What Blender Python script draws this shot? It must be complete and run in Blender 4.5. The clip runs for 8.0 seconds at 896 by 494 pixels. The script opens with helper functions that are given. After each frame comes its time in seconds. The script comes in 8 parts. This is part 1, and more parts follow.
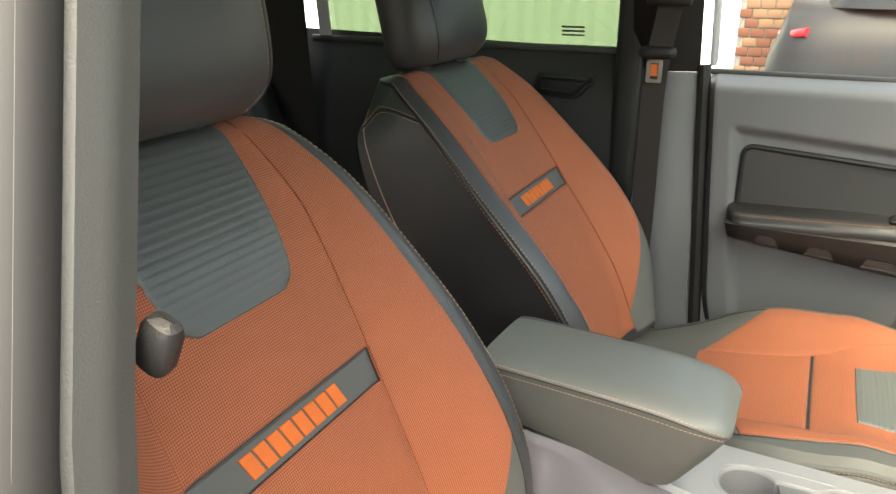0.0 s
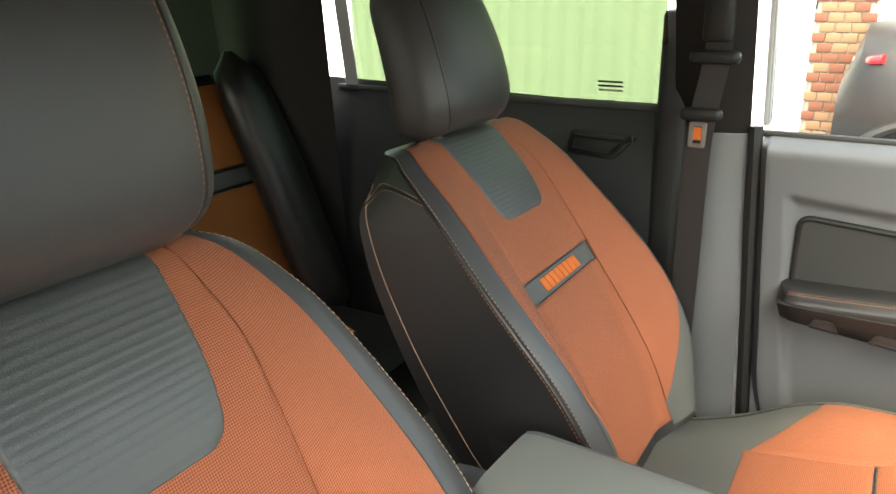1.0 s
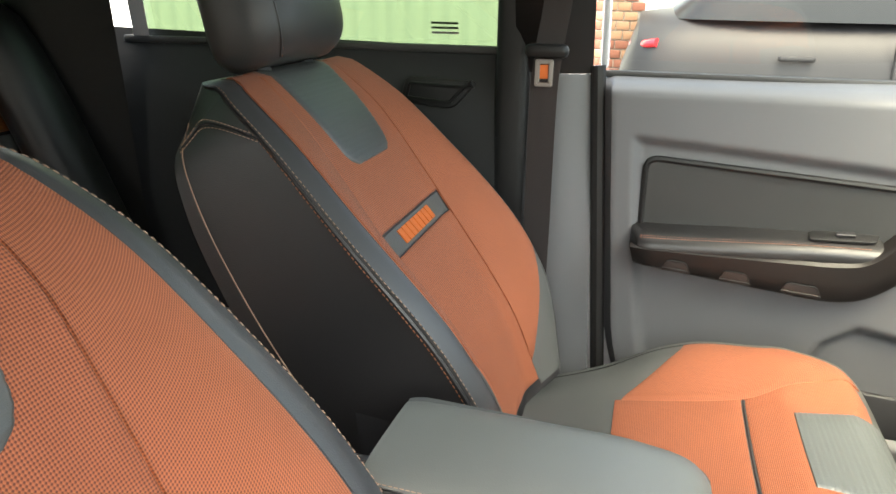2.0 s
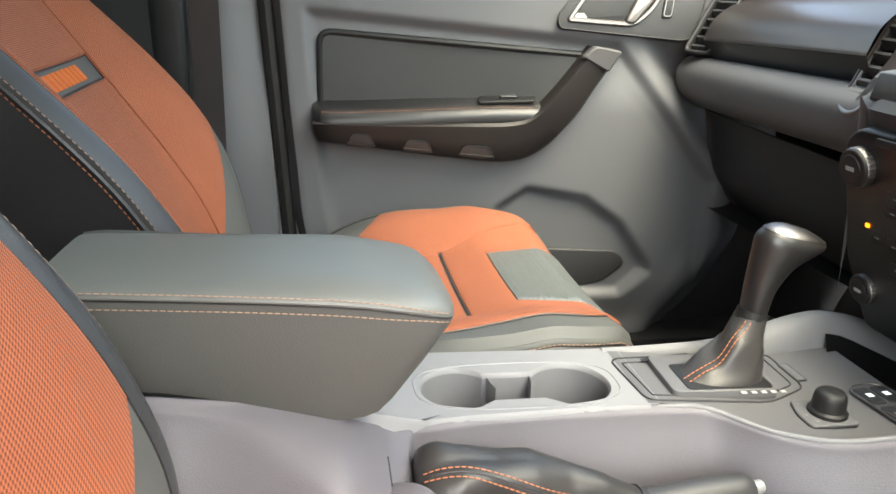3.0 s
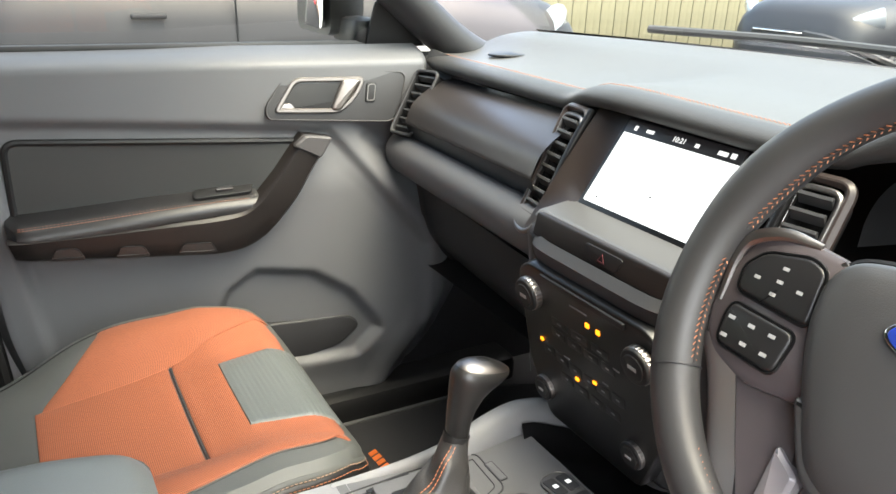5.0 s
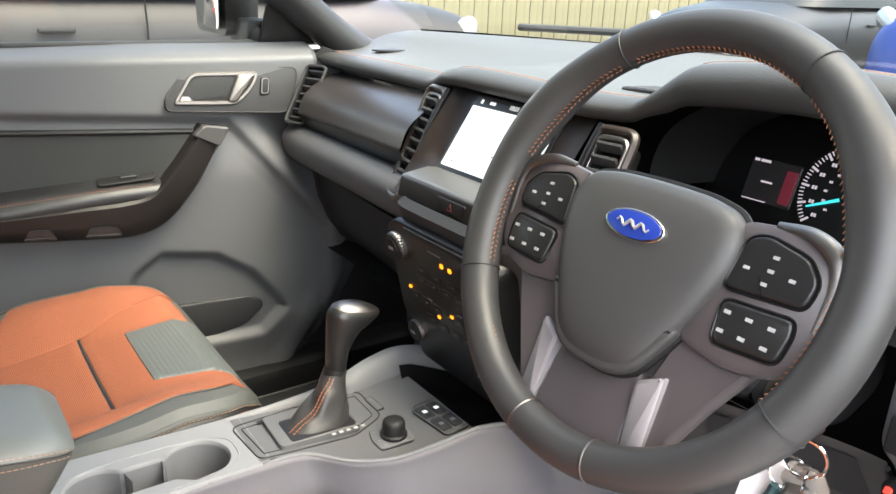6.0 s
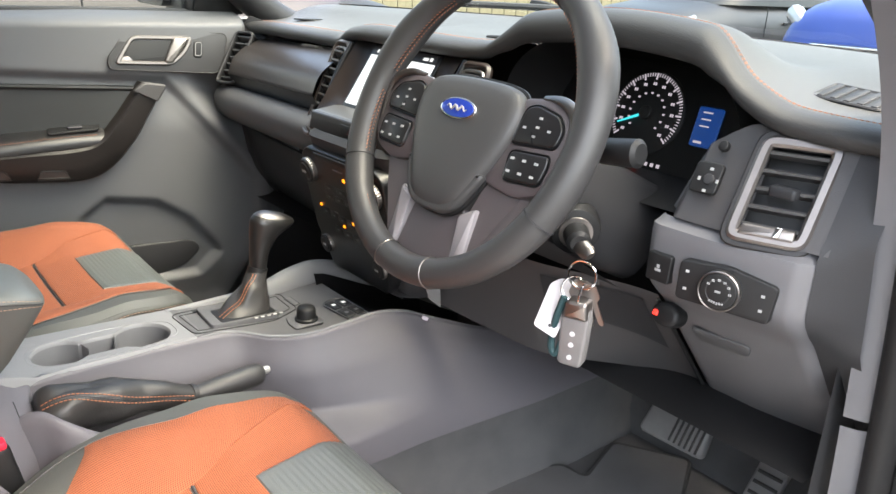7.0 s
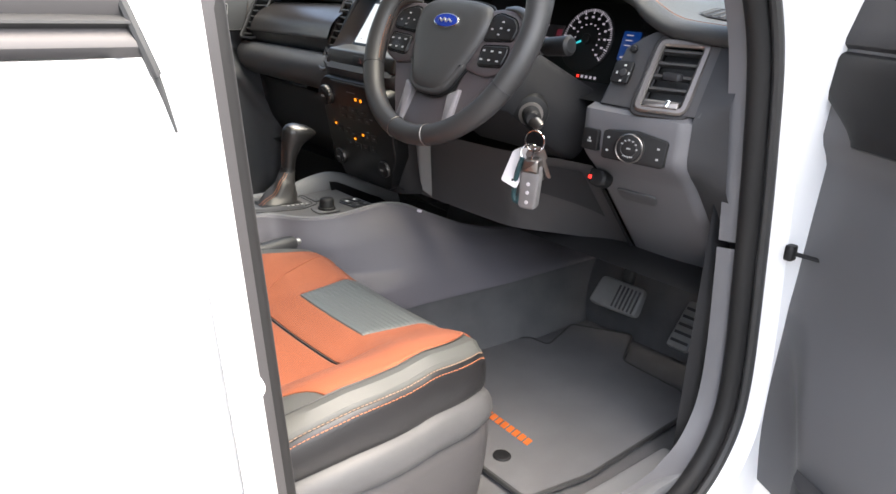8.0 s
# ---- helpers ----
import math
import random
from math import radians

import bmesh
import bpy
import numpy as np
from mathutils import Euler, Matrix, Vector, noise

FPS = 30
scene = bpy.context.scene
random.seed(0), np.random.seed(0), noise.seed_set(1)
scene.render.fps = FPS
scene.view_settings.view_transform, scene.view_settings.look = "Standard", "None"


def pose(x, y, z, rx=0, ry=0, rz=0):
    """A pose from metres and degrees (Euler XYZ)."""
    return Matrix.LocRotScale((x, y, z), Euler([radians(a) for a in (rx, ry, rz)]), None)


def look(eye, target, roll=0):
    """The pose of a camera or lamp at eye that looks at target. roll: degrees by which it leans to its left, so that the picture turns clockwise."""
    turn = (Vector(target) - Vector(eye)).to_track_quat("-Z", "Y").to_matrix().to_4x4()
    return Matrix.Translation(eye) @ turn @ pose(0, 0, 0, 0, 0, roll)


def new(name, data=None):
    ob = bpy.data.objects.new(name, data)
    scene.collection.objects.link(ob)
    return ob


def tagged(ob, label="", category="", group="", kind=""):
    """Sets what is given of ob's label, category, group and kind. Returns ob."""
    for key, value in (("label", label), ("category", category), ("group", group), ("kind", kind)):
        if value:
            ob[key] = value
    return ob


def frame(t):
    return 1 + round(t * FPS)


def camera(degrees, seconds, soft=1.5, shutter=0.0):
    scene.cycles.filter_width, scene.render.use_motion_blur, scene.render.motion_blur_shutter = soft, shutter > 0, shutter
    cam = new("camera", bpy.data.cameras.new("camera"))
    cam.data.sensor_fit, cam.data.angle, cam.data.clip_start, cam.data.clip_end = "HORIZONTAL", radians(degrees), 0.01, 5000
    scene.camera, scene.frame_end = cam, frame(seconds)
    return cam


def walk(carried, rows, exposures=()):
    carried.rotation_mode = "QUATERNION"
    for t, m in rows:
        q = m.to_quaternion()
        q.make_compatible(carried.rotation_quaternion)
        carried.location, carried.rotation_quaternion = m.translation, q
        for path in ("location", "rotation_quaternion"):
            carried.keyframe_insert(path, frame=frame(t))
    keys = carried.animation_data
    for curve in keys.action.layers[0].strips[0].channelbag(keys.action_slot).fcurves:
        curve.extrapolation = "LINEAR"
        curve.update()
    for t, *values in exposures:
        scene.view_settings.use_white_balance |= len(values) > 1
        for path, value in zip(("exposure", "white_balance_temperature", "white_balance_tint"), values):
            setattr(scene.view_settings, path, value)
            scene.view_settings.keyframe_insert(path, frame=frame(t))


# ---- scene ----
cam = camera(60.9, 8.0)
PATH = [
    (0, (-0.004, -0.848, 1.576), (-0.82, 0.845, 0.893), 0.1),
    (0.5, (-0.011, -0.766, 1.61), (-0.926, 0.89, 0.961), -0.1),
    (1, (0.001, -0.681, 1.64), (-0.965, 0.947, 0.995), -0.5),
    (1.2, (-0.009, -0.646, 1.621), (-0.982, 0.979, 0.979), -0.5),
    (2.3, (-0.139, -0.592, 1.457), (-0.307, 1.303, 0.84), 1.4),
    (2.5, (-0.139, -0.595, 1.4), (-0.113, 1.316, 0.809), 1.6),
    (3, (-0.145, -0.592, 1.33), (0.212, 1.266, 0.681), 2.3),
    (3.5, (-0.126, -0.589, 1.324), (0.407, 1.19, 0.579), 2.0),
    (3.7, (-0.108, -0.573, 1.39), (0.455, 1.182, 0.612), 1.4),
    (4, (-0.117, -0.551, 1.484), (0.554, 1.164, 0.705), 2.0),
    (4.5, (-0.11, -0.543, 1.542), (0.708, 1.119, 0.789), 2.3),
    (4.7, (-0.103, -0.554, 1.547), (0.771, 1.088, 0.812), 2.3),
    (5.8, (-0.092, -0.723, 1.522), (0.969, 0.837, 0.858), 2.2),
    (6, (-0.111, -0.764, 1.522), (0.987, 0.77, 0.858), 2.1),
    (6.5, (-0.139, -0.869, 1.508), (1.036, 0.608, 0.846), 2.5),
    (7, (-0.205, -1.023, 1.48), (1.007, 0.426, 0.82), 2.8),
    (7.5, (-0.294, -1.186, 1.444), (0.937, 0.247, 0.787), 3.0),
    (8, (-0.457, -1.316, 1.409), (0.789, 0.103, 0.75), 2.9),
]
EXPOSURES = [(0.0, 3.84, 7500, 2), (0.5, 4.08, 7600, 3), (1.0, 4.26, 7700, 3), (2.5, 4.02, 7000, 4), (3.0, 3.92, 6900, 4), (3.5, 3.78, 6800, 4), (4.5, 3.82, 6800, 5), (6.5, 3.62, 6800, 6), (7.0, 3.56, 6800, 6), (8.0, 3.0, 6600, 8)]
walk(cam, [(t, look(eye, target, roll)) for t, eye, target, roll in PATH], EXPOSURES)

# ---- world and light ----
world = bpy.data.worlds.new("world")
scene.world = world
world.use_nodes = True
wn = world.node_tree.nodes
sky = wn.new("ShaderNodeTexSky")
sky.sky_type = "NISHITA"
sky.sun_disc = False
sky.sun_elevation, sky.sun_rotation = radians(66), radians(160)
sky.air_density, sky.dust_density, sky.ozone_density = 1.0, 6.0, 0.6
wn["Background"].inputs["Strength"].default_value = 0.12
world.node_tree.links.new(sky.outputs["Color"], wn["Background"].inputs["Color"])
sun = new("sun", bpy.data.lights.new("sun", "SUN"))
sun.data.energy, sun.data.angle, sun.data.color = 0.72, radians(110), (0.99, 0.985, 0.97)
sun.matrix_world = look((0, 0, 0), (-0.05, 0.56, -0.76))


# ---- materials ----
def mat(name, base, rough=0.5, metal=0.0, vary=0.12, scale=6.0, grain=0.0, grain_scale=600.0, kind="noise", coat=0.0, spec=0.5, rvary=0.0):
    """A principled material with slow blotches of tone and a fine relief."""
    m = bpy.data.materials.new(name)
    m.use_nodes = True
    nt, b = m.node_tree, m.node_tree.nodes["Principled BSDF"]
    b.inputs["Roughness"].default_value, b.inputs["Metallic"].default_value = rough, metal
    b.inputs["Coat Weight"].default_value = coat
    b.inputs["Specular IOR Level"].default_value = spec
    co = nt.nodes.new("ShaderNodeTexCoord")
    big = nt.nodes.new("ShaderNodeTexNoise")
    big.inputs["Scale"].default_value, big.inputs["Detail"].default_value = scale, 6
    nt.links.new(co.outputs["Object"], big.inputs["Vector"])
    ramp = nt.nodes.new("ShaderNodeMix")
    ramp.data_type = "RGBA"
    ramp.inputs["A"].default_value = (*[c * (1 - vary) for c in base], 1)
    ramp.inputs["B"].default_value = (*[c * (1 + vary) for c in base], 1)
    nt.links.new(big.outputs["Fac"], ramp.inputs["Factor"])
    nt.links.new(ramp.outputs["Result"], b.inputs["Base Color"])
    if rvary:
        r = nt.nodes.new("ShaderNodeMapRange")
        r.inputs["To Min"].default_value, r.inputs["To Max"].default_value = rough - rvary, rough + rvary
        nt.links.new(big.outputs["Fac"], r.inputs["Value"])
        nt.links.new(r.outputs["Result"], b.inputs["Roughness"])
    if grain:
        tex = nt.nodes.new("ShaderNodeTexVoronoi" if kind == "cells" else "ShaderNodeTexNoise")
        tex.inputs["Scale"].default_value = grain_scale
        nt.links.new(co.outputs["Object"], tex.inputs["Vector"])
        bump = nt.nodes.new("ShaderNodeBump")
        bump.inputs["Strength"].default_value, bump.inputs["Distance"].default_value = grain, 0.001
        nt.links.new(tex.outputs["Distance" if kind == "cells" else "Fac"], bump.inputs["Height"])
        nt.links.new(bump.outputs["Normal"], b.inputs["Normal"])
    return m


def weave(name, base, dark, pitch=0.0035):
    """A knitted mesh: rows of small raised loops with dark pinholes between them, laid out in the cloth's own metres."""
    m = mat(name, base, 0.75, vary=0.1, scale=9)
    nt, b = m.node_tree, m.node_tree.nodes["Principled BSDF"]
    uv = nt.nodes.new("ShaderNodeTexCoord")
    sep = nt.nodes.new("ShaderNodeSeparateXYZ")
    nt.links.new(uv.outputs["UV"], sep.inputs[0])

    def op(kind, a, c=0.0):
        n = nt.nodes.new("ShaderNodeMath")
        n.operation = kind
        for k, v in enumerate((a, c)):
            if isinstance(v, (int, float)):
                n.inputs[k].default_value = v
            else:
                nt.links.new(v, n.inputs[k])
        return n.outputs[0]

    w = 2 * math.pi / pitch
    p = op("SINE", op("MULTIPLY", op("ADD", sep.outputs["X"], sep.outputs["Y"]), w * 0.72))
    q = op("SINE", op("MULTIPLY", op("SUBTRACT", sep.outputs["X"], sep.outputs["Y"]), w * 0.72))
    loop = op("ADD", op("MULTIPLY", op("MULTIPLY", p, q), 0.5), 0.5)
    hole = nt.nodes.new("ShaderNodeMapRange")
    hole.inputs["From Min"].default_value, hole.inputs["From Max"].default_value = 0.15, 0.70
    nt.links.new(loop, hole.inputs["Value"])
    mix = nt.nodes.new("ShaderNodeMix")
    mix.data_type = "RGBA"
    mix.inputs["A"].default_value = (*dark, 1)
    old = b.inputs["Base Color"].links[0].from_socket
    nt.links.new(old, mix.inputs["B"])
    nt.links.new(hole.outputs["Result"], mix.inputs["Factor"])
    nt.links.new(mix.outputs["Result"], b.inputs["Base Color"])
    bump = nt.nodes.new("ShaderNodeBump")
    bump.inputs["Strength"].default_value, bump.inputs["Distance"].default_value = 0.6, 0.0008
    nt.links.new(loop, bump.inputs["Height"])
    nt.links.new(bump.outputs["Normal"], b.inputs["Normal"])
    b.inputs["Sheen Weight"].default_value = 0.04
    return m


def glow(name, color, strength):
    m = mat(name, (0.02, 0.02, 0.02), 0.3)
    b = m.node_tree.nodes["Principled BSDF"]
    b.inputs["Emission Color"].default_value, b.inputs["Emission Strength"].default_value = (*color, 1), strength
    return m


def glass(name, tint, sheen=0.05):
    m = bpy.data.materials.new(name)
    m.use_nodes = True
    nt = m.node_tree
    nt.nodes.clear()
    out, mix = nt.nodes.new("ShaderNodeOutputMaterial"), nt.nodes.new("ShaderNodeMixShader")
    clear, gloss = nt.nodes.new("ShaderNodeBsdfTransparent"), nt.nodes.new("ShaderNodeBsdfGlossy")
    clear.inputs["Color"].default_value = (*tint, 1)
    gloss.inputs["Roughness"].default_value = 0.02
    mix.inputs[0].default_value = sheen
    nt.links.new(clear.outputs[0], mix.inputs[1])
    nt.links.new(gloss.outputs[0], mix.inputs[2])
    nt.links.new(mix.outputs[0], out.inputs[0])
    return m


ORANGE = weave("orange_mesh_cloth", (0.365, 0.106, 0.041), (0.115, 0.026, 0.010))
ORANGE_REAR = weave("orange_rear_cloth", (0.5, 0.17, 0.035), (0.12, 0.04, 0.012))
LEATHER = mat("black_leather", (0.0155, 0.0148, 0.0155), 0.38, spec=0.55, grain=0.2, grain_scale=700, kind="cells", vary=0.2, rvary=0.06)
ARM_LEATHER_LIT = mat("lit_armrest_leather", (0.140, 0.143, 0.131), 0.42, spec=0.5, grain=0.14, grain_scale=800, kind="cells", vary=0.1, rvary=0.05)
HEAD_LEATHER = mat("soft_black_headrest_leather", (0.043, 0.043, 0.0435), 0.44, spec=0.5, grain=0.14, grain_scale=800, kind="cells", vary=0.12)
GAITER = mat("creased_gaiter_leather", (0.028, 0.0265, 0.026), 0.42, grain=0.2, grain_scale=500, vary=0.25, scale=14)
LEATHER_MID = mat("charcoal_leather", (0.064, 0.066, 0.063), 0.42, grain=0.16, grain_scale=800, kind="cells", vary=0.15)
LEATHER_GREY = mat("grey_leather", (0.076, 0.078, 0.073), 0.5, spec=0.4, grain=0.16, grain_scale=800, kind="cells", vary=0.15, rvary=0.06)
EDGE = mat("dark_edge_leather", (0.027, 0.0285, 0.0285), 0.45, spec=0.4, grain=0.16, grain_scale=800, kind="cells", vary=0.15)
RIB = mat("ribbed_grey_vinyl", (0.098, 0.107, 0.104), 0.42, grain=0.2, grain_scale=500, kind="cells", vary=0.12)
THREAD = mat("orange_thread", (0.42, 0.16, 0.075), 0.7, vary=0.2, scale=80)
THREAD_PALE = mat("pale_thread", (0.36, 0.235, 0.165), 0.7, vary=0.2, scale=80)
GREY = mat("grey_moulded_plastic", (0.153, 0.154, 0.159), 0.55, spec=0.4, grain=0.25, grain_scale=900, vary=0.06, rvary=0.05)
DOOR_GREY = mat("cool_grey_door_plastic", (0.102, 0.104, 0.110), 0.5, spec=0.45, grain=0.25, grain_scale=900, vary=0.06, rvary=0.05)
PILLAR_SHADED = mat("shaded_pillar_plastic", (0.030, 0.031, 0.030), 0.5, spec=0.4, grain=0.25, grain_scale=900, vary=0.06)
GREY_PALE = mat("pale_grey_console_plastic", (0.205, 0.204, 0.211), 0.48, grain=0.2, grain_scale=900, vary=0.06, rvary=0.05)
FLANK_SHADED = mat("purple_grey_flank_shaded", (0.112, 0.106, 0.118), 0.5, spec=0.4, grain=0.25, grain_scale=900, vary=0.06, rvary=0.05)
TRIM = mat("grey_lower_trim_plastic", (0.115, 0.113, 0.119), 0.52, grain=0.25, grain_scale=900, vary=0.06)
ROLL = mat("mid_grey_roll_plastic", (0.07, 0.07, 0.072), 0.5, grain=0.25, grain_scale=900, vary=0.06)
REAR = mat("black_rear_trim", (0.018, 0.019, 0.020), 0.6, spec=0.3, grain=0.2, grain_scale=900, vary=0.1)
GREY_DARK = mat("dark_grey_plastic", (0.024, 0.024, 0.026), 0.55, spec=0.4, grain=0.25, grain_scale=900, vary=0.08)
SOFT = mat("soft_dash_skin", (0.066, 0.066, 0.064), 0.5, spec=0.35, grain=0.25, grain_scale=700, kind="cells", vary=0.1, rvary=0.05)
LIP_SHADED = mat("shaded_lip_skin", (0.038, 0.0375, 0.037), 0.5, spec=0.35, grain=0.25, grain_scale=700, kind="cells", vary=0.1)
DIM_RED = mat("dim_red_print", (0.07, 0.008, 0.012), 0.5, vary=0.05)
BLACK = mat("black_plastic", (0.010, 0.010, 0.0105), 0.5, spec=0.35, grain=0.2, grain_scale=900, vary=0.15)
BLACK_GLOSS = mat("gloss_black_panel", (0.006, 0.006, 0.0065), 0.32, vary=0.2, spec=0.35)
BROWN = mat("dark_brown_trim", (0.0145, 0.0122, 0.0116), 0.42, grain=0.12, grain_scale=700, vary=0.2, spec=0.4, rvary=0.06)
FASCIA_SKIN = mat("brown_satin_fascia", (0.026, 0.022, 0.0205), 0.36, grain=0.12, grain_scale=700, vary=0.18, spec=0.6, rvary=0.06)
NOTCH = mat("brown_notch_plastic", (0.030, 0.025, 0.024), 0.42, vary=0.15)
SLAT = mat("charcoal_slat_plastic", (0.045, 0.044, 0.045), 0.5, vary=0.1)
PADBLACK = mat("satin_black_pad", (0.014, 0.0135, 0.014), 0.36, vary=0.12, spec=0.5)
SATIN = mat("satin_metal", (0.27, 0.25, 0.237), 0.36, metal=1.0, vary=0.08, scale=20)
GRIP = mat("fine_grip_leather", (0.033, 0.0322, 0.0325), 0.46, grain=0.08, grain_scale=1500, vary=0.15)
GRIPBROWN = mat("glossy_dark_grip", (0.0115, 0.011, 0.011), 0.4, vary=0.2, coat=0.2)
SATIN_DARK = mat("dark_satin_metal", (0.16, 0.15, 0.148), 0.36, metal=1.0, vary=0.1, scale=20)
STRIPE = mat("pale_satin_stripe", (0.30, 0.28, 0.29), 0.4, metal=0.25, vary=0.08, scale=30)
SPOKE = mat("brown_satin_spoke", (0.078, 0.066, 0.069), 0.36, vary=0.1, scale=20)
CHROME = mat("chrome", (0.82, 0.82, 0.82), 0.1, metal=1.0, vary=0.04)
CARPET = mat("dark_carpet", (0.090, 0.090, 0.094), 0.95, grain=1.0, grain_scale=1400, vary=0.35, scale=14)
MAT = mat("grey_floor_mat_pile", (0.108, 0.107, 0.111), 0.95, grain=1.0, grain_scale=1600, vary=0.25, scale=10)
RUBBER = mat("black_rubber", (0.03, 0.03, 0.03), 0.6, vary=0.2)
SEAL = mat("rubber_door_seal", (0.016, 0.0155, 0.0155), 0.6, vary=0.2, spec=0.3)
WEBBING = mat("brown_black_webbing", (0.021, 0.0165, 0.0165), 0.7, grain=0.6, grain_scale=700, vary=0.15)
SILVER = mat("bright_silver_cap", (0.42, 0.41, 0.4), 0.32, metal=0.5, vary=0.05)
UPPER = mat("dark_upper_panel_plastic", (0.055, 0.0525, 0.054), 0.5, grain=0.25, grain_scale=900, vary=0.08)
PEDAL = mat("worn_pedal_rubber", (0.16, 0.16, 0.16), 0.5, vary=0.25, scale=40)
PANEL_GREY = mat("charcoal_panel_plastic", (0.095, 0.094, 0.097), 0.5, grain=0.25, grain_scale=900, vary=0.08)
VENTFRAME = mat("brown_satin_frame", (0.18, 0.163, 0.153), 0.38, metal=0.85, vary=0.12, scale=25)
FOB = mat("scuffed_fob_plastic", (0.15, 0.145, 0.145), 0.45, vary=0.2, scale=60)
WHITE = mat("white_car_paint", (0.8, 0.8, 0.8), 0.25, vary=0.02, coat=0.6)
WHITE_MARK = mat("white_print", (0.33, 0.33, 0.33), 0.6, vary=0.02)
ORANGE_MARK = mat("orange_embroidery", (0.55, 0.12, 0.016), 0.6, vary=0.12, scale=60, grain=0.5, grain_scale=900)
BLUE_BADGE = mat("blue_enamel", (0.02, 0.045, 0.3), 0.15, vary=0.1, coat=1.0)
RED_BUTTON = mat("red_plastic", (0.6, 0.02, 0.05), 0.35, vary=0.05)
CARD = mat("white_paper_tag", (0.5, 0.48, 0.5), 0.7, vary=0.04)
TEAL = mat("dark_teal_cord", (0.012, 0.04, 0.045), 0.6, vary=0.2)
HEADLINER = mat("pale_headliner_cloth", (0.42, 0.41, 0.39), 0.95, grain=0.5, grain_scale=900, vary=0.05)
LEDGE = mat("grey_satin_ledge", (0.058, 0.057, 0.055), 0.36, vary=0.06, spec=0.6)
CHEEK = mat("warm_brown_satin", (0.030, 0.022, 0.019), 0.36, grain=0.1, grain_scale=900, vary=0.12)
SCREEN = glow("lit_screen", (0.93, 0.97, 1.0), 0.13)
SCREEN_DARK = glow("dark_lcd", (0.1, 0.08, 0.1), 0.004)
AMBER = glow("amber_lamp", (1.0, 0.27, 0.01), 0.26)
RED_LED = glow("red_lamp", (1.0, 0.03, 0.02), 0.28)
BLUE_LCD = glow("blue_lcd", (0.01, 0.13, 0.7), 0.026)
STATUS = glow("lit_status_text", (0.95, 0.97, 1.0), 0.10)
DIM_MARK = mat("dim_button_print", (0.16, 0.16, 0.17), 0.6, vary=0.05)
CYAN = glow("cyan_pointer", (0.05, 0.7, 0.8), 0.12)
DIAL_LIT = glow("lit_dial_print", (0.8, 0.72, 0.85), 0.06)
MAGENTA = glow("red_lcd_strip", (0.55, 0.04, 0.1), 0.018)
GLASS_CLEAR = glass("clear_window_glass", (0.50, 0.53, 0.51))
GLASS_SCREEN = glass("laminated_windscreen_glass", (0.66, 0.70, 0.67), 0.04)
GLASS_TINT = glass("green_tinted_glass", (0.066, 0.096, 0.056))


# ---- building helpers ----
def mesh_from(name, bm, material):
    bmesh.ops.recalc_face_normals(bm, faces=bm.faces)
    me = bpy.data.meshes.new(name)
    bm.to_mesh(me)
    bm.free()
    me.materials.append(material)
    for p in me.polygons:
        p.use_smooth = True
    me.set_sharp_from_angle(angle=radians(38))
    return me


def part(name, bm, material, parent=None, label=""):
    """Links a bmesh, given in world metres, as one mesh object under a thing or under a part."""
    ob = new(name, mesh_from(name, bm, material))
    if parent:
        ob.parent = parent
        if parent.parent is None:
            ob.matrix_parent_inverse = parent.matrix_basis.inverted()
    if label:
        tagged(ob, label)
    return ob


def thing(name, at, label, category, group="", kind=""):
    ob = new(name)
    ob.empty_display_size = 0.05
    ob.matrix_basis = Matrix.Translation(at)
    return tagged(ob, label, category, group, kind)


def solo(name, bm, material, label, category="", kind=""):
    return tagged(part(name, bm, material), label, category, "", kind)


def V(*a):
    return Vector(a)


def smooth(x, a, b):
    t = min(1.0, max(0.0, (x - a) / (b - a)))
    return t * t * (3 - 2 * t)


def lerp(a, b, t):
    return a + (b - a) * t


def curve(knots, x):
    """A smooth curve through a few (x, value) knots that never overshoots them."""
    if x <= knots[0][0]:
        return knots[0][1]
    if x >= knots[-1][0]:
        return knots[-1][1]
    n = len(knots) - 1
    rise = [(knots[i + 1][1] - knots[i][1]) / (knots[i + 1][0] - knots[i][0]) for i in range(n)]
    i = next(k for k in range(n) if x <= knots[k + 1][0])

    def slope(k):
        if k == 0 or k == n:
            return rise[0] if k == 0 else rise[-1]
        a, b = rise[k - 1], rise[k]
        return 0.0 if a * b <= 0 else 2 * a * b / (a + b)

    (a, p), (b, q) = knots[i], knots[i + 1]
    h, u = b - a, (x - a) / (b - a)
    return (p * (1 + 2 * u) * (1 - u) ** 2 + q * u * u * (3 - 2 * u) + h * slope(i) * u * (1 - u) ** 2 - h * slope(i + 1) * u * u * (1 - u))


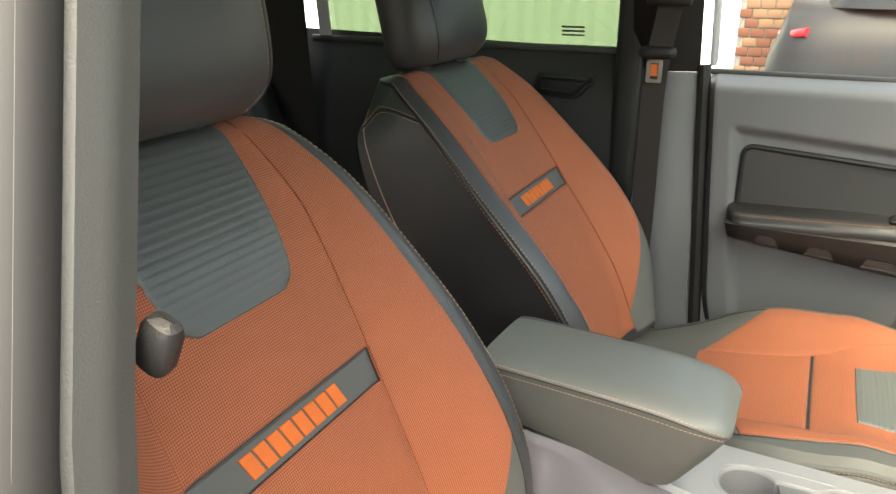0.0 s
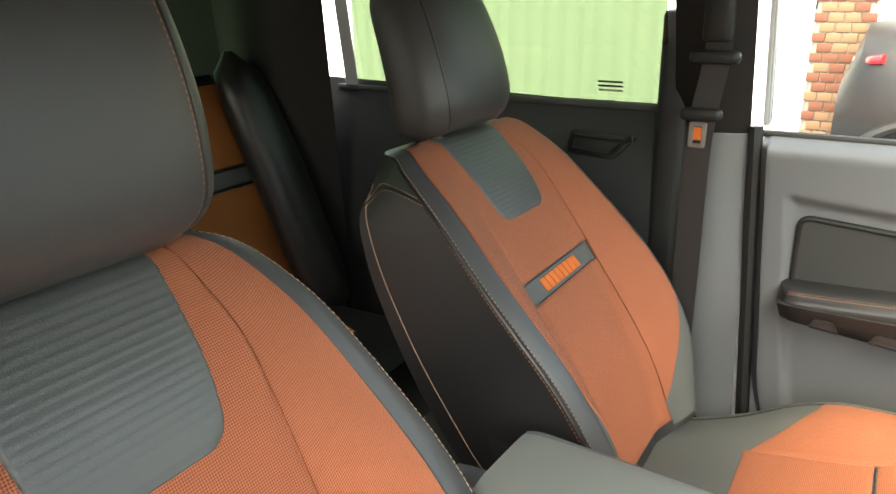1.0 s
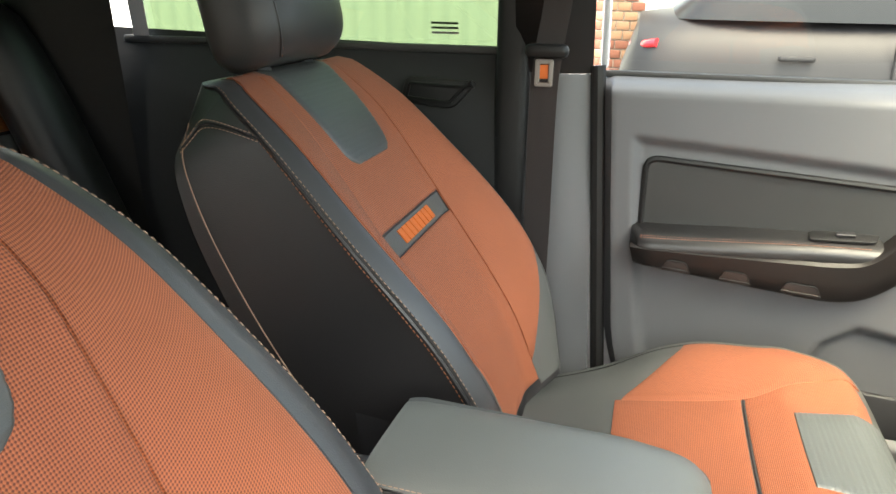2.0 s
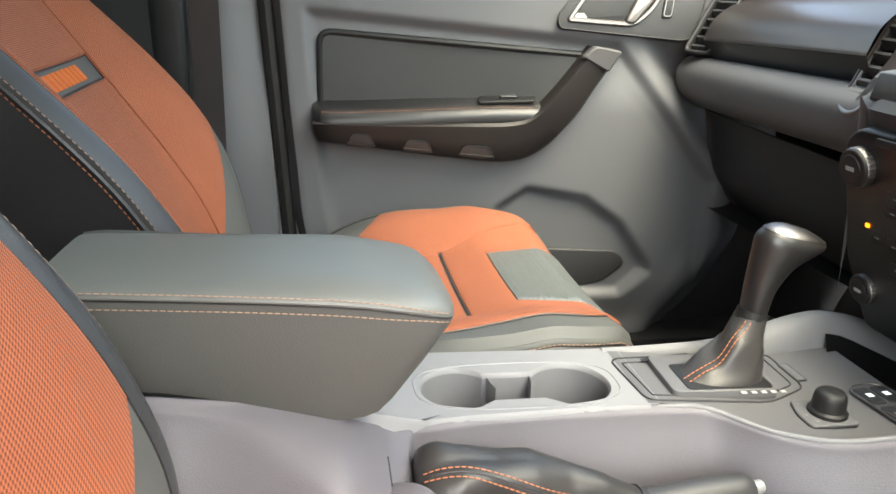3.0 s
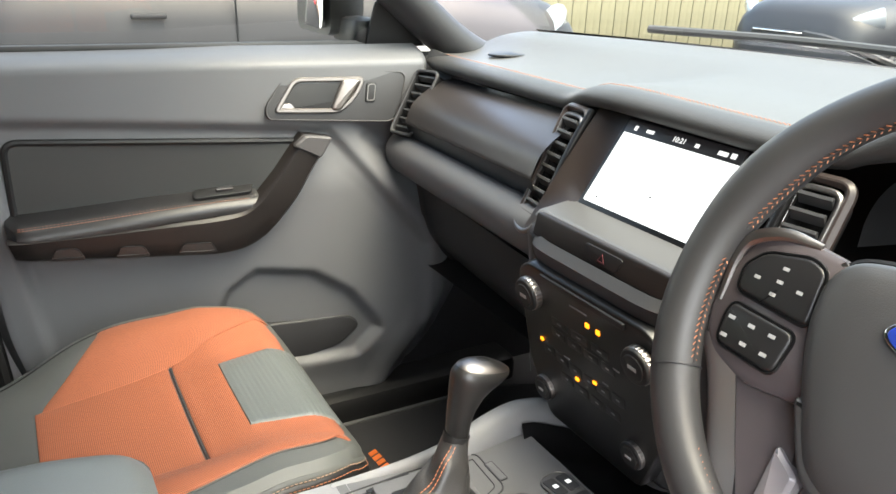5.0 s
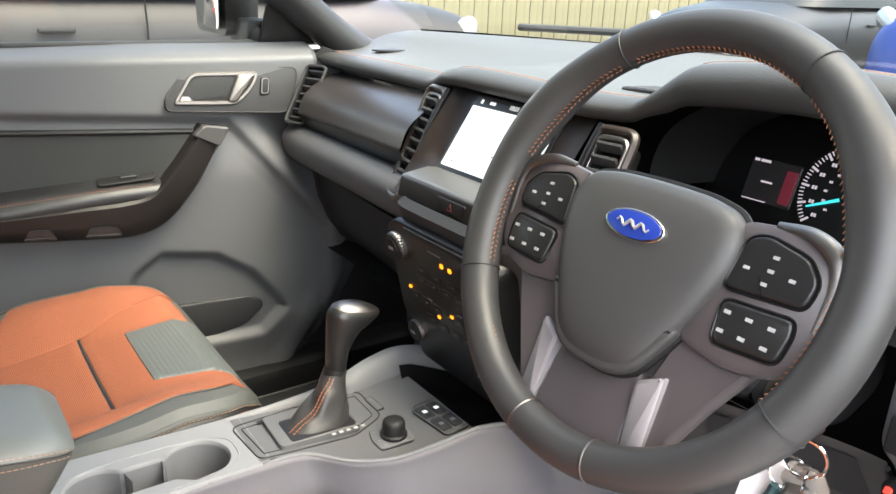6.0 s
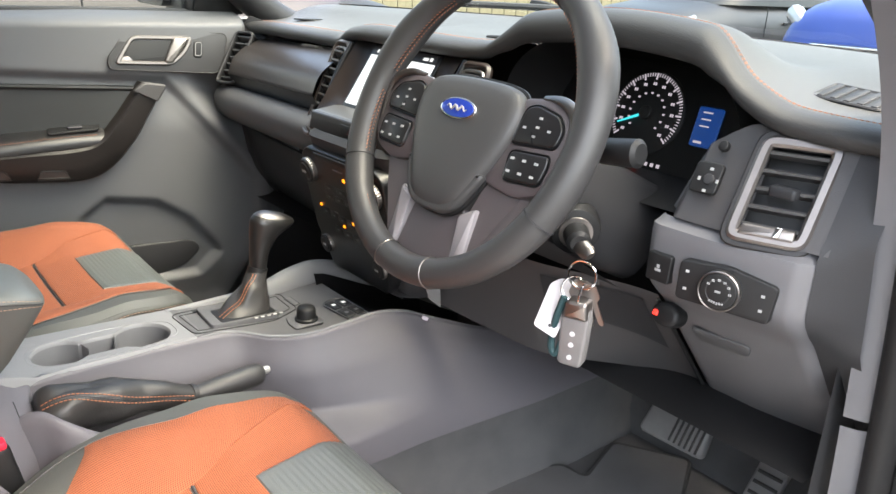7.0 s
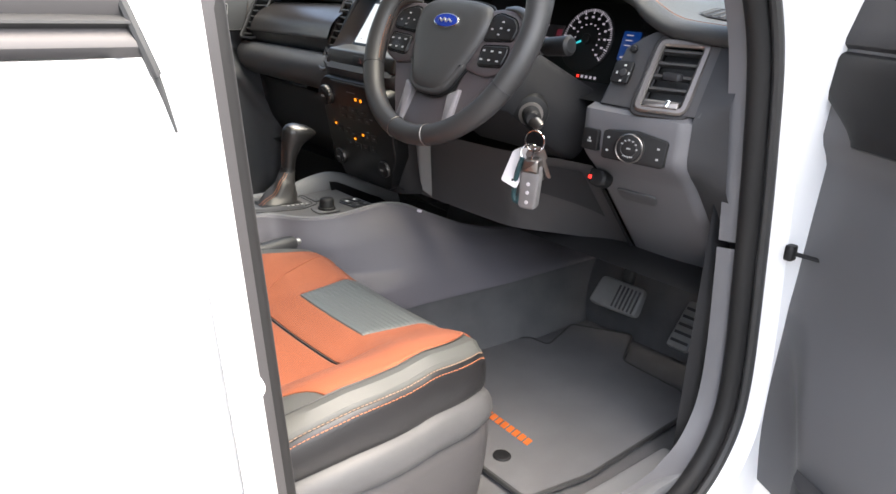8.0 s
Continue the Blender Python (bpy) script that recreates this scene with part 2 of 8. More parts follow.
def surf(f, nu, nv, bm=None, wrap=False, us=None, vs=None):
    """A sheet of quads through f(s, t), with the sheet's own metres as UV."""
    bm = bm or bmesh.new()
    us = us or [i / nu for i in range(nu + 1)]
    vs = vs or [j / nv for j in range(nv + 1)]
    g = [[bm.verts.new(f(s, t)) for t in vs] for s in us]
    uvl = bm.loops.layers.uv.verify()
    mid = len(vs) // 2
    us_m, vs_m = [0.0], [0.0]
    for a, b in zip(g, g[1:]):
        us_m.append(us_m[-1] + (a[mid].co - b[mid].co).length)
    col = g[len(us) // 2]
    for a, b in zip(col, col[1:]):
        vs_m.append(vs_m[-1] + (a.co - b.co).length)
    n = len(us) - 1
    for i in range(n):
        for j in range(len(vs) - 1):
            face = bm.faces.new((g[i][j], g[i + 1][j], g[i + 1][j + 1], g[i][j + 1]))
            for lp, (a, b) in zip(face.loops, ((i, j), (i + 1, j), (i + 1, j + 1), (i, j + 1))):
                lp[uvl].uv = (us_m[a], vs_m[b])
    if wrap:
        for j in range(len(vs) - 1):
            bm.faces.new((g[-1][j], g[0][j], g[0][j + 1], g[-1][j + 1]))
    return bm


def pad(f, nu, nv, h=0.004, e=0.03, sink=0.004, flip=1, wave=None):
    """An upholstery or trim panel laid on f(s, t), h proud, its rim rolled down into the base."""
    us = [0, e * 0.35, e] + [e + (1 - 2 * e) * i / nu for i in range(1, nu)] + [1 - e, 1 - e * 0.35, 1]
    vs = [0, e * 0.35, e] + [e + (1 - 2 * e) * i / nv for i in range(1, nv)] + [1 - e, 1 - e * 0.35, 1]

    def level(a):
        d = min(a, 1 - a) / e
        return -sink if d <= 0 else (0.55 * h if d < 0.9 else h)

    def g(s, t):
        d = 1e-3
        a, b = f(min(1, s + d), t) - f(max(0, s - d), t), f(s, min(1, t + d)) - f(s, max(0, t - d))
        n = a.cross(b).normalized() * flip
        k = min(level(s), level(t))
        if wave:
            k += wave(s, t)
        return f(s, t) + n * k

    return surf(g, 0, 0, us=us, vs=vs)


def rings(sections, bm=None, cap=True):
    """A skin over closed sections of equal length, closed at both ends."""
    bm = bm or bmesh.new()
    g = [[bm.verts.new(p) for p in sec] for sec in sections]
    n = len(g[0])
    for a, b in zip(g, g[1:]):
        for i in range(n):
            bm.faces.new((a[i], a[(i + 1) % n], b[(i + 1) % n], b[i]))
    if cap:
        bm.faces.new(g[0][::-1])
        bm.faces.new(g[-1])
    return bm


def rounded(pts, r, n=4):
    """A polygon with its corners rounded; r is one radius or one for each corner."""
    out = []
    k = len(pts)
    for i in range(k):
        p, a, b = Vector(pts[i]), Vector(pts[i - 1]), Vector(pts[(i + 1) % k])
        ri = r[i] if isinstance(r, (list, tuple)) else r
        d1, d2 = (a - p), (b - p)
        ri = min(ri, d1.length * 0.49, d2.length * 0.49)
        p1, p2 = p + d1.normalized() * ri, p + d2.normalized() * ri
        for j in range(n + 1):
            t = j / n
            out.append(p1 * (1 - t) ** 2 + p * 2 * t * (1 - t) + p2 * t * t)
    return out


def rect(w, h, r, n=4):
    return rounded([(-w / 2, -h / 2), (w / 2, -h / 2), (w / 2, h / 2), (-w / 2, h / 2)], r, n)


def disc(r, n=28, squash=1.0):
    return [Vector((r * math.cos(2 * math.pi * i / n), squash * r * math.sin(2 * math.pi * i / n))) for i in range(n)]


def inset(pts, d):
    out, k = [], len(pts)
    area = sum(pts[i - 1].x * pts[i].y - pts[i].x * pts[i - 1].y for i in range(k))
    sg = 1 if area > 0 else -1
    for i in range(k):
        a, b = pts[i] - pts[i - 1], pts[(i + 1) % k] - pts[i]
        if a.length < 1e-7:
            a = pts[i] - pts[i - 2]
        if b.length < 1e-7:
            b = pts[(i + 2) % k] - pts[i]
        n1, n2 = Vector((-a.y, a.x)).normalized(), Vector((-b.y, b.x)).normalized()
        n = n1 + n2
        n = n / max(0.5, n.length_squared / 2) if n.length > 1e-6 else n1
        out.append(pts[i] + n * d * sg)
    return out


def plate(pts, frame3, depth, bevel=0.002, back=0.0, seg=3, bm=None):
    """A polygon in the plane of frame3 = (origin, right, up), raised by depth along right x up, with a rounded front edge."""
    o, ux, uy = (Vector(q) for q in frame3)
    un = ux.cross(uy)
    pts = [Vector(p) for p in pts]
    secs = [[o + ux * p.x + uy * p.y - un * back for p in pts]]
    for i in range(seg + 1):
        a = math.pi / 2 * i / seg
        q = inset(pts, bevel * (1 - math.cos(a)))
        secs.append([o + ux * p.x + uy * p.y + un * (depth - bevel + bevel * math.sin(a)) for p in q])
    return rings(secs, bm)


def hoop(pts, width, frame3, depth, bevel=0.0015, bm=None):
    """A flat frame round a polygon's inside: outer edge pts, inner edge width further in."""
    o, ux, uy = (Vector(q) for q in frame3)
    un = ux.cross(uy)
    pts = [Vector(p) for p in pts]
    bm = bm or bmesh.new()
    prof = ((0, 0), (0, depth - bevel), (bevel, depth), (width - bevel, depth), (width, depth - bevel), (width, 0))
    loops = []
    for d, h in prof:
        loops.append([bm.verts.new(o + ux * p.x + uy * p.y + un * h) for p in inset(pts, d)])
    n = len(pts)
    for k in range(len(loops)):
        a, b = loops[k], loops[(k + 1) % len(loops)]
        for i in range(n):
            bm.faces.new((a[i], a[(i + 1) % n], b[(i + 1) % n], b[i]))
    return bm


def box(c, size, bevel=0.003, rot=(0, 0, 0), bm=None):
    """A block with rounded edges."""
    m = pose(*c, *rot)
    sx, sy, sz = (q / 2 for q in size)
    b = min(bevel, sx * 0.9, sy * 0.9, sz * 0.9)
    base = rect(2 * sx, 2 * sy, b * 1.6, 3)
    secs = []
    for z, d in ((-sz, b), (-sz + b * 0.3, b * 0.3), (-sz + b, 0), (sz - b, 0), (sz - b * 0.3, b * 0.3), (sz, b)):
        secs.append([m @ Vector((p.x, p.y, z)) for p in inset(base, d)])
    return rings(secs, bm)


def tube(path, r, n=10, closed=False, bm=None, flat=1.0, up=None):
    """A round rod along path; r is one radius or one for each point; flat squeezes it along its up."""
    bm = bm or bmesh.new()
    path = [Vector(p) for p in path]
    k = len(path)
    up = Vector(up) if up else None
    prev, secs = None, []
    for i, p in enumerate(path):
        a = path[i - 1] if i or closed else p
        b = path[(i + 1) % k] if i < k - 1 or closed else p
        t = (b - a).normalized()
        if up is not None:
            x = t.cross(up).normalized()
        elif prev is None:
            x = t.orthogonal().normalized()
        else:
            x = (prev - t * prev.dot(t)).normalized()
        prev = x
        y = t.cross(x)
        ri = r[i] if isinstance(r, (list, tuple)) else r
        secs.append([p + x * ri * math.cos(2 * math.pi * j / n) + y * ri * flat * math.sin(2 * math.pi * j / n) for j in range(n)])
    if closed:
        g = [[bm.verts.new(q) for q in s] for s in secs]
        for i in range(k):
            a, b = g[i], g[(i + 1) % k]
            sh = 0
            if i == k - 1:
                sh = min(range(n), key=lambda q: (a[0].co - b[q].co).length)
            for j in range(n):
                bm.faces.new((a[j], a[(j + 1) % n], b[(j + 1 + sh) % n], b[(j + sh) % n]))
        return bm
    return rings(secs, bm)


def spline(pts, n=8, closed=False):
    """Points of a smooth curve through a few points."""
    pts = [Vector(p) for p in pts]
    k, out = len(pts), []
    for i in range(k if closed else k - 1):
        p0 = pts[i - 1] if i or closed else pts[0] * 2 - pts[1]
        p1, p2 = pts[i], pts[(i + 1) % k]
        p3 = pts[(i + 2) % k] if i < k - 2 or closed else pts[-1] * 2 - pts[-2]
        for j in range(n):
            t = j / n
            out.append(0.5 * ((2 * p1) + (p2 - p0) * t + (2 * p0 - 5 * p1 + 4 * p2 - p3) * t * t + (3 * p1 - p0 - 3 * p2 + p3) * t ** 3))
    if not closed:
        out.append(pts[-1])
    return out


def stitches(path, step=0.0065, length=0.0045, r=0.0008, bm=None, slant=0.0, normal=None):
    """A run of short threads along path."""
    bm = bm or bmesh.new()
    path = [Vector(p) for p in path]
    run, at = 0.0, 0.0
    for a, b in zip(path, path[1:]):
        d = (b - a).length
        if d < 1e-6:
            continue
        t = (b - a) / d
        while at < run + d:
            c = a + t * (at - run)
            x = t.orthogonal().normalized() if normal is None else t.cross(Vector(normal)).normalized()
            y = t.cross(x)
            q = (t + x * slant).normalized()
            secs = []
            for h, k in ((-0.5, 0.4), (-0.25, 1), (0.25, 1), (0.5, 0.4)):
                cc = c + q * length * h
                secs.append([cc + x * r * k, cc + y * r * k, cc - x * r * k, cc - y * r * k])
            rings(secs, bm)
            at += step
        run += d
    return bm


def bars(rows, frame3, gap=0.3, h=0.0004, bm=None, slant=0.0):
    """Printed marks as plain bars: rows of (x, y, width, height)."""
    bm = bm or bmesh.new()
    o, ux, uy = (Vector(q) for q in frame3)
    un = ux.cross(uy)
    for x, y, w, ht in rows:
        c = [(x, y), (x + w, y), (x + w + slant * ht, y + ht), (x + slant * ht, y + ht)]
        rings([[o + ux * a + uy * b - un * 0.0003 for a, b in c], [o + ux * a + uy * b + un * h for a, b in c]], bm)
    return bm


# ---- the cab: floor, roof, pillars ----
FLOOR = 0.63

floor = solo("floor", box((-0.2, 0, FLOOR - 0.03), (2.6, 1.56, 0.05), 0.004), CARPET, "dark grey moulded carpet floor of the cab", "floor", "structure")
# footwell bulkhead
bm = surf(lambda s, t: V(lerp(0.965, 1.16, smooth(t, 0, 1)), lerp(-0.76, 0.76, s), lerp(FLOOR - 0.01, 1.1, t)), 12, 10)
solo("wall_footwell", bm, CARPET, "dark carpeted bulkhead of the footwell", "wall", "structure")
bm = surf(lambda s, t: V(lerp(-1.62, 0.27, s), lerp(-0.62, 0.62, t), 1.80 + 0.04 * math.cos((t - 0.5) * 2.6) - 0.02 * smooth(s, 0.8, 1.0)), 20, 12)
bmesh.ops.solidify(bm, geom=bm.faces[:], thickness=0.03)
ceiling = solo("ceiling", bm, HEADLINER, "pale cloth headliner of the cab roof", "ceiling", "structure")
bm = surf(lambda s, t: V(-1.62 - 0.06 * (1 - t), lerp(-0.76, 0.76, s), lerp(FLOOR - 0.02, 1.34, t)), 6, 6)
bmesh.ops.solidify(bm, geom=bm.faces[:], thickness=0.03)
solo("wall_rear", bm, REAR, "dark trimmed rear wall of the cab", "wall", "structure")
bm = surf(lambda s, t: V(-1.66 + 0.1 * t, lerp(-0.7, 0.7, s), lerp(1.34, 1.8, t)), 4, 4)
solo("window_rear", bm, GLASS_TINT, "tinted rear window of the cab", "window", "structure")


# ---- seats ----
def seat(yc, dz, recline, label, nose, knee, back_x, widths, head_w, cloth):
    """A front seat with orange mesh panels, dark leather bolsters, ribbed patches and an embroidered band."""
    root = thing("front_seat", (-0.02, yc, FLOOR), label, "car seat", "front seats of the cab")
    zo, L = dz, 0.635
    squeeze = (nose - 0.13) / 0.176
    zk = ((-0.30, 0.895), (-0.1, 0.915), (0.06, 0.928), (0.13, 0.943), (0.215, 0.943), (0.25, 0.931), (0.275, 0.912), (0.306, 0.880))

    def chw(x, ins=0.0):
        """Half width of the cushion at x, less an inset; it closes in a broad curve at the front."""
        w = curve(((-0.32, 0.200), (-0.16, 0.226), (-0.04, 0.256), (0.03, 0.262), (0.10, 0.257), (0.3, 0.228)), x) - ins
        k = min(1.0, max(0.0, (x - 0.1) / (nose - ins - 0.1)))
        return w * (1 - k ** 5) ** 0.45

    def ctop(x, y, lift=0.0):
        """The cushion's top: bolsters along the sides and a rolled edge all round."""
        h = max(0.02, chw(x))
        k = min(1.0, abs(y) / 0.25)
        xu = x if x < 0.13 else 0.13 + (x - 0.13) / squeeze
        z = curve(zk, xu)
        bol = curve(((-0.3, -0.020), (-0.16, 0.008), (-0.06, 0.038), (0.0, 0.046), (0.05, 0.044), (0.13, 0.033), (0.2, 0.025), (0.27, 0.012), (0.31, 0.004)), xu)
        z += bol * smooth(k, 0.44, 0.84) - 0.004 * math.cos(min(1, k / 0.5) * 1.57)
        d = min(h - abs(y), (nose - x) * 0.9)
        rr = 0.012
        if d < rr:
            z -= rr - math.sqrt(max(0.0, rr * rr - (rr - max(0.0, d)) ** 2))
        return V(x, yc + y, z + zo + lift)

    # outline of the cushion seen from above, from one rear corner round the front to the other
    xs = [-0.30 + 0.40 * i / 30 for i in range(31)]
    arc = [0.1 + (nose - 0.1) * math.sin(math.pi / 2 * i / 26) for i in range(1, 27)]
    rim_l = [(x, chw(x)) for x in xs + arc]
    outline = rim_l + [(x, -y) for x, y in reversed(rim_l[:-1])]
    normals = []
    for i in range(len(outline)):
        p, q = outline[max(0, i - 1)], outline[min(len(outline) - 1, i + 1)]
        d = Vector((q[0] - p[0], q[1] - p[1])).normalized()
        normals.append((-d.y, d.x))

    def round_edge(a, out, dz_, level=0.0):
        """A point on the outline, pushed outwards and set below the rolled edge; level 1 keeps one height all round."""
        a = min(len(outline) - 1.001, max(0.0, a * (len(outline) - 1)))
        i = int(a)
        x, y = lerp(outline[i][0], outline[i + 1][0], a - i), lerp(outline[i][1], outline[i + 1][1], a - i)
        nx, ny = lerp(normals[i][0], normals[i + 1][0], a - i), lerp(normals[i][1], normals[i + 1][1], a - i)
        z = lerp(ctop(min(x, nose - 0.0005), y).z, 0.880 + zo, level)
        return V(x + nx * out, yc + y + ny * out, z + dz_)

    us = [-1 + 2 * i / 44 for i in range(45)]
    rows = [-0.32] + [-0.30 + 0.40 * i / 26 for i in range(27)] + arc[:-1] + [nose - 0.0006]
    secs = [[ctop(x, u * chw(x) * 0.999) for u in us] + [V(x, yc + chw(x) * 0.97, 0.80 + zo), V(x, yc - chw(x) * 0.97, 0.80 + zo)] for x in rows]
    part("cushion", rings(secs), LEATHER_GREY, root, "dark grey leather cushion body")
    n_ = len(outline) * 2

    def belt(name, prof, m_, label=""):
        """A strip swept round the outline; prof lists outwards, down and level."""
        part(name, surf(lambda s_, t_: round_edge(s_, *prof[int(round(t_ * (len(prof) - 1)))]), n_, len(prof) - 1), m_, root, label)

    belt("edge_leather", [(-0.0005, 0.0015), (0.0022, -0.0015), (0.0030, -0.0045), (0.0025, -0.0065), (0.0, -0.0075)], LEATHER_GREY, "dark grey leather edge of the cushion")
    belt("side_skirt", [(0.0, -0.006), (0.004, -0.009), (0.008, -0.018), (0.010, -0.028, 0.1), (0.010, -0.042, 0.2), (0.005, -0.050, 0.25), (-0.01, -0.056, 0.25)], LEATHER, "black leather side of the cushion")
    # upward ledge lighter, trim below darker: the fall of light put into their colours
    belt("base_trim", [(-0.004, -0.045, 0.25), (0.010, -0.049, 0.25), (0.017, -0.055, 0.26), (0.022, -0.064, 0.28), (0.024, -0.076, 0.3), (0.022, -0.086, 0.32), (0.017, -0.091, 0.33)], ROLL, "grey plastic ledge round the seat base")
    belt("lower_trim", [(0.010, -0.088, 0.33), (0.018, -0.096, 0.35), (0.020, -0.112, 0.4), (0.017, -0.150, 0.7), (0.006, -0.215, 1.0)], UPPER, "dark grey lower trim of the seat base")
    for out, dz_, m_ in ((0.0034, -0.0045, THREAD_PALE), (0.0062, -0.0125, THREAD)):
        part("stitching", stitches([round_edge(i / 240, out, dz_) for i in range(241)], 0.0058, 0.0046, r=0.0006), m_, root)
    part("base", box((-0.03, yc, 0.735 + zo), (0.48, 0.36, 0.10), 0.02), BLACK, root)
    for sy in (-1, 1):
        part("runner", box((-0.02, yc + sy * 0.17, (FLOOR + 0.69) / 2 + zo / 2), (0.46, 0.05, 0.69 - FLOOR + zo + 0.02), 0.006), BLACK, root)

    # orange panels of the cushion
    def fold(x):
        """Half width of the middle insert, up to the foot of the bolsters."""
        return curve(((-0.14, 0.112), (0.056, 0.135), (0.13, 0.160), (0.21, 0.19)), x)

    inner_side = -1 if yc > 0 else 1

    def wide(x, sy=0):
        """Half width of the orange cloth; on the console side it leaves a broader leather strip."""
        return chw(x, 0.024) - (0.020 * smooth(x, -0.04, 0.09) * (1 - smooth(x, 0.14, 0.25)) if sy == inner_side else 0.0)

    part("rear_insert", pad(lambda s, t: ctop(lerp(-0.135, 0.0545, s), lerp(-1, 1, t) * fold(lerp(-0.135, 0.0545, s))), 14, 14, 0.003, 0.03), ORANGE, root, "orange mesh seat insert")
    tip = nose - 0.030

    def front_x(s, t):
        return lerp(0.0575, tip - 0.010 * (2 * t - 1) ** 2, s)

    part("front_insert", pad(lambda s, t: ctop(front_x(s, t), lerp(-1, 1, t) * min(fold(front_x(s, t)), wide(front_x(s, t)))), 18, 16, 0.0032, 0.03), ORANGE, root, "orange mesh front insert")
    for sy in (-1, 1):
        def wing_x(s, t):
            return lerp(lerp(-0.128, -0.035, smooth(t, 0, 1)), lerp(tip - 0.012, tip - 0.020, t), s)

        part("bolster_panel", pad(lambda s, t: ctop(wing_x(s, t), sy * lerp(fold(wing_x(s, t)) - 0.0060, max(fold(wing_x(s, t)) + 0.002, wide(wing_x(s, t), sy)), t)), 24, 10, 0.0032, 0.03, flip=sy), ORANGE, root, "orange mesh bolster panel")
        edge = [ctop(x, sy * (wide(x, sy) + 0.001), 0.0012) for x in [-0.28 + (tip + 0.24) * i / 44 for i in range(45)]]
        part("piping", tube(edge, 0.0010, 6), LEATHER, root)
    part("cross_seam", tube([ctop(0.056, y, 0.0004) for y in [-0.185 + 0.37 * i / 24 for i in range(25)]], 0.0014, 6), LEATHER, root, "dark piped seam across the seat")
    part("knee_patch", pad(lambda s, t: ctop(lerp(knee[0], knee[1] - 0.006 * (2 * t - 1) ** 2, s), lerp(-0.091, 0.091, t) * (1 + 0.26 * s), 0.0036), 56, 12, 0.0022, 0.04, sink=0.001, wave=lambda s, t: 0.00045 * math.sin(s * 2 * math.pi * 17)), RIB, root, "ribbed grey vinyl patch")

    # backrest, in the frame that leans with it
    r = radians(recline)
    e, n = V(-math.sin(r), 0, math.cos(r)), V(math.cos(r), 0, math.sin(r))
    p0 = V(back_x, yc, 0.895 + zo)

    def bhw(v):
        return curve(tuple(zip((0, 0.28, 0.5, 0.78, 0.93, 1.0), widths)), v)

    def bfront(v, y):
        h = bhw(v)
        k = abs(y) / h
        f = curve(((0, 0.0), (0.25, 0.03), (0.5, 0.022), (0.8, 0.004), (1.0, -0.03)), v)
        f += curve(((0, 0.05), (0.35, 0.062), (0.7, 0.03), (1.0, 0.0)), v) * smooth(k, 0.42, 0.90)
        f -= 0.010 * smooth(k, 0.90, 1.04)
        f -= 0.05 * smooth(v, 0.94, 1.02) ** 2
        return p0 + e * (v * L) + n * f + V(0, y, 0)

    def bback(v, k):
        d = curve(((0, 0.12), (0.3, 0.175), (0.7, 0.178), (0.9, 0.16), (1.0, 0.135)), v)
        return p0 + e * (v * L - 0.03 * smooth(v, 0.85, 1)) - n * (d * (1 - 0.2 * abs(k) ** 3)) + V(0, k * bhw(v) * 0.97, 0)

    secs = []
    for v in [0, 0.005] + [0.02 + 0.96 * i / 36 for i in range(37)] + [0.99, 1.0]:
        sc = 0.94 if v in (0, 1.0) else 1
        secs.append([bfront(v, u * bhw(v) * sc) for u in us] + [bback(v, u * sc) for u in us[::-2]])
    part("backrest", rings(secs), LEATHER, root, "black leather backrest body")

    def back_patch(v0, v1, lo, hi):
        return lambda s, t: bfront(lerp(v0, v1, t), lerp(lo(lerp(v0, v1, t)), hi(lerp(v0, v1, t)), s))

    def inner(v):
        return curve(((0, 0.124), (0.4, 0.129), (0.8, 0.127), (1.0, 0.105)), v)

    part("backrest_insert", pad(back_patch(0.03, 0.520, lambda v: -inner(v), inner), 16, 20, 0.004, 0.012, sink=-0.0008), ORANGE, root, "orange mesh backrest insert")
    part("backrest_insert", pad(back_patch(0.579, 0.985, lambda v: -inner(v), inner), 16, 18, 0.004, 0.012, sink=-0.0008), ORANGE, root, "orange mesh upper insert")
    vv = [0.02 + 0.965 * i / 60 for i in range(61)]
    for sy in (-1, 1):
        def low(s):
            return 0.08 + 0.24 * s ** 1.4

        def wing(s, v):
            return bfront(v, sy * lerp(inner(v) - 0.0008, bhw(v) * cloth, s))

        f = lambda s, t: wing(s, lerp(low(s), 0.982, t))
        part("lower_bolster", surf(lambda s, t: wing(s, lerp(0.015, low(s) + 0.01, t)) + n * 0.002, 12, 10), LEATHER_GREY, root, "grey leather lower bolster")
        part("bolster_panel", pad(f, 12, 34, 0.004, 0.012, sink=-0.0008, flip=sy), ORANGE, root, "orange mesh backrest bolster")
        part("piping", tube([bfront(v, sy * bhw(v) * (cloth + 0.004)) + n * 0.001 for v in vv], 0.0016, 6), LEATHER, root)

        def edge(s, t):
            v = lerp(0.02, 0.985, t)
            if s < 0.55:
                return bfront(v, sy * bhw(v) * lerp(cloth + 0.008, 1.0, s / 0.55)) + n * 0.002
            return lerp(bfront(v, sy * bhw(v)), bback(v, sy), (s - 0.55) / 0.45 * 0.03) + V(0, sy * 0.002, 0) + n * 0.001

        part("edge_strip", surf(edge, 10, 60), HEAD_LEATHER, root, "dark grey leather edge strip")

        def shoulder(u, up):
            """A line over the shoulder of the flank, from the edge strip to the back."""
            v = min(0.985, 0.84 + 0.115 * math.sin(min(1.0, u * 1.5) * math.pi / 2) - 0.035 * u + up)
            return lerp(bfront(v, sy * bhw(v)), bback(v, sy), lerp(0.05, 0.90, u)) + V(0, sy * 0.0025, 0)

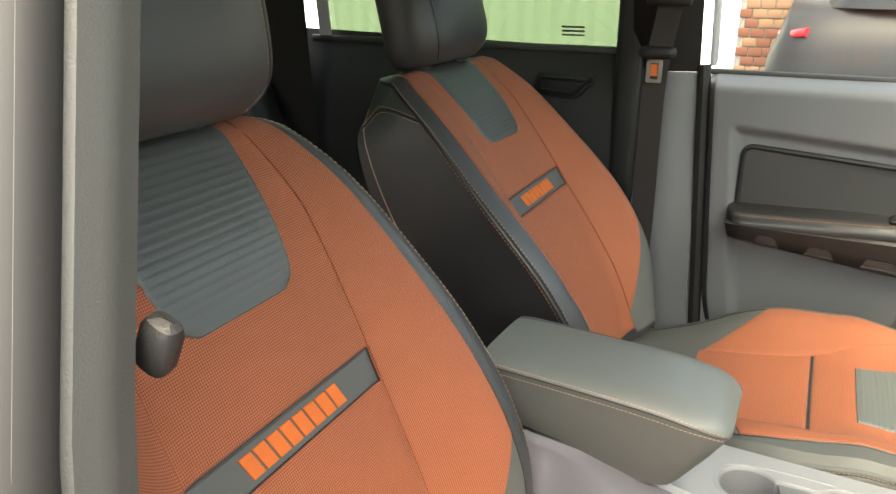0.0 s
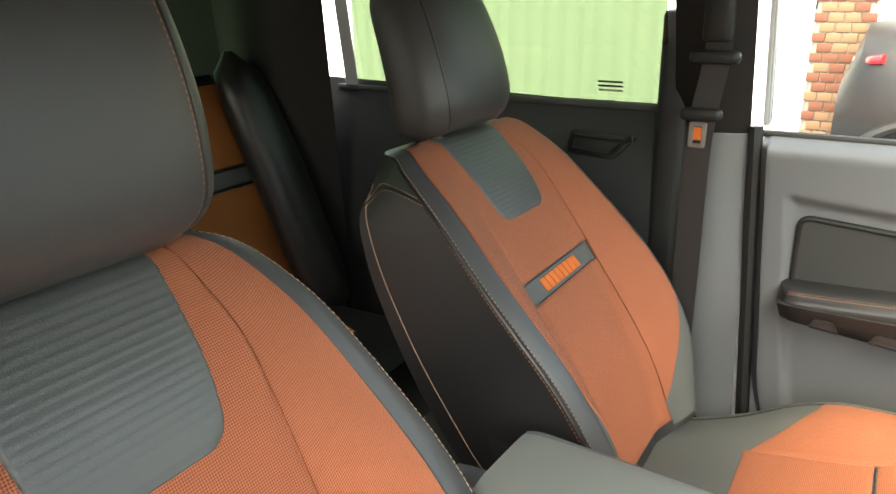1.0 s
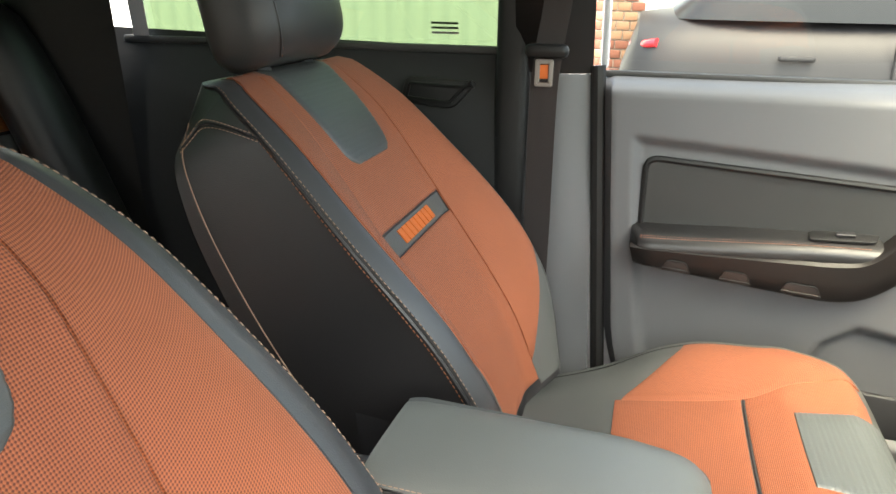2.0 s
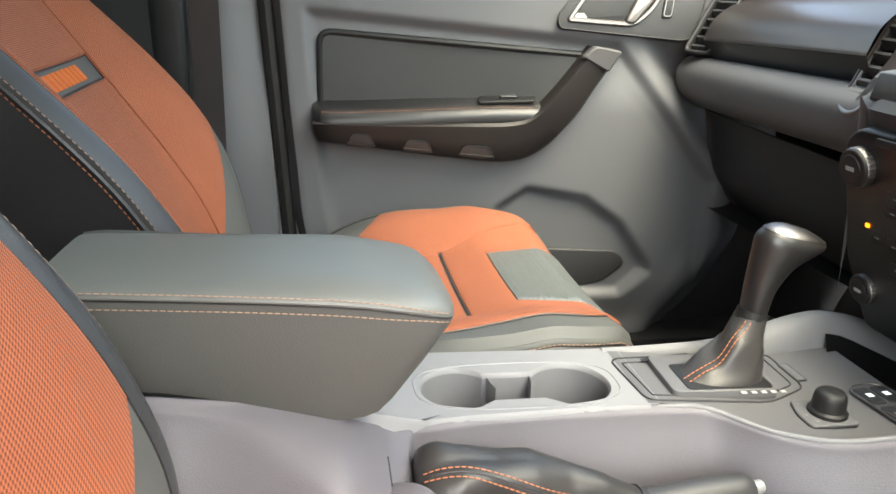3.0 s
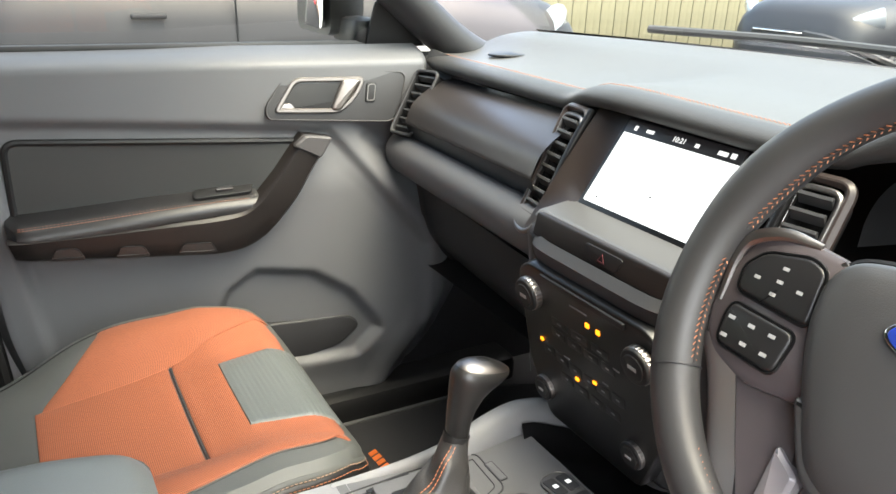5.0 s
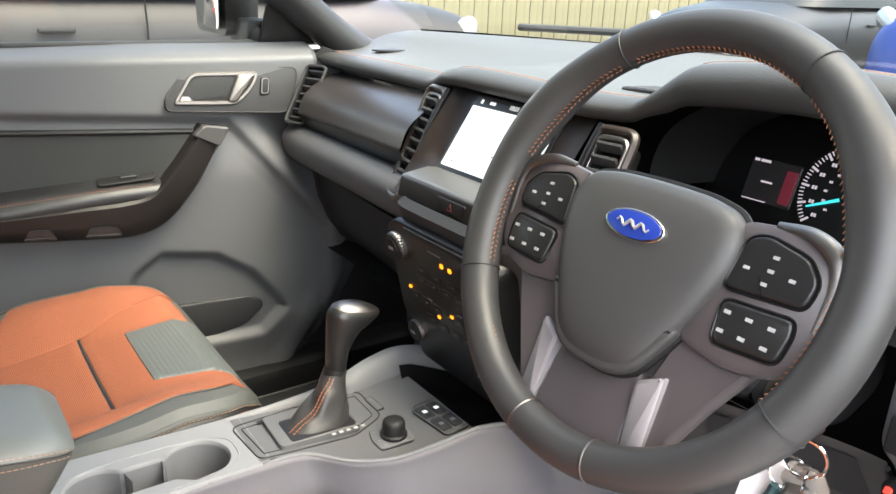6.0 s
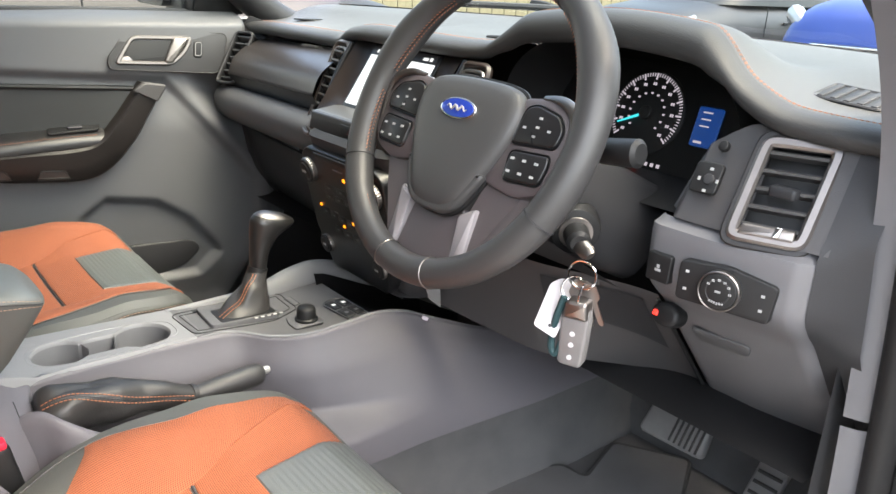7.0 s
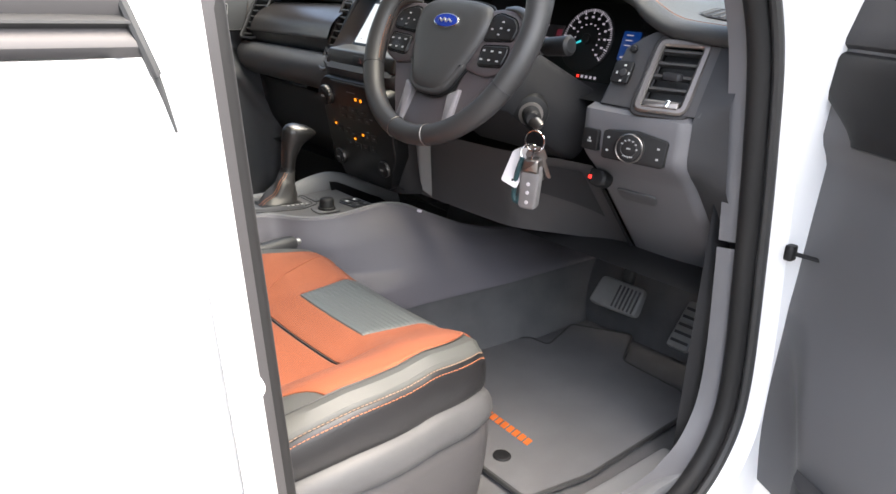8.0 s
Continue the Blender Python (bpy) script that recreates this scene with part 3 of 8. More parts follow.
        for up in (0.0, 0.020):
            part("stitching", stitches([shoulder(i / 30, up) for i in range(31)], 0.0060, 0.0048, r=0.0006), THREAD_PALE, root)
        part("shoulder_seam", tube([shoulder(i / 30, 0.010) for i in range(31)], 0.0016, 6), LEATHER, root)
        part("stitching", stitches([edge(0.62, t / 60) + V(0, sy * 0.0012, 0) for t in range(61)], 0.0066, r=0.0005), THREAD_PALE, root)
        w1 = [lerp(bfront(v, sy * bhw(v)), bback(v, sy), 0.036) + V(0, sy * 0.0025, 0) for v in vv]
        part("flank_welt", tube(w1, 0.0026, 6), LEATHER, root)
        w2 = [lerp(bfront(v, sy * bhw(v)), bback(v, sy), 0.06) + V(0, sy * 0.0015, 0) for v in vv]
        part("stitching", stitches(w2, 0.0066, r=0.0007), THREAD, root)
        w3 = [lerp(bfront(v, sy * bhw(v)), bback(v, sy), 0.86) + V(0, sy * 0.002, 0) for v in vv]
        part("rear_welt", tube(w3, 0.0008, 5), THREAD_PALE, root)
    bd = part("band", pad(back_patch(0.522, 0.577, lambda v: -inner(v), inner), 14, 5, 0.003, 0.05), LEATHER_GREY, root, "grey leather band with orange embroidery")
    for i in range(8):
        y0 = -0.070 + i * 0.0172
        k = 0.0142
        g = [bfront(0.533, -y0) + n * 0.003, bfront(0.533, -y0 - k) + n * 0.003, bfront(0.567, -y0 - k - 0.007) + n * 0.003, bfront(0.567, -y0 - 0.007) + n * 0.003]
        bm = rings([g, [c + n * 0.0016 for c in g]])
        part("embroidery_mark", bm, ORANGE_MARK, bd, "bright orange embroidered mark" if i == 0 else "")

    def pw(v):
        return curve(((0.722, 0.052), (0.735, 0.068), (0.76, 0.077), (0.86, 0.085), (1.0, 0.089)), v)

    pf = back_patch(0.722, 1.0, lambda v: -pw(v), pw)
    part("shoulder_patch", pad(lambda s, t: pf(s, t) + n * 0.0042, 14, 60, 0.0022, 0.03, sink=0.001, wave=lambda s, t: 0.0005 * math.sin(t * 2 * math.pi * 22)), LEATHER_MID, root, "ribbed dark grey vinyl patch")

    # headrest
    top = p0 + e * (L - 0.02) - n * 0.04
    for sy in (-1, 1):
        part("headrest_post", tube([top + V(0, sy * 0.065, 0) - e * 0.03, top + V(0, sy * 0.065, 0) + e * 0.08], 0.007, 10), SATIN_DARK, root)
        part("post_collar", tube([top + V(0, sy * 0.065, 0) - e * 0.005, top + V(0, sy * 0.065, 0) + e * 0.022], 0.014, 12), GREY_DARK, root)
    rh = radians(recline - 12)
    eh, nh = V(-math.sin(rh), 0, math.cos(rh)), V(math.cos(rh), 0, math.sin(rh))
    hc = top + e * 0.040 + eh * 0.094 + nh * 0.012

    def head(a, th):
        w = head_w * (1 - 0.10 * smooth(a, -0.3, 1)) * (1 - abs(a) ** 8 * 0.22)
        d = 0.060 * (1 - 0.10 * a) * (1 - abs(a) ** 7 * 0.45)
        cx, sx = math.cos(th), math.sin(th)
        return hc + eh * (a * 0.120) + nh * (0.012 * (1 - a * a)) + V(0, w * math.copysign(abs(cx) ** 0.5, cx), 0) + nh * (d * math.copysign(abs(sx) ** 0.8, sx))

    secs = [[head(-1 + 2 * i / 28, 2 * math.pi * j / 40) for j in range(40)] for i in range(29)]
    hr = part("headrest", rings(secs), HEAD_LEATHER, root, "padded black leather headrest")
    for th in (radians(52), radians(128)):
        seam = [head(-0.95 + 1.9 * i / 24, th) for i in range(25)]
        part("seam", tube(seam, 0.0014, 5), LEATHER, hr)
        part("stitching", stitches([q + V(0, -math.copysign(0.004, math.cos(th)), 0) + n * 0.0012 for q in seam], 0.006, r=0.0006), THREAD, hr)
    for sy in (-1, 1):
        part("hinge_cover", plate(disc(0.05, 24), ((-0.285, yc + sy * 0.236, 0.86 + zo), (sy * -1, 0, 0), (0, 0, 1)), 0.012, 0.006), BLACK, root)
    return root


PASSENGER_Y, DRIVER_Y = 0.388, -0.391
seat(PASSENGER_Y, 0.0, 30, "front passenger seat in orange mesh and grey leather, leaning back", 0.272, (0.120, 0.250), -0.270, (0.19, 0.240, 0.248, 0.230, 0.205, 0.168), 0.128, 0.888)
seat(DRIVER_Y, -0.03, 20, "driver's seat in orange mesh and grey leather behind the wheel", 0.292, (0.118, 0.266), -0.272, (0.22, 0.270, 0.264, 0.226, 0.186, 0.14), 0.155, 0.855)


# ---- dashboard ----
dash = thing("dashboard", (0.7, 0, 0.9), "dark soft-touch dashboard with orange stitching over grey plastic", "dashboard")


def lipz(y):
    return curve(((-0.76, 1.362), (-0.64, 1.370), (-0.58, 1.392), (-0.51, 1.446), (-0.38, 1.456), (-0.24, 1.446), (-0.17, 1.40), (-0.12, 1.398), (0.12, 1.401), (0.18, 1.397), (0.27, 1.376), (0.55, 1.374), (0.72, 1.370)), y)


def lipx(y):
    return curve(((-0.76, 0.575), (-0.62, 0.555), (-0.5, 0.565), (-0.38, 0.56), (-0.24, 0.56), (-0.15, 0.543), (-0.1, 0.536), (0.12, 0.534), (0.18, 0.542), (0.27, 0.566), (0.6, 0.584), (0.72, 0.600)), y)


def topskin(s, t):
    """s across from driver's side to passenger's, t from the windscreen to the rolled lip."""
    y = lerp(-0.772, 0.745, s)
    lx, lz = lipx(y), lipz(y)
    back = 1.11 - 0.25 * (y / 0.74) ** 2
    if t < 0.72:
        k = t / 0.72
        x = lerp(back, lx + 0.035, k)
        base = lerp(1.409, 1.386, smooth(k, 0, 0.9))
        z = lerp(base, lz, smooth(k, lerp(0.3, 0.45, smooth(lz, 1.388, 1.43)), 0.95))
        return V(x, y, z)
    a = (t - 0.72) / 0.28 * math.pi * 0.98
    rr = lerp(0.0135, 0.022, smooth(lz, 1.405, 1.44))
    return V(lx + 0.035 - 0.032 * math.sin(min(a, math.pi / 2)) + (0.012 * (1 - math.sin(a)) if a > math.pi / 2 else 0), y, lz - rr + rr * math.cos(a))


ts = [i / 24 * 0.72 for i in range(25)] + [0.72 + 0.28 * i / 10 for i in range(1, 11)]
part("top_pad", surf(topskin, 120, 0, vs=[q for q in ts if q < 0.722]), SOFT, dash, "grey grained top pad")
# the lip is the pad's skin in a darker copy that holds its shade
part("top_lip", surf(topskin, 120, 0, vs=[q for q in ts if q > 0.718]), LIP_SHADED, dash, "rolled lip of the top pad, shade in its colour")
for off in (0.705, 0.712):
    line = [topskin(i / 300, off) + V(0, 0, 0.0012) for i in range(3, 298)]
    part("stitching", stitches(line, 0.0058, r=0.00042, slant=0.15), THREAD, dash, "orange double stitching")


def facex(y):
    return 0.4527 + 0.0835 * y


# passenger side: brown fascia over a grey roll over the glovebox
FASCIA = spline([V(0.118, 1.338), V(0.090, 1.334), V(0.056, 1.318), V(0.030, 1.296), V(0.018, 1.270), V(0.016, 1.262)], 6)
LOWER = spline([V(0.017, 1.261), V(0.022, 1.250), V(0.029, 1.236), V(0.036, 1.228)], 5)
ROLLP = spline([V(0.040, 1.232), V(0.018, 1.229), V(0.003, 1.214), V(0.0, 1.194), V(0.010, 1.168), V(0.034, 1.148), V(0.055, 1.140)], 6)


def swept(profile, y0, y1, drop=0.0):
    n_ = len(profile) - 1
    return surf(lambda s, t: V(facex(lerp(y0, y1, s)) + profile[int(round(t * n_))].x, lerp(y0, y1, s), profile[int(round(t * n_))].y + 0.010 - drop * s), 40, n_)


part("fascia", swept(FASCIA, 0.205, 0.655, 0.014), FASCIA_SKIN, dash, "dark brown grained fascia panel")
part("fascia_lower", swept(LOWER, 0.205, 0.655, 0.014), BLACK_GLOSS, dash, "gloss dark lower fascia strip")
part("grey_roll", swept(ROLLP, 0.115, 0.715, 0.014), PANEL_GREY, dash, "grey moulded roll under the fascia")
part("glovebox_door", pad(lambda s, t: V(facex(lerp(0.12, 0.69, s)) + curve(((0, 0.06), (0.5, 0.085), (1, 0.17)), t), lerp(0.12, 0.69, s), lerp(1.134, 0.93, t)), 20, 14, 0.004, 0.03, flip=-1), GREY_DARK, dash, "dark grey glovebox lid")
def under_top(y):
    """Just below the dash top at the core's plane."""
    s = (y + 0.772) / 1.517
    return min((topskin(s, 0.72 * i / 60) for i in range(61)), key=lambda q: abs(q.x - 0.735)).z - 0.008


part("core", surf(lambda s, t: V(0.735, lerp(-0.74, 0.72, s), lerp(0.95, under_top(lerp(-0.74, 0.72, s)), t)), 60, 6), BLACK, dash)
part("underside", surf(lambda s, t: V(lerp(0.60, 1.05, t), lerp(-0.72, 0.72, s), lerp(0.95, 0.98, t)), 8, 6), BLACK, dash)


def vent(parent, o, ux, uy, w, h, slats, frame_mat, tilt=30, bars_only=False, rad=0.012, proud=0.0):
    """A louvred air vent: dark box, frame and slats, facing ux x uy."""
    o, ux, uy = V(*o), V(*ux).normalized(), V(*uy).normalized()
    un = ux.cross(uy)
    fr = (o, ux, uy)
    v = part("air_vent", plate(rect(w, h, rad), (o - un * 0.03, ux, uy), 0.004, 0.001), BLACK, parent, "louvred air vent")
    part("duct", hoop(rect(w + 0.004, h + 0.004, rad), 0.002, (o - un * 0.03, ux, uy), 0.03, 0.0005), BLACK, v)
    part("vent_frame", hoop(rect(w + 0.012, h + 0.012, rad + 0.004), 0.006, fr, 0.007, 0.002), frame_mat, v)
    for i in range(slats):
        c = o + uy * (h * ((i + 0.5) / slats - 0.5)) - un * (0.006 - proud)
        a = radians(tilt)
        d, nn = un * math.cos(a) + uy * math.sin(a), -un * math.sin(a) + uy * math.cos(a)
        q = [c - ux * (w / 2 - 0.002) , c + ux * (w / 2 - 0.002)]
        sec = [[p + d * a1 + nn * b1 for a1, b1 in ((-0.007, -0.0012), (0.0055, -0.0024), (0.0075, 0), (0.0055, 0.0024), (-0.007, 0.0012))] for p in q]
        part("slat", rings(sec), SLAT, v)
    if not bars_only:
        k = o - un * -0.004
        part("vent_tab", box(k, (0.014, 0.03, 0.012), 0.003), GREY_DARK, v)
    return v


# outer passenger vent, edge-on beside the door
vent(dash, (0.550, 0.668, 1.290), (0.40, -1, 0), (0.55, 0.10, 1), 0.046, 0.118, 7, GREY_DARK, 35, True, 0.010)
# dark cheek beside it
part("cheek", plate(rounded([(-0.02, -0.085), (0.045, -0.07), (0.05, 0.07), (-0.02, 0.085)], 0.01), ((0.585, 0.715, 1.295), (0.5, -1, 0), (0.5, 0, 1)), 0.004, 0.002), GREY_DARK, dash)

# ---- centre stack ----
stack = thing("centre_stack", (0.46, -0.008, 0.98), "black centre stack with touch screen, knobs and lit buttons", "control panel")
CY = -0.004
# grey surround: a pale strip under the bezel that runs down both sides of the radio
bm = surf(lambda s, t: V(lerp(0.424, 0.474, t) + 0.06 * abs(2 * s - 1) ** 8 - 0.012 * smooth(t, 0, 0.03) * (1 - smooth(t, 0.05, 0.30)), CY + lerp(-0.140, 0.140, s) * curve(((0, 1.0), (0.3, 1.0), (0.9, 0.9), (1, 0.82)), t), lerp(1.238, 0.985, t)), 40, 24)
part("surround", bm, GREY_DARK, stack, "grey moulded surround")
for sy in (-1, 1):
    part("surround_wing", surf(lambda s, t: V(lerp(0.428, 0.470, s) + 0.02 * t, CY + sy * lerp(0.132, 0.178, s), lerp(1.238, 1.198, s) - lerp(0.024, 0.20, smooth(s, 0.1, 0.7)) * t), 10, 8), GREY, stack, "grey moulded side of the surround")
# bezel with hazard switch under the screen
bz = (V(0.436, CY, 1.249), V(0, -1, 0), V(0.16, 0, 0.987).normalized())
part("screen_ledge", surf(lambda s, t: V(lerp(0.434, 0.496, t), CY + 0.012 + lerp(-0.112, 0.112, s), lerp(1.262, 1.271, t)) - V(0, 0, 0.005 * (1 - smooth(t, 0, 0.10))), 20, 10), LEDGE, stack, "pale satin ledge under the screen")
part("lower_bezel", plate(rounded([(-0.120, -0.016), (0.120, -0.016), (0.118, 0.014), (-0.118, 0.014)], 0.004), bz, 0.006, 0.003, 0.03), BROWN, stack, "dark brown bezel with the hazard switch")
hz = part("hazard_button", plate(rounded([(-0.025, -0.009), (0.025, -0.009), (0.031, 0.008), (-0.031, 0.008)], 0.005), (bz[0] + V(-0.005, -0.008, 0.0), bz[1], bz[2]), 0.003, 0.001), BLACK, stack)
tri = [V(-0.006, -0.005), V(0.006, -0.005), V(0, 0.005)]
part("triangle_mark", hoop(tri, 0.0012, (bz[0] + V(-0.0085, -0.008, 0.0), bz[1], bz[2]), 0.0006, 0.0002), DIM_RED, hz)
# screen, leaning back
su = V(0.56, 0, 0.828).normalized()
sc = V(0.521, 0.014, 1.313)
part("screen_bezel", plate(rect(0.190, 0.124, 0.004), (sc + su * 0.006, (0, -1, 0), su), 0.003, 0.001, 0.02), BLACK_GLOSS, stack)
scr = part("screen", plate(rect(0.176, 0.096, 0.002), (sc, (0, -1, 0), su), 0.0045, 0.0005), SCREEN, stack, "bright white touch screen showing a map")
bar = part("status_bar", plate(rect(0.1765, 0.0165, 0.001), (sc + su * 0.0555, (0, -1, 0), su), 0.0050, 0.0005), SCREEN_DARK, scr)
nrm = V(0, -1, 0).cross(su)
for q in ((-0.074, 0.052, 0.005, 0.006), (-0.054, 0.053, 0.012, 0.0042), (0.022, 0.0525, 0.006, 0.0045), (0.055, 0.052, 0.013, 0.005), (0.072, 0.052, 0.007, 0.006)):
    part("status_mark", bars([q], (sc + nrm * 0.005, (0, -1, 0), su)), STATUS, scr)
tx = bpy.data.curves.new("clock_text", "FONT")
tx.body, tx.size, tx.extrude = "10:21", 0.0092, 0.0002
tob = new("clock_text", tx)
tob.matrix_basis = Matrix.Translation(sc + nrm * 0.0054 + V(0, 0.012, 0) + su * 0.0522) @ Matrix((V(0, -1, 0), su, nrm)).transposed().to_4x4()
tx.materials.append(STATUS)
tob.parent = scr
for q in ((-0.070, -0.040, 0.002, 0.002), (0.004, -0.018, 0.0022, 0.0022), (0.05, -0.02, 0.0012, 0.0012)):
    part("map_mark", bars([q], (sc + nrm * 0.0048, (0, -1, 0), su)), BLACK, scr)
# cheeks of the screen well and the tall vents beside it
for sy in (-1, 1):
    def cheek(s, t):
        outer_ = (V(0.558, 0.146, 1.380), V(0.500, 0.146, 1.302), V(0.446, 0.145, 1.226))
        inner_ = (V(0.558, 0.092, 1.370), V(0.497, 0.092, 1.271), V(0.436, 0.098, 1.256))
        k = min(1, int(t * 2))
        a_, b_ = lerp(outer_[k], outer_[k + 1], t * 2 - k), lerp(inner_[k], inner_[k + 1], t * 2 - k)
        q = lerp(a_, b_, s)
        return V(q.x + 0.005 * math.sin(math.pi * s), 0.014 + sy * q.y, q.z)
    bm = surf(cheek, 8, 12)
    bmesh.ops.solidify(bm, geom=bm.faces[:], thickness=0.004)
    part("screen_cheek", bm, CHEEK, stack, "dark brown cheek beside the screen")
    o = V(0.514, 0.014 + sy * 0.182, 1.284)
    ux = V(-0.12 * sy, -1, 0).normalized()
    uy = V(0.42, 0, 0.907)
    un = ux.cross(uy)
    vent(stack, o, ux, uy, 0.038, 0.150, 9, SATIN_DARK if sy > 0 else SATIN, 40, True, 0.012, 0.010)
    # gloss bar on the screen's side of the vent, and a thin dark rim on the other
    bar_ = spline([o - V(0, sy * 0.026, 0) + uy * k + un * d for k, d in ((0.090, 0.002), (0.05, 0.008), (0.0, 0.010), (-0.05, 0.008), (-0.092, 0.0))], 6)
    part("vent_bezel", tube(bar_, 0.0085, 12, flat=0.7), BLACK_GLOSS, stack, "gloss black vent bezel")
    part("vent_surround", hoop(rect(0.064, 0.186, 0.020, 8), 0.010, (o - un * 0.001, ux, uy), 0.009, 0.004), CHEEK, stack, "dark satin surround of the vent")
    foot = [o + ux * (0.024 * math.cos(a)) + uy * (-0.070 + 0.018 * math.sin(a)) + un * 0.008 for a in [math.pi * (1.05 + 0.9 * i / 12) for i in range(13)]]
    part("vent_foot", tube(foot, 0.0042, 10), SATIN, stack, "bright metal foot of the vent")

# radio and climate panel
pu = V(-0.21, 0, 0.978).normalized()
po = V(0.433, CY, 1.126)
pf3 = (po, V(0, -1, 0), pu)
pn = V(0, -1, 0).cross(pu)
part("radio_panel", plate(rounded([(-0.085, -0.135), (0.085, -0.135), (0.118, -0.06), (0.122, 0.07), (0.10, 0.086), (-0.10, 0.086), (-0.122, 0.07), (-0.118, -0.06)], 0.012), pf3, 0.006, 0.004, 0.03), BLACK_GLOSS, stack, "gloss black radio and climate panel")
part("disc_slot", plate(rect(0.145, 0.008, 0.002), (po + pu * 0.077 + pn * 0.003, (0, -1, 0), pu), 0.006, 0.001), BLACK, stack)


def knob(parent, c, ux, uy, r, d, ring=SATIN, face=BLACK):
    un = Vector(ux).cross(Vector(uy)).normalized()
    k = part("knob", plate(disc(r), (c, ux, uy), d, r * 0.12), BLACK, parent, "round knob with a bright ring")
    teeth = [V(math.cos(2 * math.pi * i / 60), math.sin(2 * math.pi * i / 60)) * (r * (1.05 if i % 2 else 1.01)) for i in range(60)]
    part("knurl", plate(teeth, (c, ux, uy), d * 0.75, 0.001), ring, k)
    part("face", plate(disc(r * 0.72), (c + un * (d - 0.001), ux, uy), 0.0025, 0.001), face, k)
    part("mark", bars([(-r * 0.3, -r * 0.1, r * 0.6, r * 0.22)], (c + un * (d + 0.0015), ux, uy)), WHITE_MARK, k)
    return k


for ky, kz, kr in ((0.095, 1.171, 0.0205), (-0.096, 1.170, 0.0205), (0.085, 1.038, 0.0165), (-0.078, 1.041, 0.0165)):
    c = po + V(0, ky - 0.0, 0) + pu * ((kz - po.z) / pu.z) + pn * 0.004
    knob(stack, c, V(0, -1, 0), pu, kr, 0.014 if kr > 0.02 else 0.010)
for x, y, w, h in ((-0.058, 0.018, 0.03, 0.011), (-0.022, 0.018, 0.03, 0.011), (0.014, 0.018, 0.03, 0.011), (-0.06, 0.002, 0.025, 0.011), (-0.03, 0.002, 0.025, 0.011), (0.0, 0.002, 0.025, 0.011), (0.03, 0.002, 0.022, 0.011),
                                   (-0.08, -0.032, 0.022, 0.014), (-0.055, -0.034, 0.022, 0.014), (-0.03, -0.036, 0.022, 0.014), (-0.005, -0.037, 0.022, 0.014), (0.02, -0.036, 0.022, 0.014), (0.045, -0.034, 0.022, 0.014),
                                   (-0.05, -0.058, 0.024, 0.013), (-0.022, -0.06, 0.024, 0.013), (0.006, -0.06, 0.024, 0.013), (0.034, -0.058, 0.024, 0.013)):
    b = part("button", plate([V(x, y) + q for q in rounded([(0, 0), (w, 0), (w, h), (0, h)], 0.002, 2)], (po + pn * 0.005, (0, -1, 0), pu), 0.0017, 0.0006), BLACK_GLOSS, stack)
    part("symbol", bars([(x + w * 0.36, y + h * 0.4, w * 0.24, h * 0.14)], (po + pn * 0.0068, (0, -1, 0), pu)), DIM_MARK, b)
for x, y, w, h in ((0.007, 0.0455, 0.006, 0.006), (0.025, 0.045, 0.006, 0.006), (-0.086, -0.018, 0.0055, 0.0045), (-0.020, -0.042, 0.006, 0.0045), (0.013, -0.028, 0.006, 0.0045)):
    part("lit_lamp", plate([V(x, y) + q for q in rounded([(0, 0), (w, 0), (w, h), (0, h)], 0.001, 2)], (po + pn * 0.006, (0, -1, 0), pu), 0.0015, 0.0004), AMBER, stack, "glowing amber lamp")
for q in ((-0.02, 0.060, 0.03, 0.002), (0.05, 0.012, 0.01, 0.002), (-0.04, -0.020, 0.010, 0.002), (0.03, -0.018, 0.010, 0.002)):
    part("label_mark", bars([q], (po + pn * 0.0062, (0, -1, 0), pu)), DIM_MARK, stack)
# dark well under the panel
part("stowage_well", surf(lambda s, t: V(lerp(0.47, 0.60, t), CY + lerp(-0.1, 0.1, s), lerp(1.0, 0.93, t)), 6, 6), BLACK, stack)


# ---- instrument binnacle ----
cluster = thing("instrument_cluster", (0.66, -0.385, 1.25), "black instrument cluster with lit dial and small displays", "instrument cluster")
bm = surf(lambda s, t: V(lerp(0.585, 0.69, t), -0.385 + lerp(1.0, 0.86, t) * 0.195 * math.cos(math.pi * s), 1.30 + lerp(1.0, 0.85, t) * (0.128 * math.sin(math.pi * s) ** 0.75)), 32, 6)
part("binnacle", bm, BLACK, cluster, "black binnacle under the hood")
cu = V(0.30, 0, 0.954).normalized()
cn = V(0, -1, 0).cross(cu)
co = V(0.685, -0.385, 1.318)
part("face_plate", plate(rounded([(-0.185, -0.075), (0.185, -0.075), (0.17, 0.07), (-0.17, 0.07)], 0.03), (co, (0, -1, 0), cu), 0.003, 0.001), BLACK_GLOSS, cluster)
dial = part("dial", plate(disc(0.060, 40), (co + V(0, 0.006, 0) + cu * 0.0, (0, -1, 0), cu), 0.006, 0.002), BLACK, cluster)
dc = co + V(0, 0.006, 0) + cu * 0.0 + cn * 0.0063
bm = bmesh.new()
for i in range(61):
    a = radians(220 - 260 * i / 60)
    w = 0.0024 if i % 5 == 0 else 0.0012
    r0, r1 = (0.047 if i % 5 == 0 else 0.051), 0.056
    p, q = V(math.cos(a), math.sin(a)), V(-math.sin(a), math.cos(a)) * w / 2
    c4 = [p * r0 - q, p * r1 - q, p * r1 + q, p * r0 + q]
    rings([[dc + V(0, -1, 0) * k.x + cu * k.y for k in c4], [dc + V(0, -1, 0) * k.x + cu * k.y + cn * 0.0005 for k in c4]], bm)
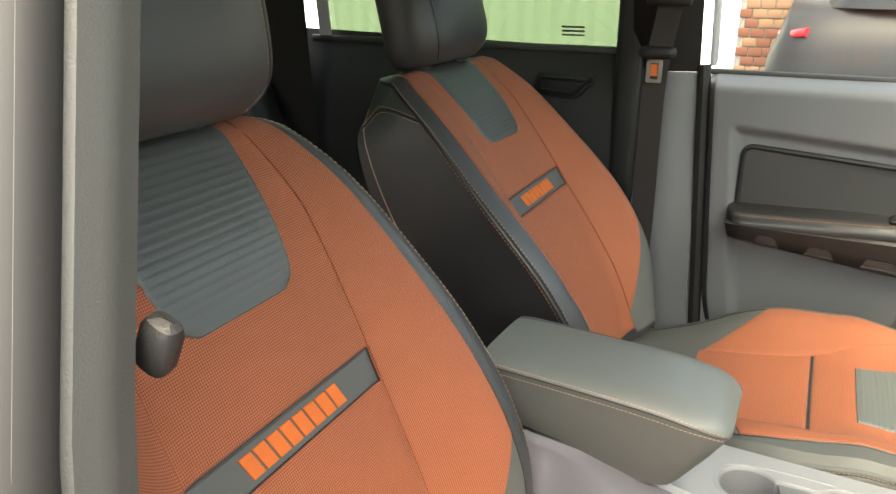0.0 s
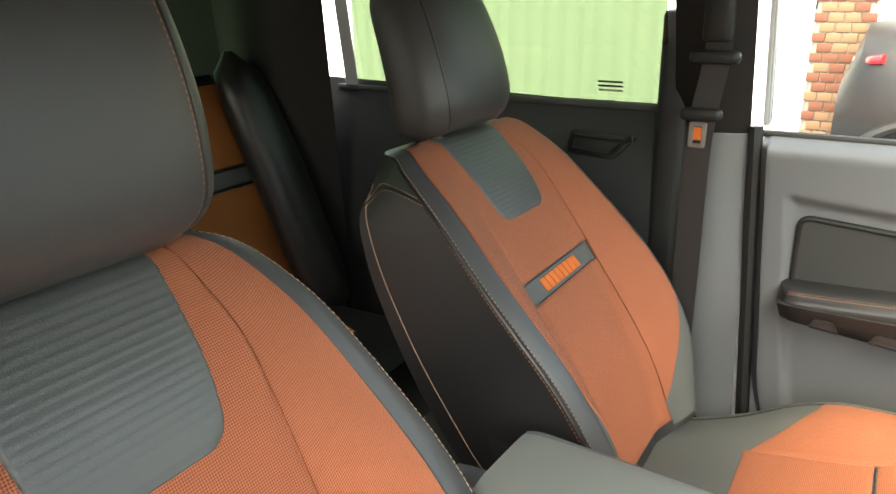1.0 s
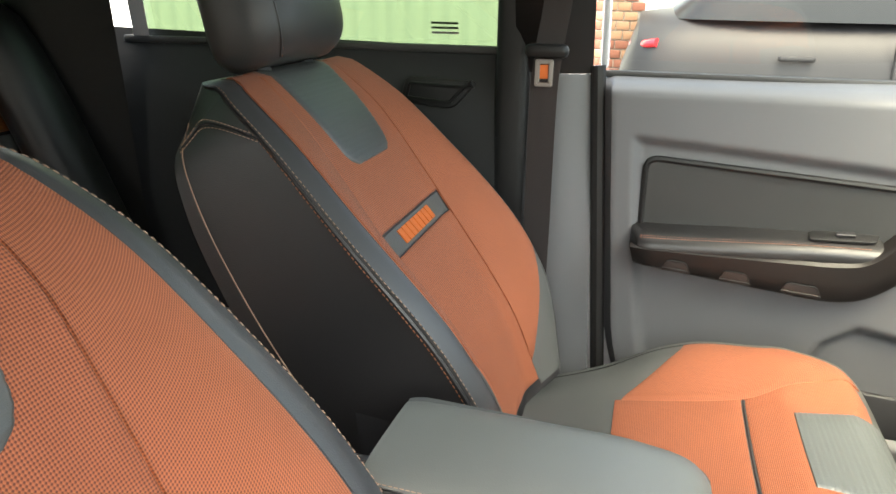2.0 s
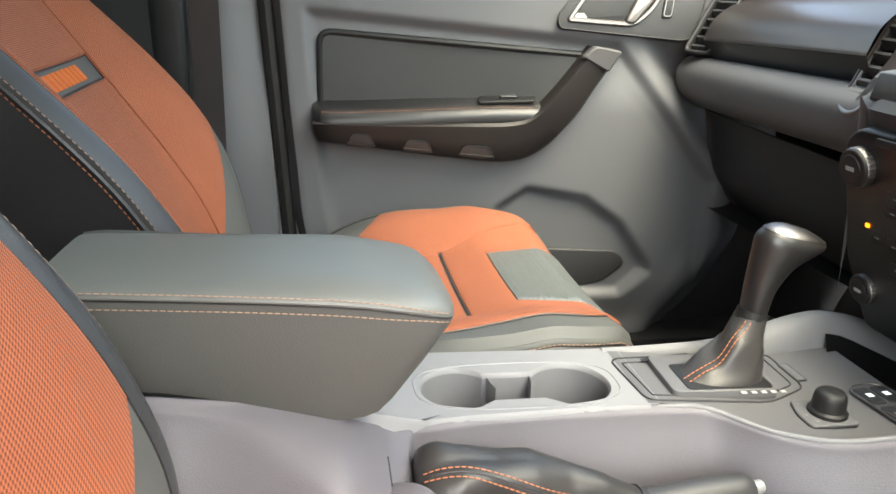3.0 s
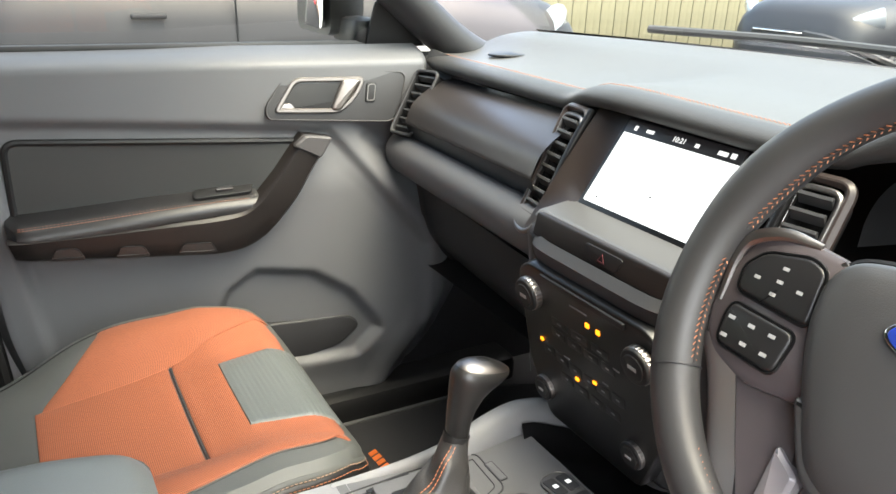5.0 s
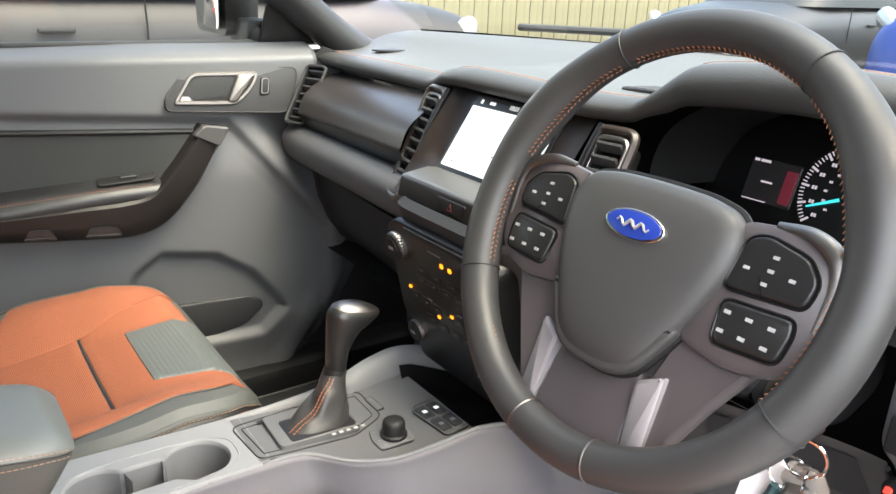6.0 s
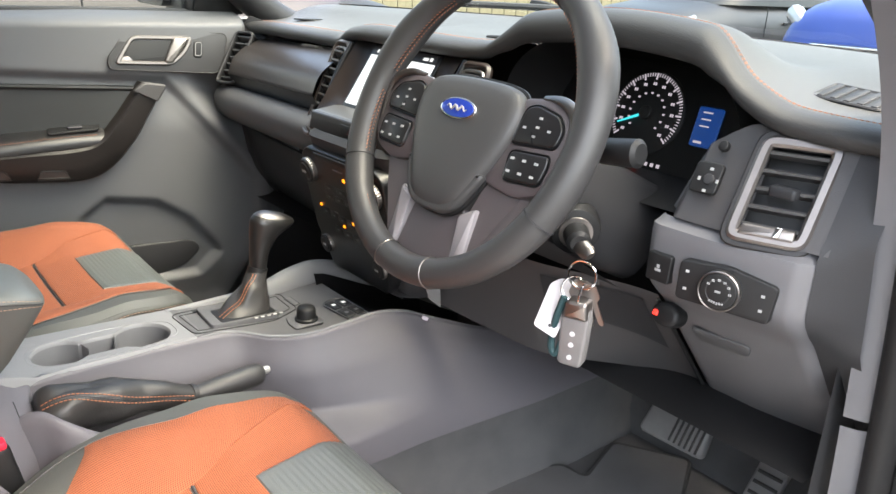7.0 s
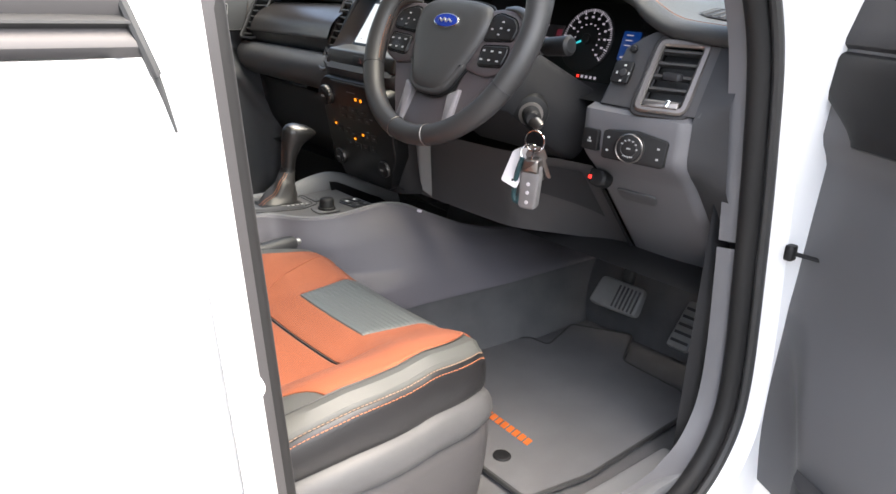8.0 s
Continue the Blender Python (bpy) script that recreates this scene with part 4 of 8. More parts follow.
for i in range(13):
    a = radians(220 - 260 * i / 12)
    for rr, sz in ((0.041, 0.0055), (0.028, 0.0035)):
        p = V(math.cos(a), math.sin(a)) * rr
        bars([(p.x - sz / 2, p.y - sz / 3, sz * 0.42, sz * 0.7), (p.x + sz * 0.08, p.y - sz / 3, sz * 0.42, sz * 0.7)], (dc, (0, -1, 0), cu), bm=bm)
part("scale", bm, DIAL_LIT, dial, "lit speed scale")
a = radians(205)
part("pointer", tube([dc + cn * 0.002, dc + cn * 0.002 + V(0, -math.cos(a), 0) * 0.046 + cu * math.sin(a) * 0.046], [0.0022, 0.001], 6), CYAN, dial, "glowing blue pointer")
part("hub", plate(disc(0.010), (dc, (0, -1, 0), cu), 0.005, 0.002), BLACK, dial)
part("left_display", plate(rect(0.062, 0.05, 0.003), (co + V(0, 0.098, 0) + cu * -0.004, (0, -1, 0), cu), 0.005, 0.001), SCREEN_DARK, cluster, "small dark display with a red strip")
part("display_marks", bars([(-0.126, 0.017, 0.006, 0.003), (-0.118, 0.017, 0.012, 0.003), (-0.110, -0.006, 0.014, 0.0022), (-0.127, -0.028, 0.03, 0.0012)], (co + cn * 0.0055, (0, -1, 0), cu)), DIAL_LIT, cluster)
part("display_strip", plate(rect(0.014, 0.038, 0.002), (co + V(0, 0.076, 0) + cu * -0.006, (0, -1, 0), cu), 0.0056, 0.0005), MAGENTA, cluster)
bl = part("right_display", plate(rect(0.036, 0.052, 0.003), (co + V(0, -0.090, 0) + cu * -0.004, (0, -1, 0), cu), 0.0055, 0.001), BLUE_LCD, cluster, "small lit blue display")
part("display_marks", bars([(0.08, -0.004 + k * 0.009, 0.014, 0.0018) for k in range(3)] + [(0.078, -0.026, 0.012, 0.003)], (co + cn * 0.0062, (0, -1, 0), cu)), DIAL_LIT, bl)
for i in range(5):
    part("warning_lamp", bars([(-0.005 + i * 0.010, -0.070, 0.005, 0.005)], (co + cn * 0.005, (0, -1, 0), cu)), RED_LED if i == 0 else DIAL_LIT, cluster)
part("sill", surf(lambda s, t: V(lerp(0.685, 0.56, t), -0.385 + lerp(-0.19, 0.19, s), lerp(1.252, 1.232, t)), 10, 4), BLACK, cluster)

# ---- driver's switch panel ----
panel = thing("switch_panel", (0.55, -0.62, 0.95), "driver's outer dash panel, black above and grey below, with light switch", "control panel")


def drx(y, z):
    """Face of the driver's outer panel."""
    lean = 0.44 * (z - 1.235) if z > 1.235 else 0.0
    drop = max(0.0, 1.172 - z)
    back = 0.86 * drop * smooth(drop, -0.02, 0.05)
    return 0.513 + 0.24 * max(0.0, -y - 0.60) ** 1.25 + lean + back


def face_top(y):
    """Upper edge of the switch panel, cut away beside the dials."""
    return curve(((-0.716, 1.352), (-0.605, 1.350), (-0.565, 1.328), (-0.518, 1.288)), y)


bm = surf(lambda s, t: V(drx(lerp(-0.518 - 0.012 * t, -0.716, s), lerp(1.238, face_top(lerp(-0.518 - 0.012 * t, -0.716, s)), t)) + 0.012 + 0.04 * smooth(0.16 - s, 0, 0.16), lerp(-0.518 - 0.012 * t, -0.716, s), lerp(1.238, face_top(lerp(-0.518 - 0.012 * t, -0.716, s)), t)), 72, 48)
hole = [f for f in bm.faces if abs(f.calc_center_median().y + 0.657) < 0.030 and abs(f.calc_center_median().z - 1.290) < 0.050]
bmesh.ops.delete(bm, geom=hole, context="FACES")
part("upper_face", bm, UPPER, panel, "dark grey upper face")
part("lower_face", surf(lambda s, t: V(drx(lerp(-0.525, -0.708, s), lerp(0.925, 1.236, t)) + 0.02 * smooth(t, 0.97, 1) + 0.007 * smooth(0.05 - s, 0, 0.05) + 0.012 * smooth(s, 0.94, 1.0), lerp(-0.525, -0.708, s), lerp(0.925, 1.236, t)), 30, 40), TRIM, panel, "grey lower face with fuse cover")


def jambx(z):
    """Front edge of the door opening."""
    return curve(((0.80, 0.648), (0.98, 0.625), (1.20, 0.585), (1.37, 0.535)), z)


part("end_cap", surf(lambda s, t: lerp(V(drx(-0.70, lerp(0.925, 1.364, t)) + 0.012, -0.7085, lerp(0.925, 1.364, t)), V(max(jambx(lerp(0.925, 1.364, t)) - 0.014, drx(-0.70, lerp(0.925, 1.364, t)) + 0.02), -0.752, lerp(0.925, 1.364, t)), s), 8, 30), GREY_DARK, panel, "dark end of the dashboard")
def knee(s, t):
    y = lerp(-0.105, -0.519, s)
    bx = curve(((-0.519, 0.70), (-0.45, 0.628), (-0.30, 0.545), (-0.105, 0.515)), y)
    bz = curve(((-0.519, 0.925), (-0.45, 0.950), (-0.30, 0.972), (-0.105, 0.985)), y)
    tx = curve(((-0.519, 0.520), (-0.30, 0.505), (-0.105, 0.480)), y)
    z = lerp(1.125, bz, t)
    return V(lerp(lerp(tx, bx, t ** 1.2), drx(-0.55, z) + 0.006, smooth(s, 0.55, 1.0)), y, z)


# darker than the lower face: the column's shade is put into the colour
part("knee_panel", surf(knee, 40, 16), UPPER, panel, "grey knee panel under the column")
# a dark sheet laid on the panel stands in for a hollow's shade
part("knee_shade", surf(lambda s, t: knee(lerp(0.62, 0.93, s), lerp(0.12, 0.62 - 0.2 * (1 - s), t)) + V(-0.006, 0, 0.004), 10, 8), GREY_DARK, panel, "dark sheet for the shade in the knee hollow")
part("fuse_seam", tube([V(drx(-0.55, z) - 0.001, -0.522, z) for z in [0.93 + 0.19 * i / 14 for i in range(15)]], 0.003, 6), BLACK, panel)
# pull scoop drawn as a darker plate, its shading put into the colour
part("pull_shade", plate(rounded([(-0.035, -0.014), (0.03, -0.014), (0.038, 0.014), (-0.04, 0.014)], 0.010), (V(drx(-0.6, 1.085) - 0.001, -0.60, 1.085), V(0.1, -1, 0).normalized(), V(-0.65, -0.06, 0.76).normalized()), 0.0025, 0.002), ROLL, panel)
part("clip", plate(rect(0.02, 0.006, 0.002), (V(drx(-0.6, 0.94) - 0.004, -0.575, 0.94), V(0, -1, 0), V(0.6, 0, 0.8)), 0.004, 0.001), GREY_PALE, panel)
# outer vent in a satin frame
vu, vx = V(0.44, 0, 0.898), V(0.36, -1, 0).normalized()
dv = vent(panel, (0.553, -0.655, 1.288), vx, vu, 0.062, 0.100, 5, VENTFRAME, 12, False, 0.010, 0.003)
part("vent_surround", hoop(rect(0.094, 0.132, 0.020), 0.011, (V(0.555, -0.655, 1.288), vx, vu), 0.004, 0.0015), BROWN, dv)
part("vent_rim", hoop(rect(0.082, 0.118, 0.016), 0.0125, (V(0.5535, -0.655, 1.288), vx, vu), 0.009, 0.003), VENTFRAME, dv, "satin metal vent frame")
part("vent_foot", plate(rounded([(-0.028, -0.008), (0.028, -0.008), (0.026, 0.005), (-0.026, 0.005)], 0.003), (V(0.553, -0.655, 1.288) - vu * 0.044, vx, vu), 0.010, 0.003), VENTFRAME, dv, "satin lower lip of the vent")
# chrome chip: a highlight built onto the vent's lower lip
part("vent_foot_glint", plate(rounded([(-0.004, -0.006), (0.003, -0.006), (0.004, 0.006), (-0.003, 0.006)], 0.0015), (V(0.553, -0.655, 1.288) - vu * 0.044 + vx * 0.010, vx, vu), 0.0125, 0.002), CHROME, dv)
# mirror switch, small knob, light switch, dimmer button
ms = part("mirror_switch", plate(rect(0.032, 0.036, 0.006), (V(drx(-0.575, 1.285) + 0.006, -0.572, 1.287), V(0.1, -1, 0).normalized(), V(0.40, 0, 0.917).normalized()), 0.005, 0.002), BLACK, panel)
part("mirror_dial", plate(disc(0.0062), (V(drx(-0.575, 1.285) + 0.003, -0.576, 1.287), V(0.1, -1, 0).normalized(), V(0.40, 0, 0.917).normalized()), 0.0035, 0.0012), GREY_DARK, ms)
part("arrow_marks", bars([(-0.012, -0.002, 0.003, 0.004), (0.009, -0.002, 0.003, 0.004), (-0.002, 0.011, 0.004, 0.003), (-0.002, -0.014, 0.004, 0.003)], (V(drx(-0.575, 1.285) + 0.0005, -0.576, 1.287), V(0.1, -1, 0).normalized(), V(0.40, 0, 0.917).normalized())), WHITE_MARK, ms)
part("small_button", plate(disc(0.006, 16), (V(drx(-0.575, 1.32) + 0.006, -0.578, 1.322), V(0.1, -1, 0).normalized(), V(0.40, 0, 0.917).normalized()), 0.007, 0.002), BLACK, panel)
lx, lu = V(0.22, -1, 0).normalized(), V(0.05, 0, 1).normalized()
lo = V(drx(-0.632, 1.18) - 0.004, -0.632, 1.181)
ls = part("light_switch", plate(rounded([(-0.052, -0.022), (0.05, -0.024), (0.054, 0.018), (0.0, 0.027), (-0.052, 0.022)], 0.006), (lo, lx, lu), 0.006, 0.002, 0.01), BLACK, panel, "black light switch plate with round dial")
ln_ = lx.cross(lu)
ld = part("dial", plate(disc(0.0205, 40), (lo + V(0, 0.004, 0), lx, lu), 0.015, 0.002), BLACK, ls, "round black dial with a bright ring")
part("dial_ring", hoop(disc(0.0225, 40), 0.0022, (lo + V(0, 0.004, 0), lx, lu), 0.0145, 0.001), SATIN, ld, "thin chrome ring")
part("dial_recess", hoop(disc(0.0135, 30), 0.0012, (lo + V(0, 0.004, 0), lx, lu), 0.0157, 0.0005), GREY_DARK, ld)
part("dial_print", bars([(0.013 * math.cos(a_) - 0.0015, 0.013 * math.sin(a_) - 0.0012, 0.003, 0.0024) for a_ in (2.6, 2.1, 1.6, 1.1, 0.6, 0.0)] + [(-0.003, -0.001, 0.006, 0.0022)] + [(-0.008 + 0.0028 * i_, -0.014 + 0.0005 * abs(i_ - 3), 0.0019, 0.0024) for i_ in range(6)], (lo + ln_ * 0.0152 + V(0, 0.004, 0), lx, lu)), WHITE_MARK, ld)
for x, y in ((-0.044, 0.010), (-0.044, -0.010), (0.038, 0.004), (0.038, -0.012)):
    part("lamp_button", bars([(x, y, 0.004, 0.003)], (lo + lx.cross(lu) * 0.006, lx, lu)), WHITE_MARK, ls)
sq = part("square_button", plate(rect(0.032, 0.034, 0.004), (V(drx(-0.548, 1.18) - 0.002, -0.549, 1.181), V(0, -1, 0), lu), 0.005, 0.002, 0.008), BLACK, panel)
part("symbol", bars([(-0.004, -0.004, 0.008, 0.003), (-0.002, 0.0, 0.004, 0.004)], (V(drx(-0.548, 1.18) - 0.0068, -0.549, 1.181), V(0, -1, 0), lu)), WHITE_MARK, sq)
rc = V(0.549, -0.546, 1.110)
rk = part("rear_lock_knob", plate(disc(0.019, squash=0.8), (rc, V(0, -1, 0), V(0.3, 0, 0.95)), 0.014, 0.006, 0.01), BLACK, panel)
part("red_lamp", plate(rounded([(-0.004, -0.003), (0.004, -0.003), (0.003, 0.004), (-0.003, 0.004)], 0.002), (rc + V(-0.012, 0.011, 0.002), V(0, -1, 0), V(0.3, 0, 0.95)), 0.003, 0.001), RED_LED, rk, "small glowing red lamp")
# loudspeaker grille set into the dash top


def on_top(x, y):
    """Height of the dash top over a place in the plan."""
    s = (y + 0.772) / 1.517
    return min((topskin(s, 0.72 * i / 60) for i in range(61)), key=lambda q: abs(q.x - x)).z


def slotted(cx, cy, w, h, count, label):
    """A slotted grille laid on the dash top."""
    z = on_top(cx, cy)
    ux = V(0.04, 0, on_top(cx + 0.02, cy) - on_top(cx - 0.02, cy)).normalized()
    uy = V(0, 0.04, on_top(cx, cy + 0.02) - on_top(cx, cy - 0.02)).normalized()
    g = part("demister_vent", plate(rect(w, h, 0.006), (V(cx, cy, z), ux, uy), 0.0035, 0.001), BLACK, dash, label)
    part("vent_rim", hoop(rect(w + 0.006, h + 0.006, 0.008), 0.004, (V(cx, cy, z), ux, uy), 0.005, 0.0015), GREY_DARK, g)
    for i in range(count):
        part("slat", plate([V(q.x, q.y + h * ((i + 0.5) / count - 0.5)) for q in rect(w - 0.004, h / count * 0.45, 0.001, 2)], (V(cx, cy, z), ux, uy), 0.0055, 0.001), GREY_DARK, g)


slotted(0.69, -0.648, 0.055, 0.075, 5, "slotted demister vent")
slotted(0.66, -0.145, 0.055, 0.105, 8, "slotted vent on the dash top")
part("speaker_grille", plate(disc(0.045, 30, 0.6), (V(0.72, 0.62, on_top(0.72, 0.62)), V(1, 0, 0), V(0, 1, 0)), 0.003, 0.001), BLACK, dash, "small dark speaker grille")

# ---- steering wheel and column ----
HUBSKIN = mat("grained_hub_skin", (0.046, 0.045, 0.045), 0.46, grain=0.15, grain_scale=1100, vary=0.08)
WT = radians(25)
wn_ = V(-math.cos(WT), 0, math.sin(WT))
wu = V(math.sin(WT), 0, math.cos(WT))
wr = V(0, -1, 0)
WC = V(0.328, -0.400, 1.338)
wheel = thing("steering_wheel", WC, "black leather steering wheel with orange stitching and blue oval badge", "steering wheel")


def wp(x, y, d=0.0):
    """A point on the wheel: across, up and towards the driver."""
    return WC + wr * x + wu * y + wn_ * d


R0 = 0.1705
rim, radii = [], []
for i in range(120):
    q = 3.0 * i
    a = radians(q)
    rim.append(wp(R0 * math.cos(a), R0 * math.sin(a) * (0.985 if math.sin(a) < 0 else 1)))
    swell = sum(math.exp(-(((q - c + 180) % 360 - 180) / w) ** 2) for c, w in ((28, 16), (152, 16)))
    sides = sum(math.exp(-(((q - c + 180) % 360 - 180) / 30) ** 2) for c in (192, 348))
    radii.append(0.0163 + 0.0034 * swell + 0.0016 * sides)
part("rim", tube(rim, radii, 20, closed=True), GRIP, wheel, "thick black leather rim")
for a0 in (60, 120, 206, 334, 258, 284):
    a, rs = radians(a0), radii[round(a0 / 3)] + 0.0004
    c = wp(R0 * math.cos(a), R0 * math.sin(a) * (0.985 if a0 > 180 else 1))
    rad = wr * math.cos(a) + wu * math.sin(a)
    ring = [c + rad * rs * math.cos(2 * math.pi * j / 24) + wn_ * rs * math.sin(2 * math.pi * j / 24) for j in range(24)]
    part("rim_seam", tube(ring, 0.0008, 5, closed=True), GREY_DARK if a0 not in (258, 284) else SATIN, wheel)
for a0, a1 in ((62, 118), (123, 166), (176, 205), (14, 57), (-25, 4), (228, 257), (285, 312)):
    run = [a0 + (a1 - a0) * i / 40 for i in range(41)]
    line = [wp((R0 - radii[round((q % 360) / 3) % 120] + 0.0006) * math.cos(radians(q)), (R0 - radii[round((q % 360) / 3) % 120] + 0.0006) * math.sin(radians(q)), 0.003) for q in run]
    part("rim_groove", tube(line, 0.0011, 6), LEATHER, wheel)
    for sg in (-1, 1):
        part("stitching", stitches([p + wn_ * 0.0022 * sg for p in line], 0.0046, 0.0052, 0.0006, slant=0.8 * sg, normal=wn_), THREAD, wheel, "orange baseball stitching")
# airbag cover: a shield, rounded over its edge
shield = [(0.0, 0.0505), (0.045, 0.049), (0.071, 0.043), (0.082, 0.026), (0.081, 0.0), (0.071, -0.030), (0.056, -0.062), (0.041, -0.089), (0.024, -0.0985), (0.0, -0.101)]
pts = rounded(shield + [(-x, y) for x, y in reversed(shield[1:-1])], 0.02, 4)
secs = []
for d, k in ((-0.045, 0.97), (-0.012, 1.0), (-0.005, 0.997), (0.001, 0.975), (0.005, 0.93), (0.0085, 0.82), (0.0105, 0.6), (0.0115, 0.3), (0.0118, 0.04)):
    secs.append([wp(p.x * k, (p.y + 0.012) * k - 0.012, d) for p in pts])
hub = part("airbag_cover", rings(secs), HUBSKIN, wheel, "dark grey airbag cover")
# a lower lip of the cover, set back under a curved step
low = [(-0.066, -0.046), (-0.030, -0.060), (0.030, -0.060), (0.066, -0.046), (0.055, -0.067), (0.040, -0.092), (0.022, -0.1015), (-0.022, -0.1015), (-0.040, -0.092), (-0.055, -0.067)]
part("cover_lip", plate(rounded(low, 0.012, 4), (wp(0, 0, -0.004), wr, wu), 0.0085, 0.004), HUBSKIN, hub, "lower lip of the cover")
part("cover_gap", tube([wp(p.x * 1.012, p.y * 1.012, -0.008) for p in pts], 0.0026, 6, closed=True), BLACK, wheel)
half = [p for p in pts if p.x < -0.035 and -0.094 < p.y < 0.04]
half = sorted(half, key=lambda p: -p.y)
part("cover_strip", tube([wp(p.x * 1.035, p.y * 1.02, -0.006) for p in half], 0.0024, 8), SATIN, wheel, "thin satin strip beside the cover")
badge = part("badge", plate(disc(0.0285, 40, 0.41), (wp(0, 0.010, 0.0095), wr, wu), 0.004, 0.001), CHROME, hub, "blue oval badge with chrome rim")
part("badge_field", plate(disc(0.0260, 40, 0.39), (wp(0, 0.010, 0.0125), wr, wu), 0.0016, 0.0005), BLUE_BADGE, badge)
part("badge_device", tube([wp(-0.016 + 0.0021 * i, 0.010 + 0.0026 * math.sin(i * 1.25), 0.0144) for i in range(16)], [0.0006 + 0.0009 * math.sin(math.pi * (i + 0.5) / 16) for i in range(16)], 6), SILVER, badge)
part("emboss_marks", bars([(-0.020 + 0.0065 * i, -0.026, 0.0045, 0.0035) for i in range(4)] + [(-0.010, -0.036, 0.004, 0.004)], (wp(0, 0, 0.0105), wr, wu)), GREY_DARK, hub)
# side spokes with their switch pads
for sx in (-1, 1):
    pts = rounded([(sx * 0.066, 0.040), (sx * 0.112, 0.046), (sx * 0.146, 0.036), (sx * 0.156, 0.020), (sx * 0.154, -0.03), (sx * 0.140, -0.050), (sx * 0.105, -0.062), (sx * 0.055, -0.055)], 0.012)
    secs = [[wp(p.x, p.y, d) for p in inset(pts, k)] for d, k in ((-0.035, 0.004), (-0.012, 0.0), (-0.006, 0.0015), (-0.003, 0.006))]
    sp = part("spoke", rings(secs), SPOKE, wheel, "brown satin spoke")
    part("spoke_edge", tube(spline([wp(sx * 0.096, 0.0435, -0.006), wp(sx * 0.122, 0.043, -0.003), wp(sx * 0.143, 0.033, -0.002), wp(sx * 0.1495, 0.015, -0.003), wp(sx * 0.1475, -0.016, -0.004)], 5), [0.0025 + 0.0035 * math.sin(math.pi * i / 20) for i in range(21)], 8, flat=0.6), SATIN, wheel, "bright satin edge of the spoke")
    up = rounded([(sx * 0.083, 0.029), (sx * 0.096, 0.034), (sx * 0.128, 0.027), (sx * 0.1395, 0.014), (sx * 0.137, -0.004), (sx * 0.079, -0.008)], 0.006)
    dn_ = rounded([(sx * 0.083, -0.016), (sx * 0.134, -0.013), (sx * 0.1365, -0.022), (sx * 0.134, -0.043), (sx * 0.086, -0.046)], 0.007)
    for nm, poly in (("upper_button_pad", up), ("lower_button_pad", dn_)):
        bpart = part(nm, plate(poly, (wp(0, 0, -0.0055), wr, wu), 0.0055, 0.0025), PADBLACK, sp)
        part("pad_gap", tube([wp(q.x, q.y, -0.0022) for q in inset([Vector(q) for q in poly], -0.001)], 0.0012, 6, closed=True), BLACK_GLOSS, bpart)
        if nm[0] == "u":
            marks = [(sx * 0.108 + dx_, 0.010 + dy_, 0.0045, 0.0024) for dx_, dy_ in ((-0.020, -0.002), (-0.003, 0.010), (0.013, -0.001), (-0.004, -0.009), (-0.003, 0.0005))]
            part("pad_split", bars([(sx * 0.112 - 0.004, -0.006, 0.0012, 0.012)], (wp(0, 0, 0.0), wr, wu), slant=-0.6 * sx), BLACK_GLOSS, bpart)
        else:
            marks = [(sx * 0.110 - 0.022 + 0.0165 * i, -0.038 + 0.0135 * j, 0.0052, 0.0026) for i in range(3) for j in range(2)]
        for q in marks:
            part("symbol", bars([q], (wp(0, 0, 0.0), wr, wu)), WHITE_MARK, bpart)
    # lower spoke: a broad blade from the switches down to the rim, with a satin stripe on its inner edge
    blade = [(sx * 0.058, -0.048), (sx * 0.120, -0.052), (sx * 0.100, -0.088), (sx * 0.080, -0.128), (sx * 0.068, -0.154), (sx * 0.050, -0.160), (sx * 0.046, -0.1)]
    part("spoke_blade", rings([[wp(p.x, p.y, d + 0.12 * min(0.0, p.y + 0.10)) for p in inset(rounded(blade, 0.008), k)] for d, k in ((-0.022, 0.0), (-0.014, 0.0), (-0.010, 0.003))]), SPOKE, wheel, "brown satin lower spoke")
    stripe = [(sx * 0.041, -0.095), (sx * 0.064, -0.082), (sx * 0.066, -0.150), (sx * 0.047, -0.158)]
    part("spoke_stripe", rings([[wp(p.x, p.y, d + 0.12 * min(0.0, p.y + 0.10)) for p in inset(rounded(stripe, 0.005), k)] for d, k in ((-0.016, 0.0), (-0.007, 0.001), (-0.005, 0.004))]), STRIPE, wheel, "satin metal stripe of the lower spoke")
part("lower_web", plate(rounded([(-0.040, -0.085), (0.040, -0.085), (0.046, -0.156), (0.0, -0.164), (-0.046, -0.156)], 0.006), (wp(0, 0, -0.020), wr, wu), 0.007, 0.003), SPOKE, wheel, "brown recessed lower web")
part("boss", tube([wp(0, 0, -0.01), wp(0, -0.005, -0.07)], 0.05, 24), BLACK, wheel)

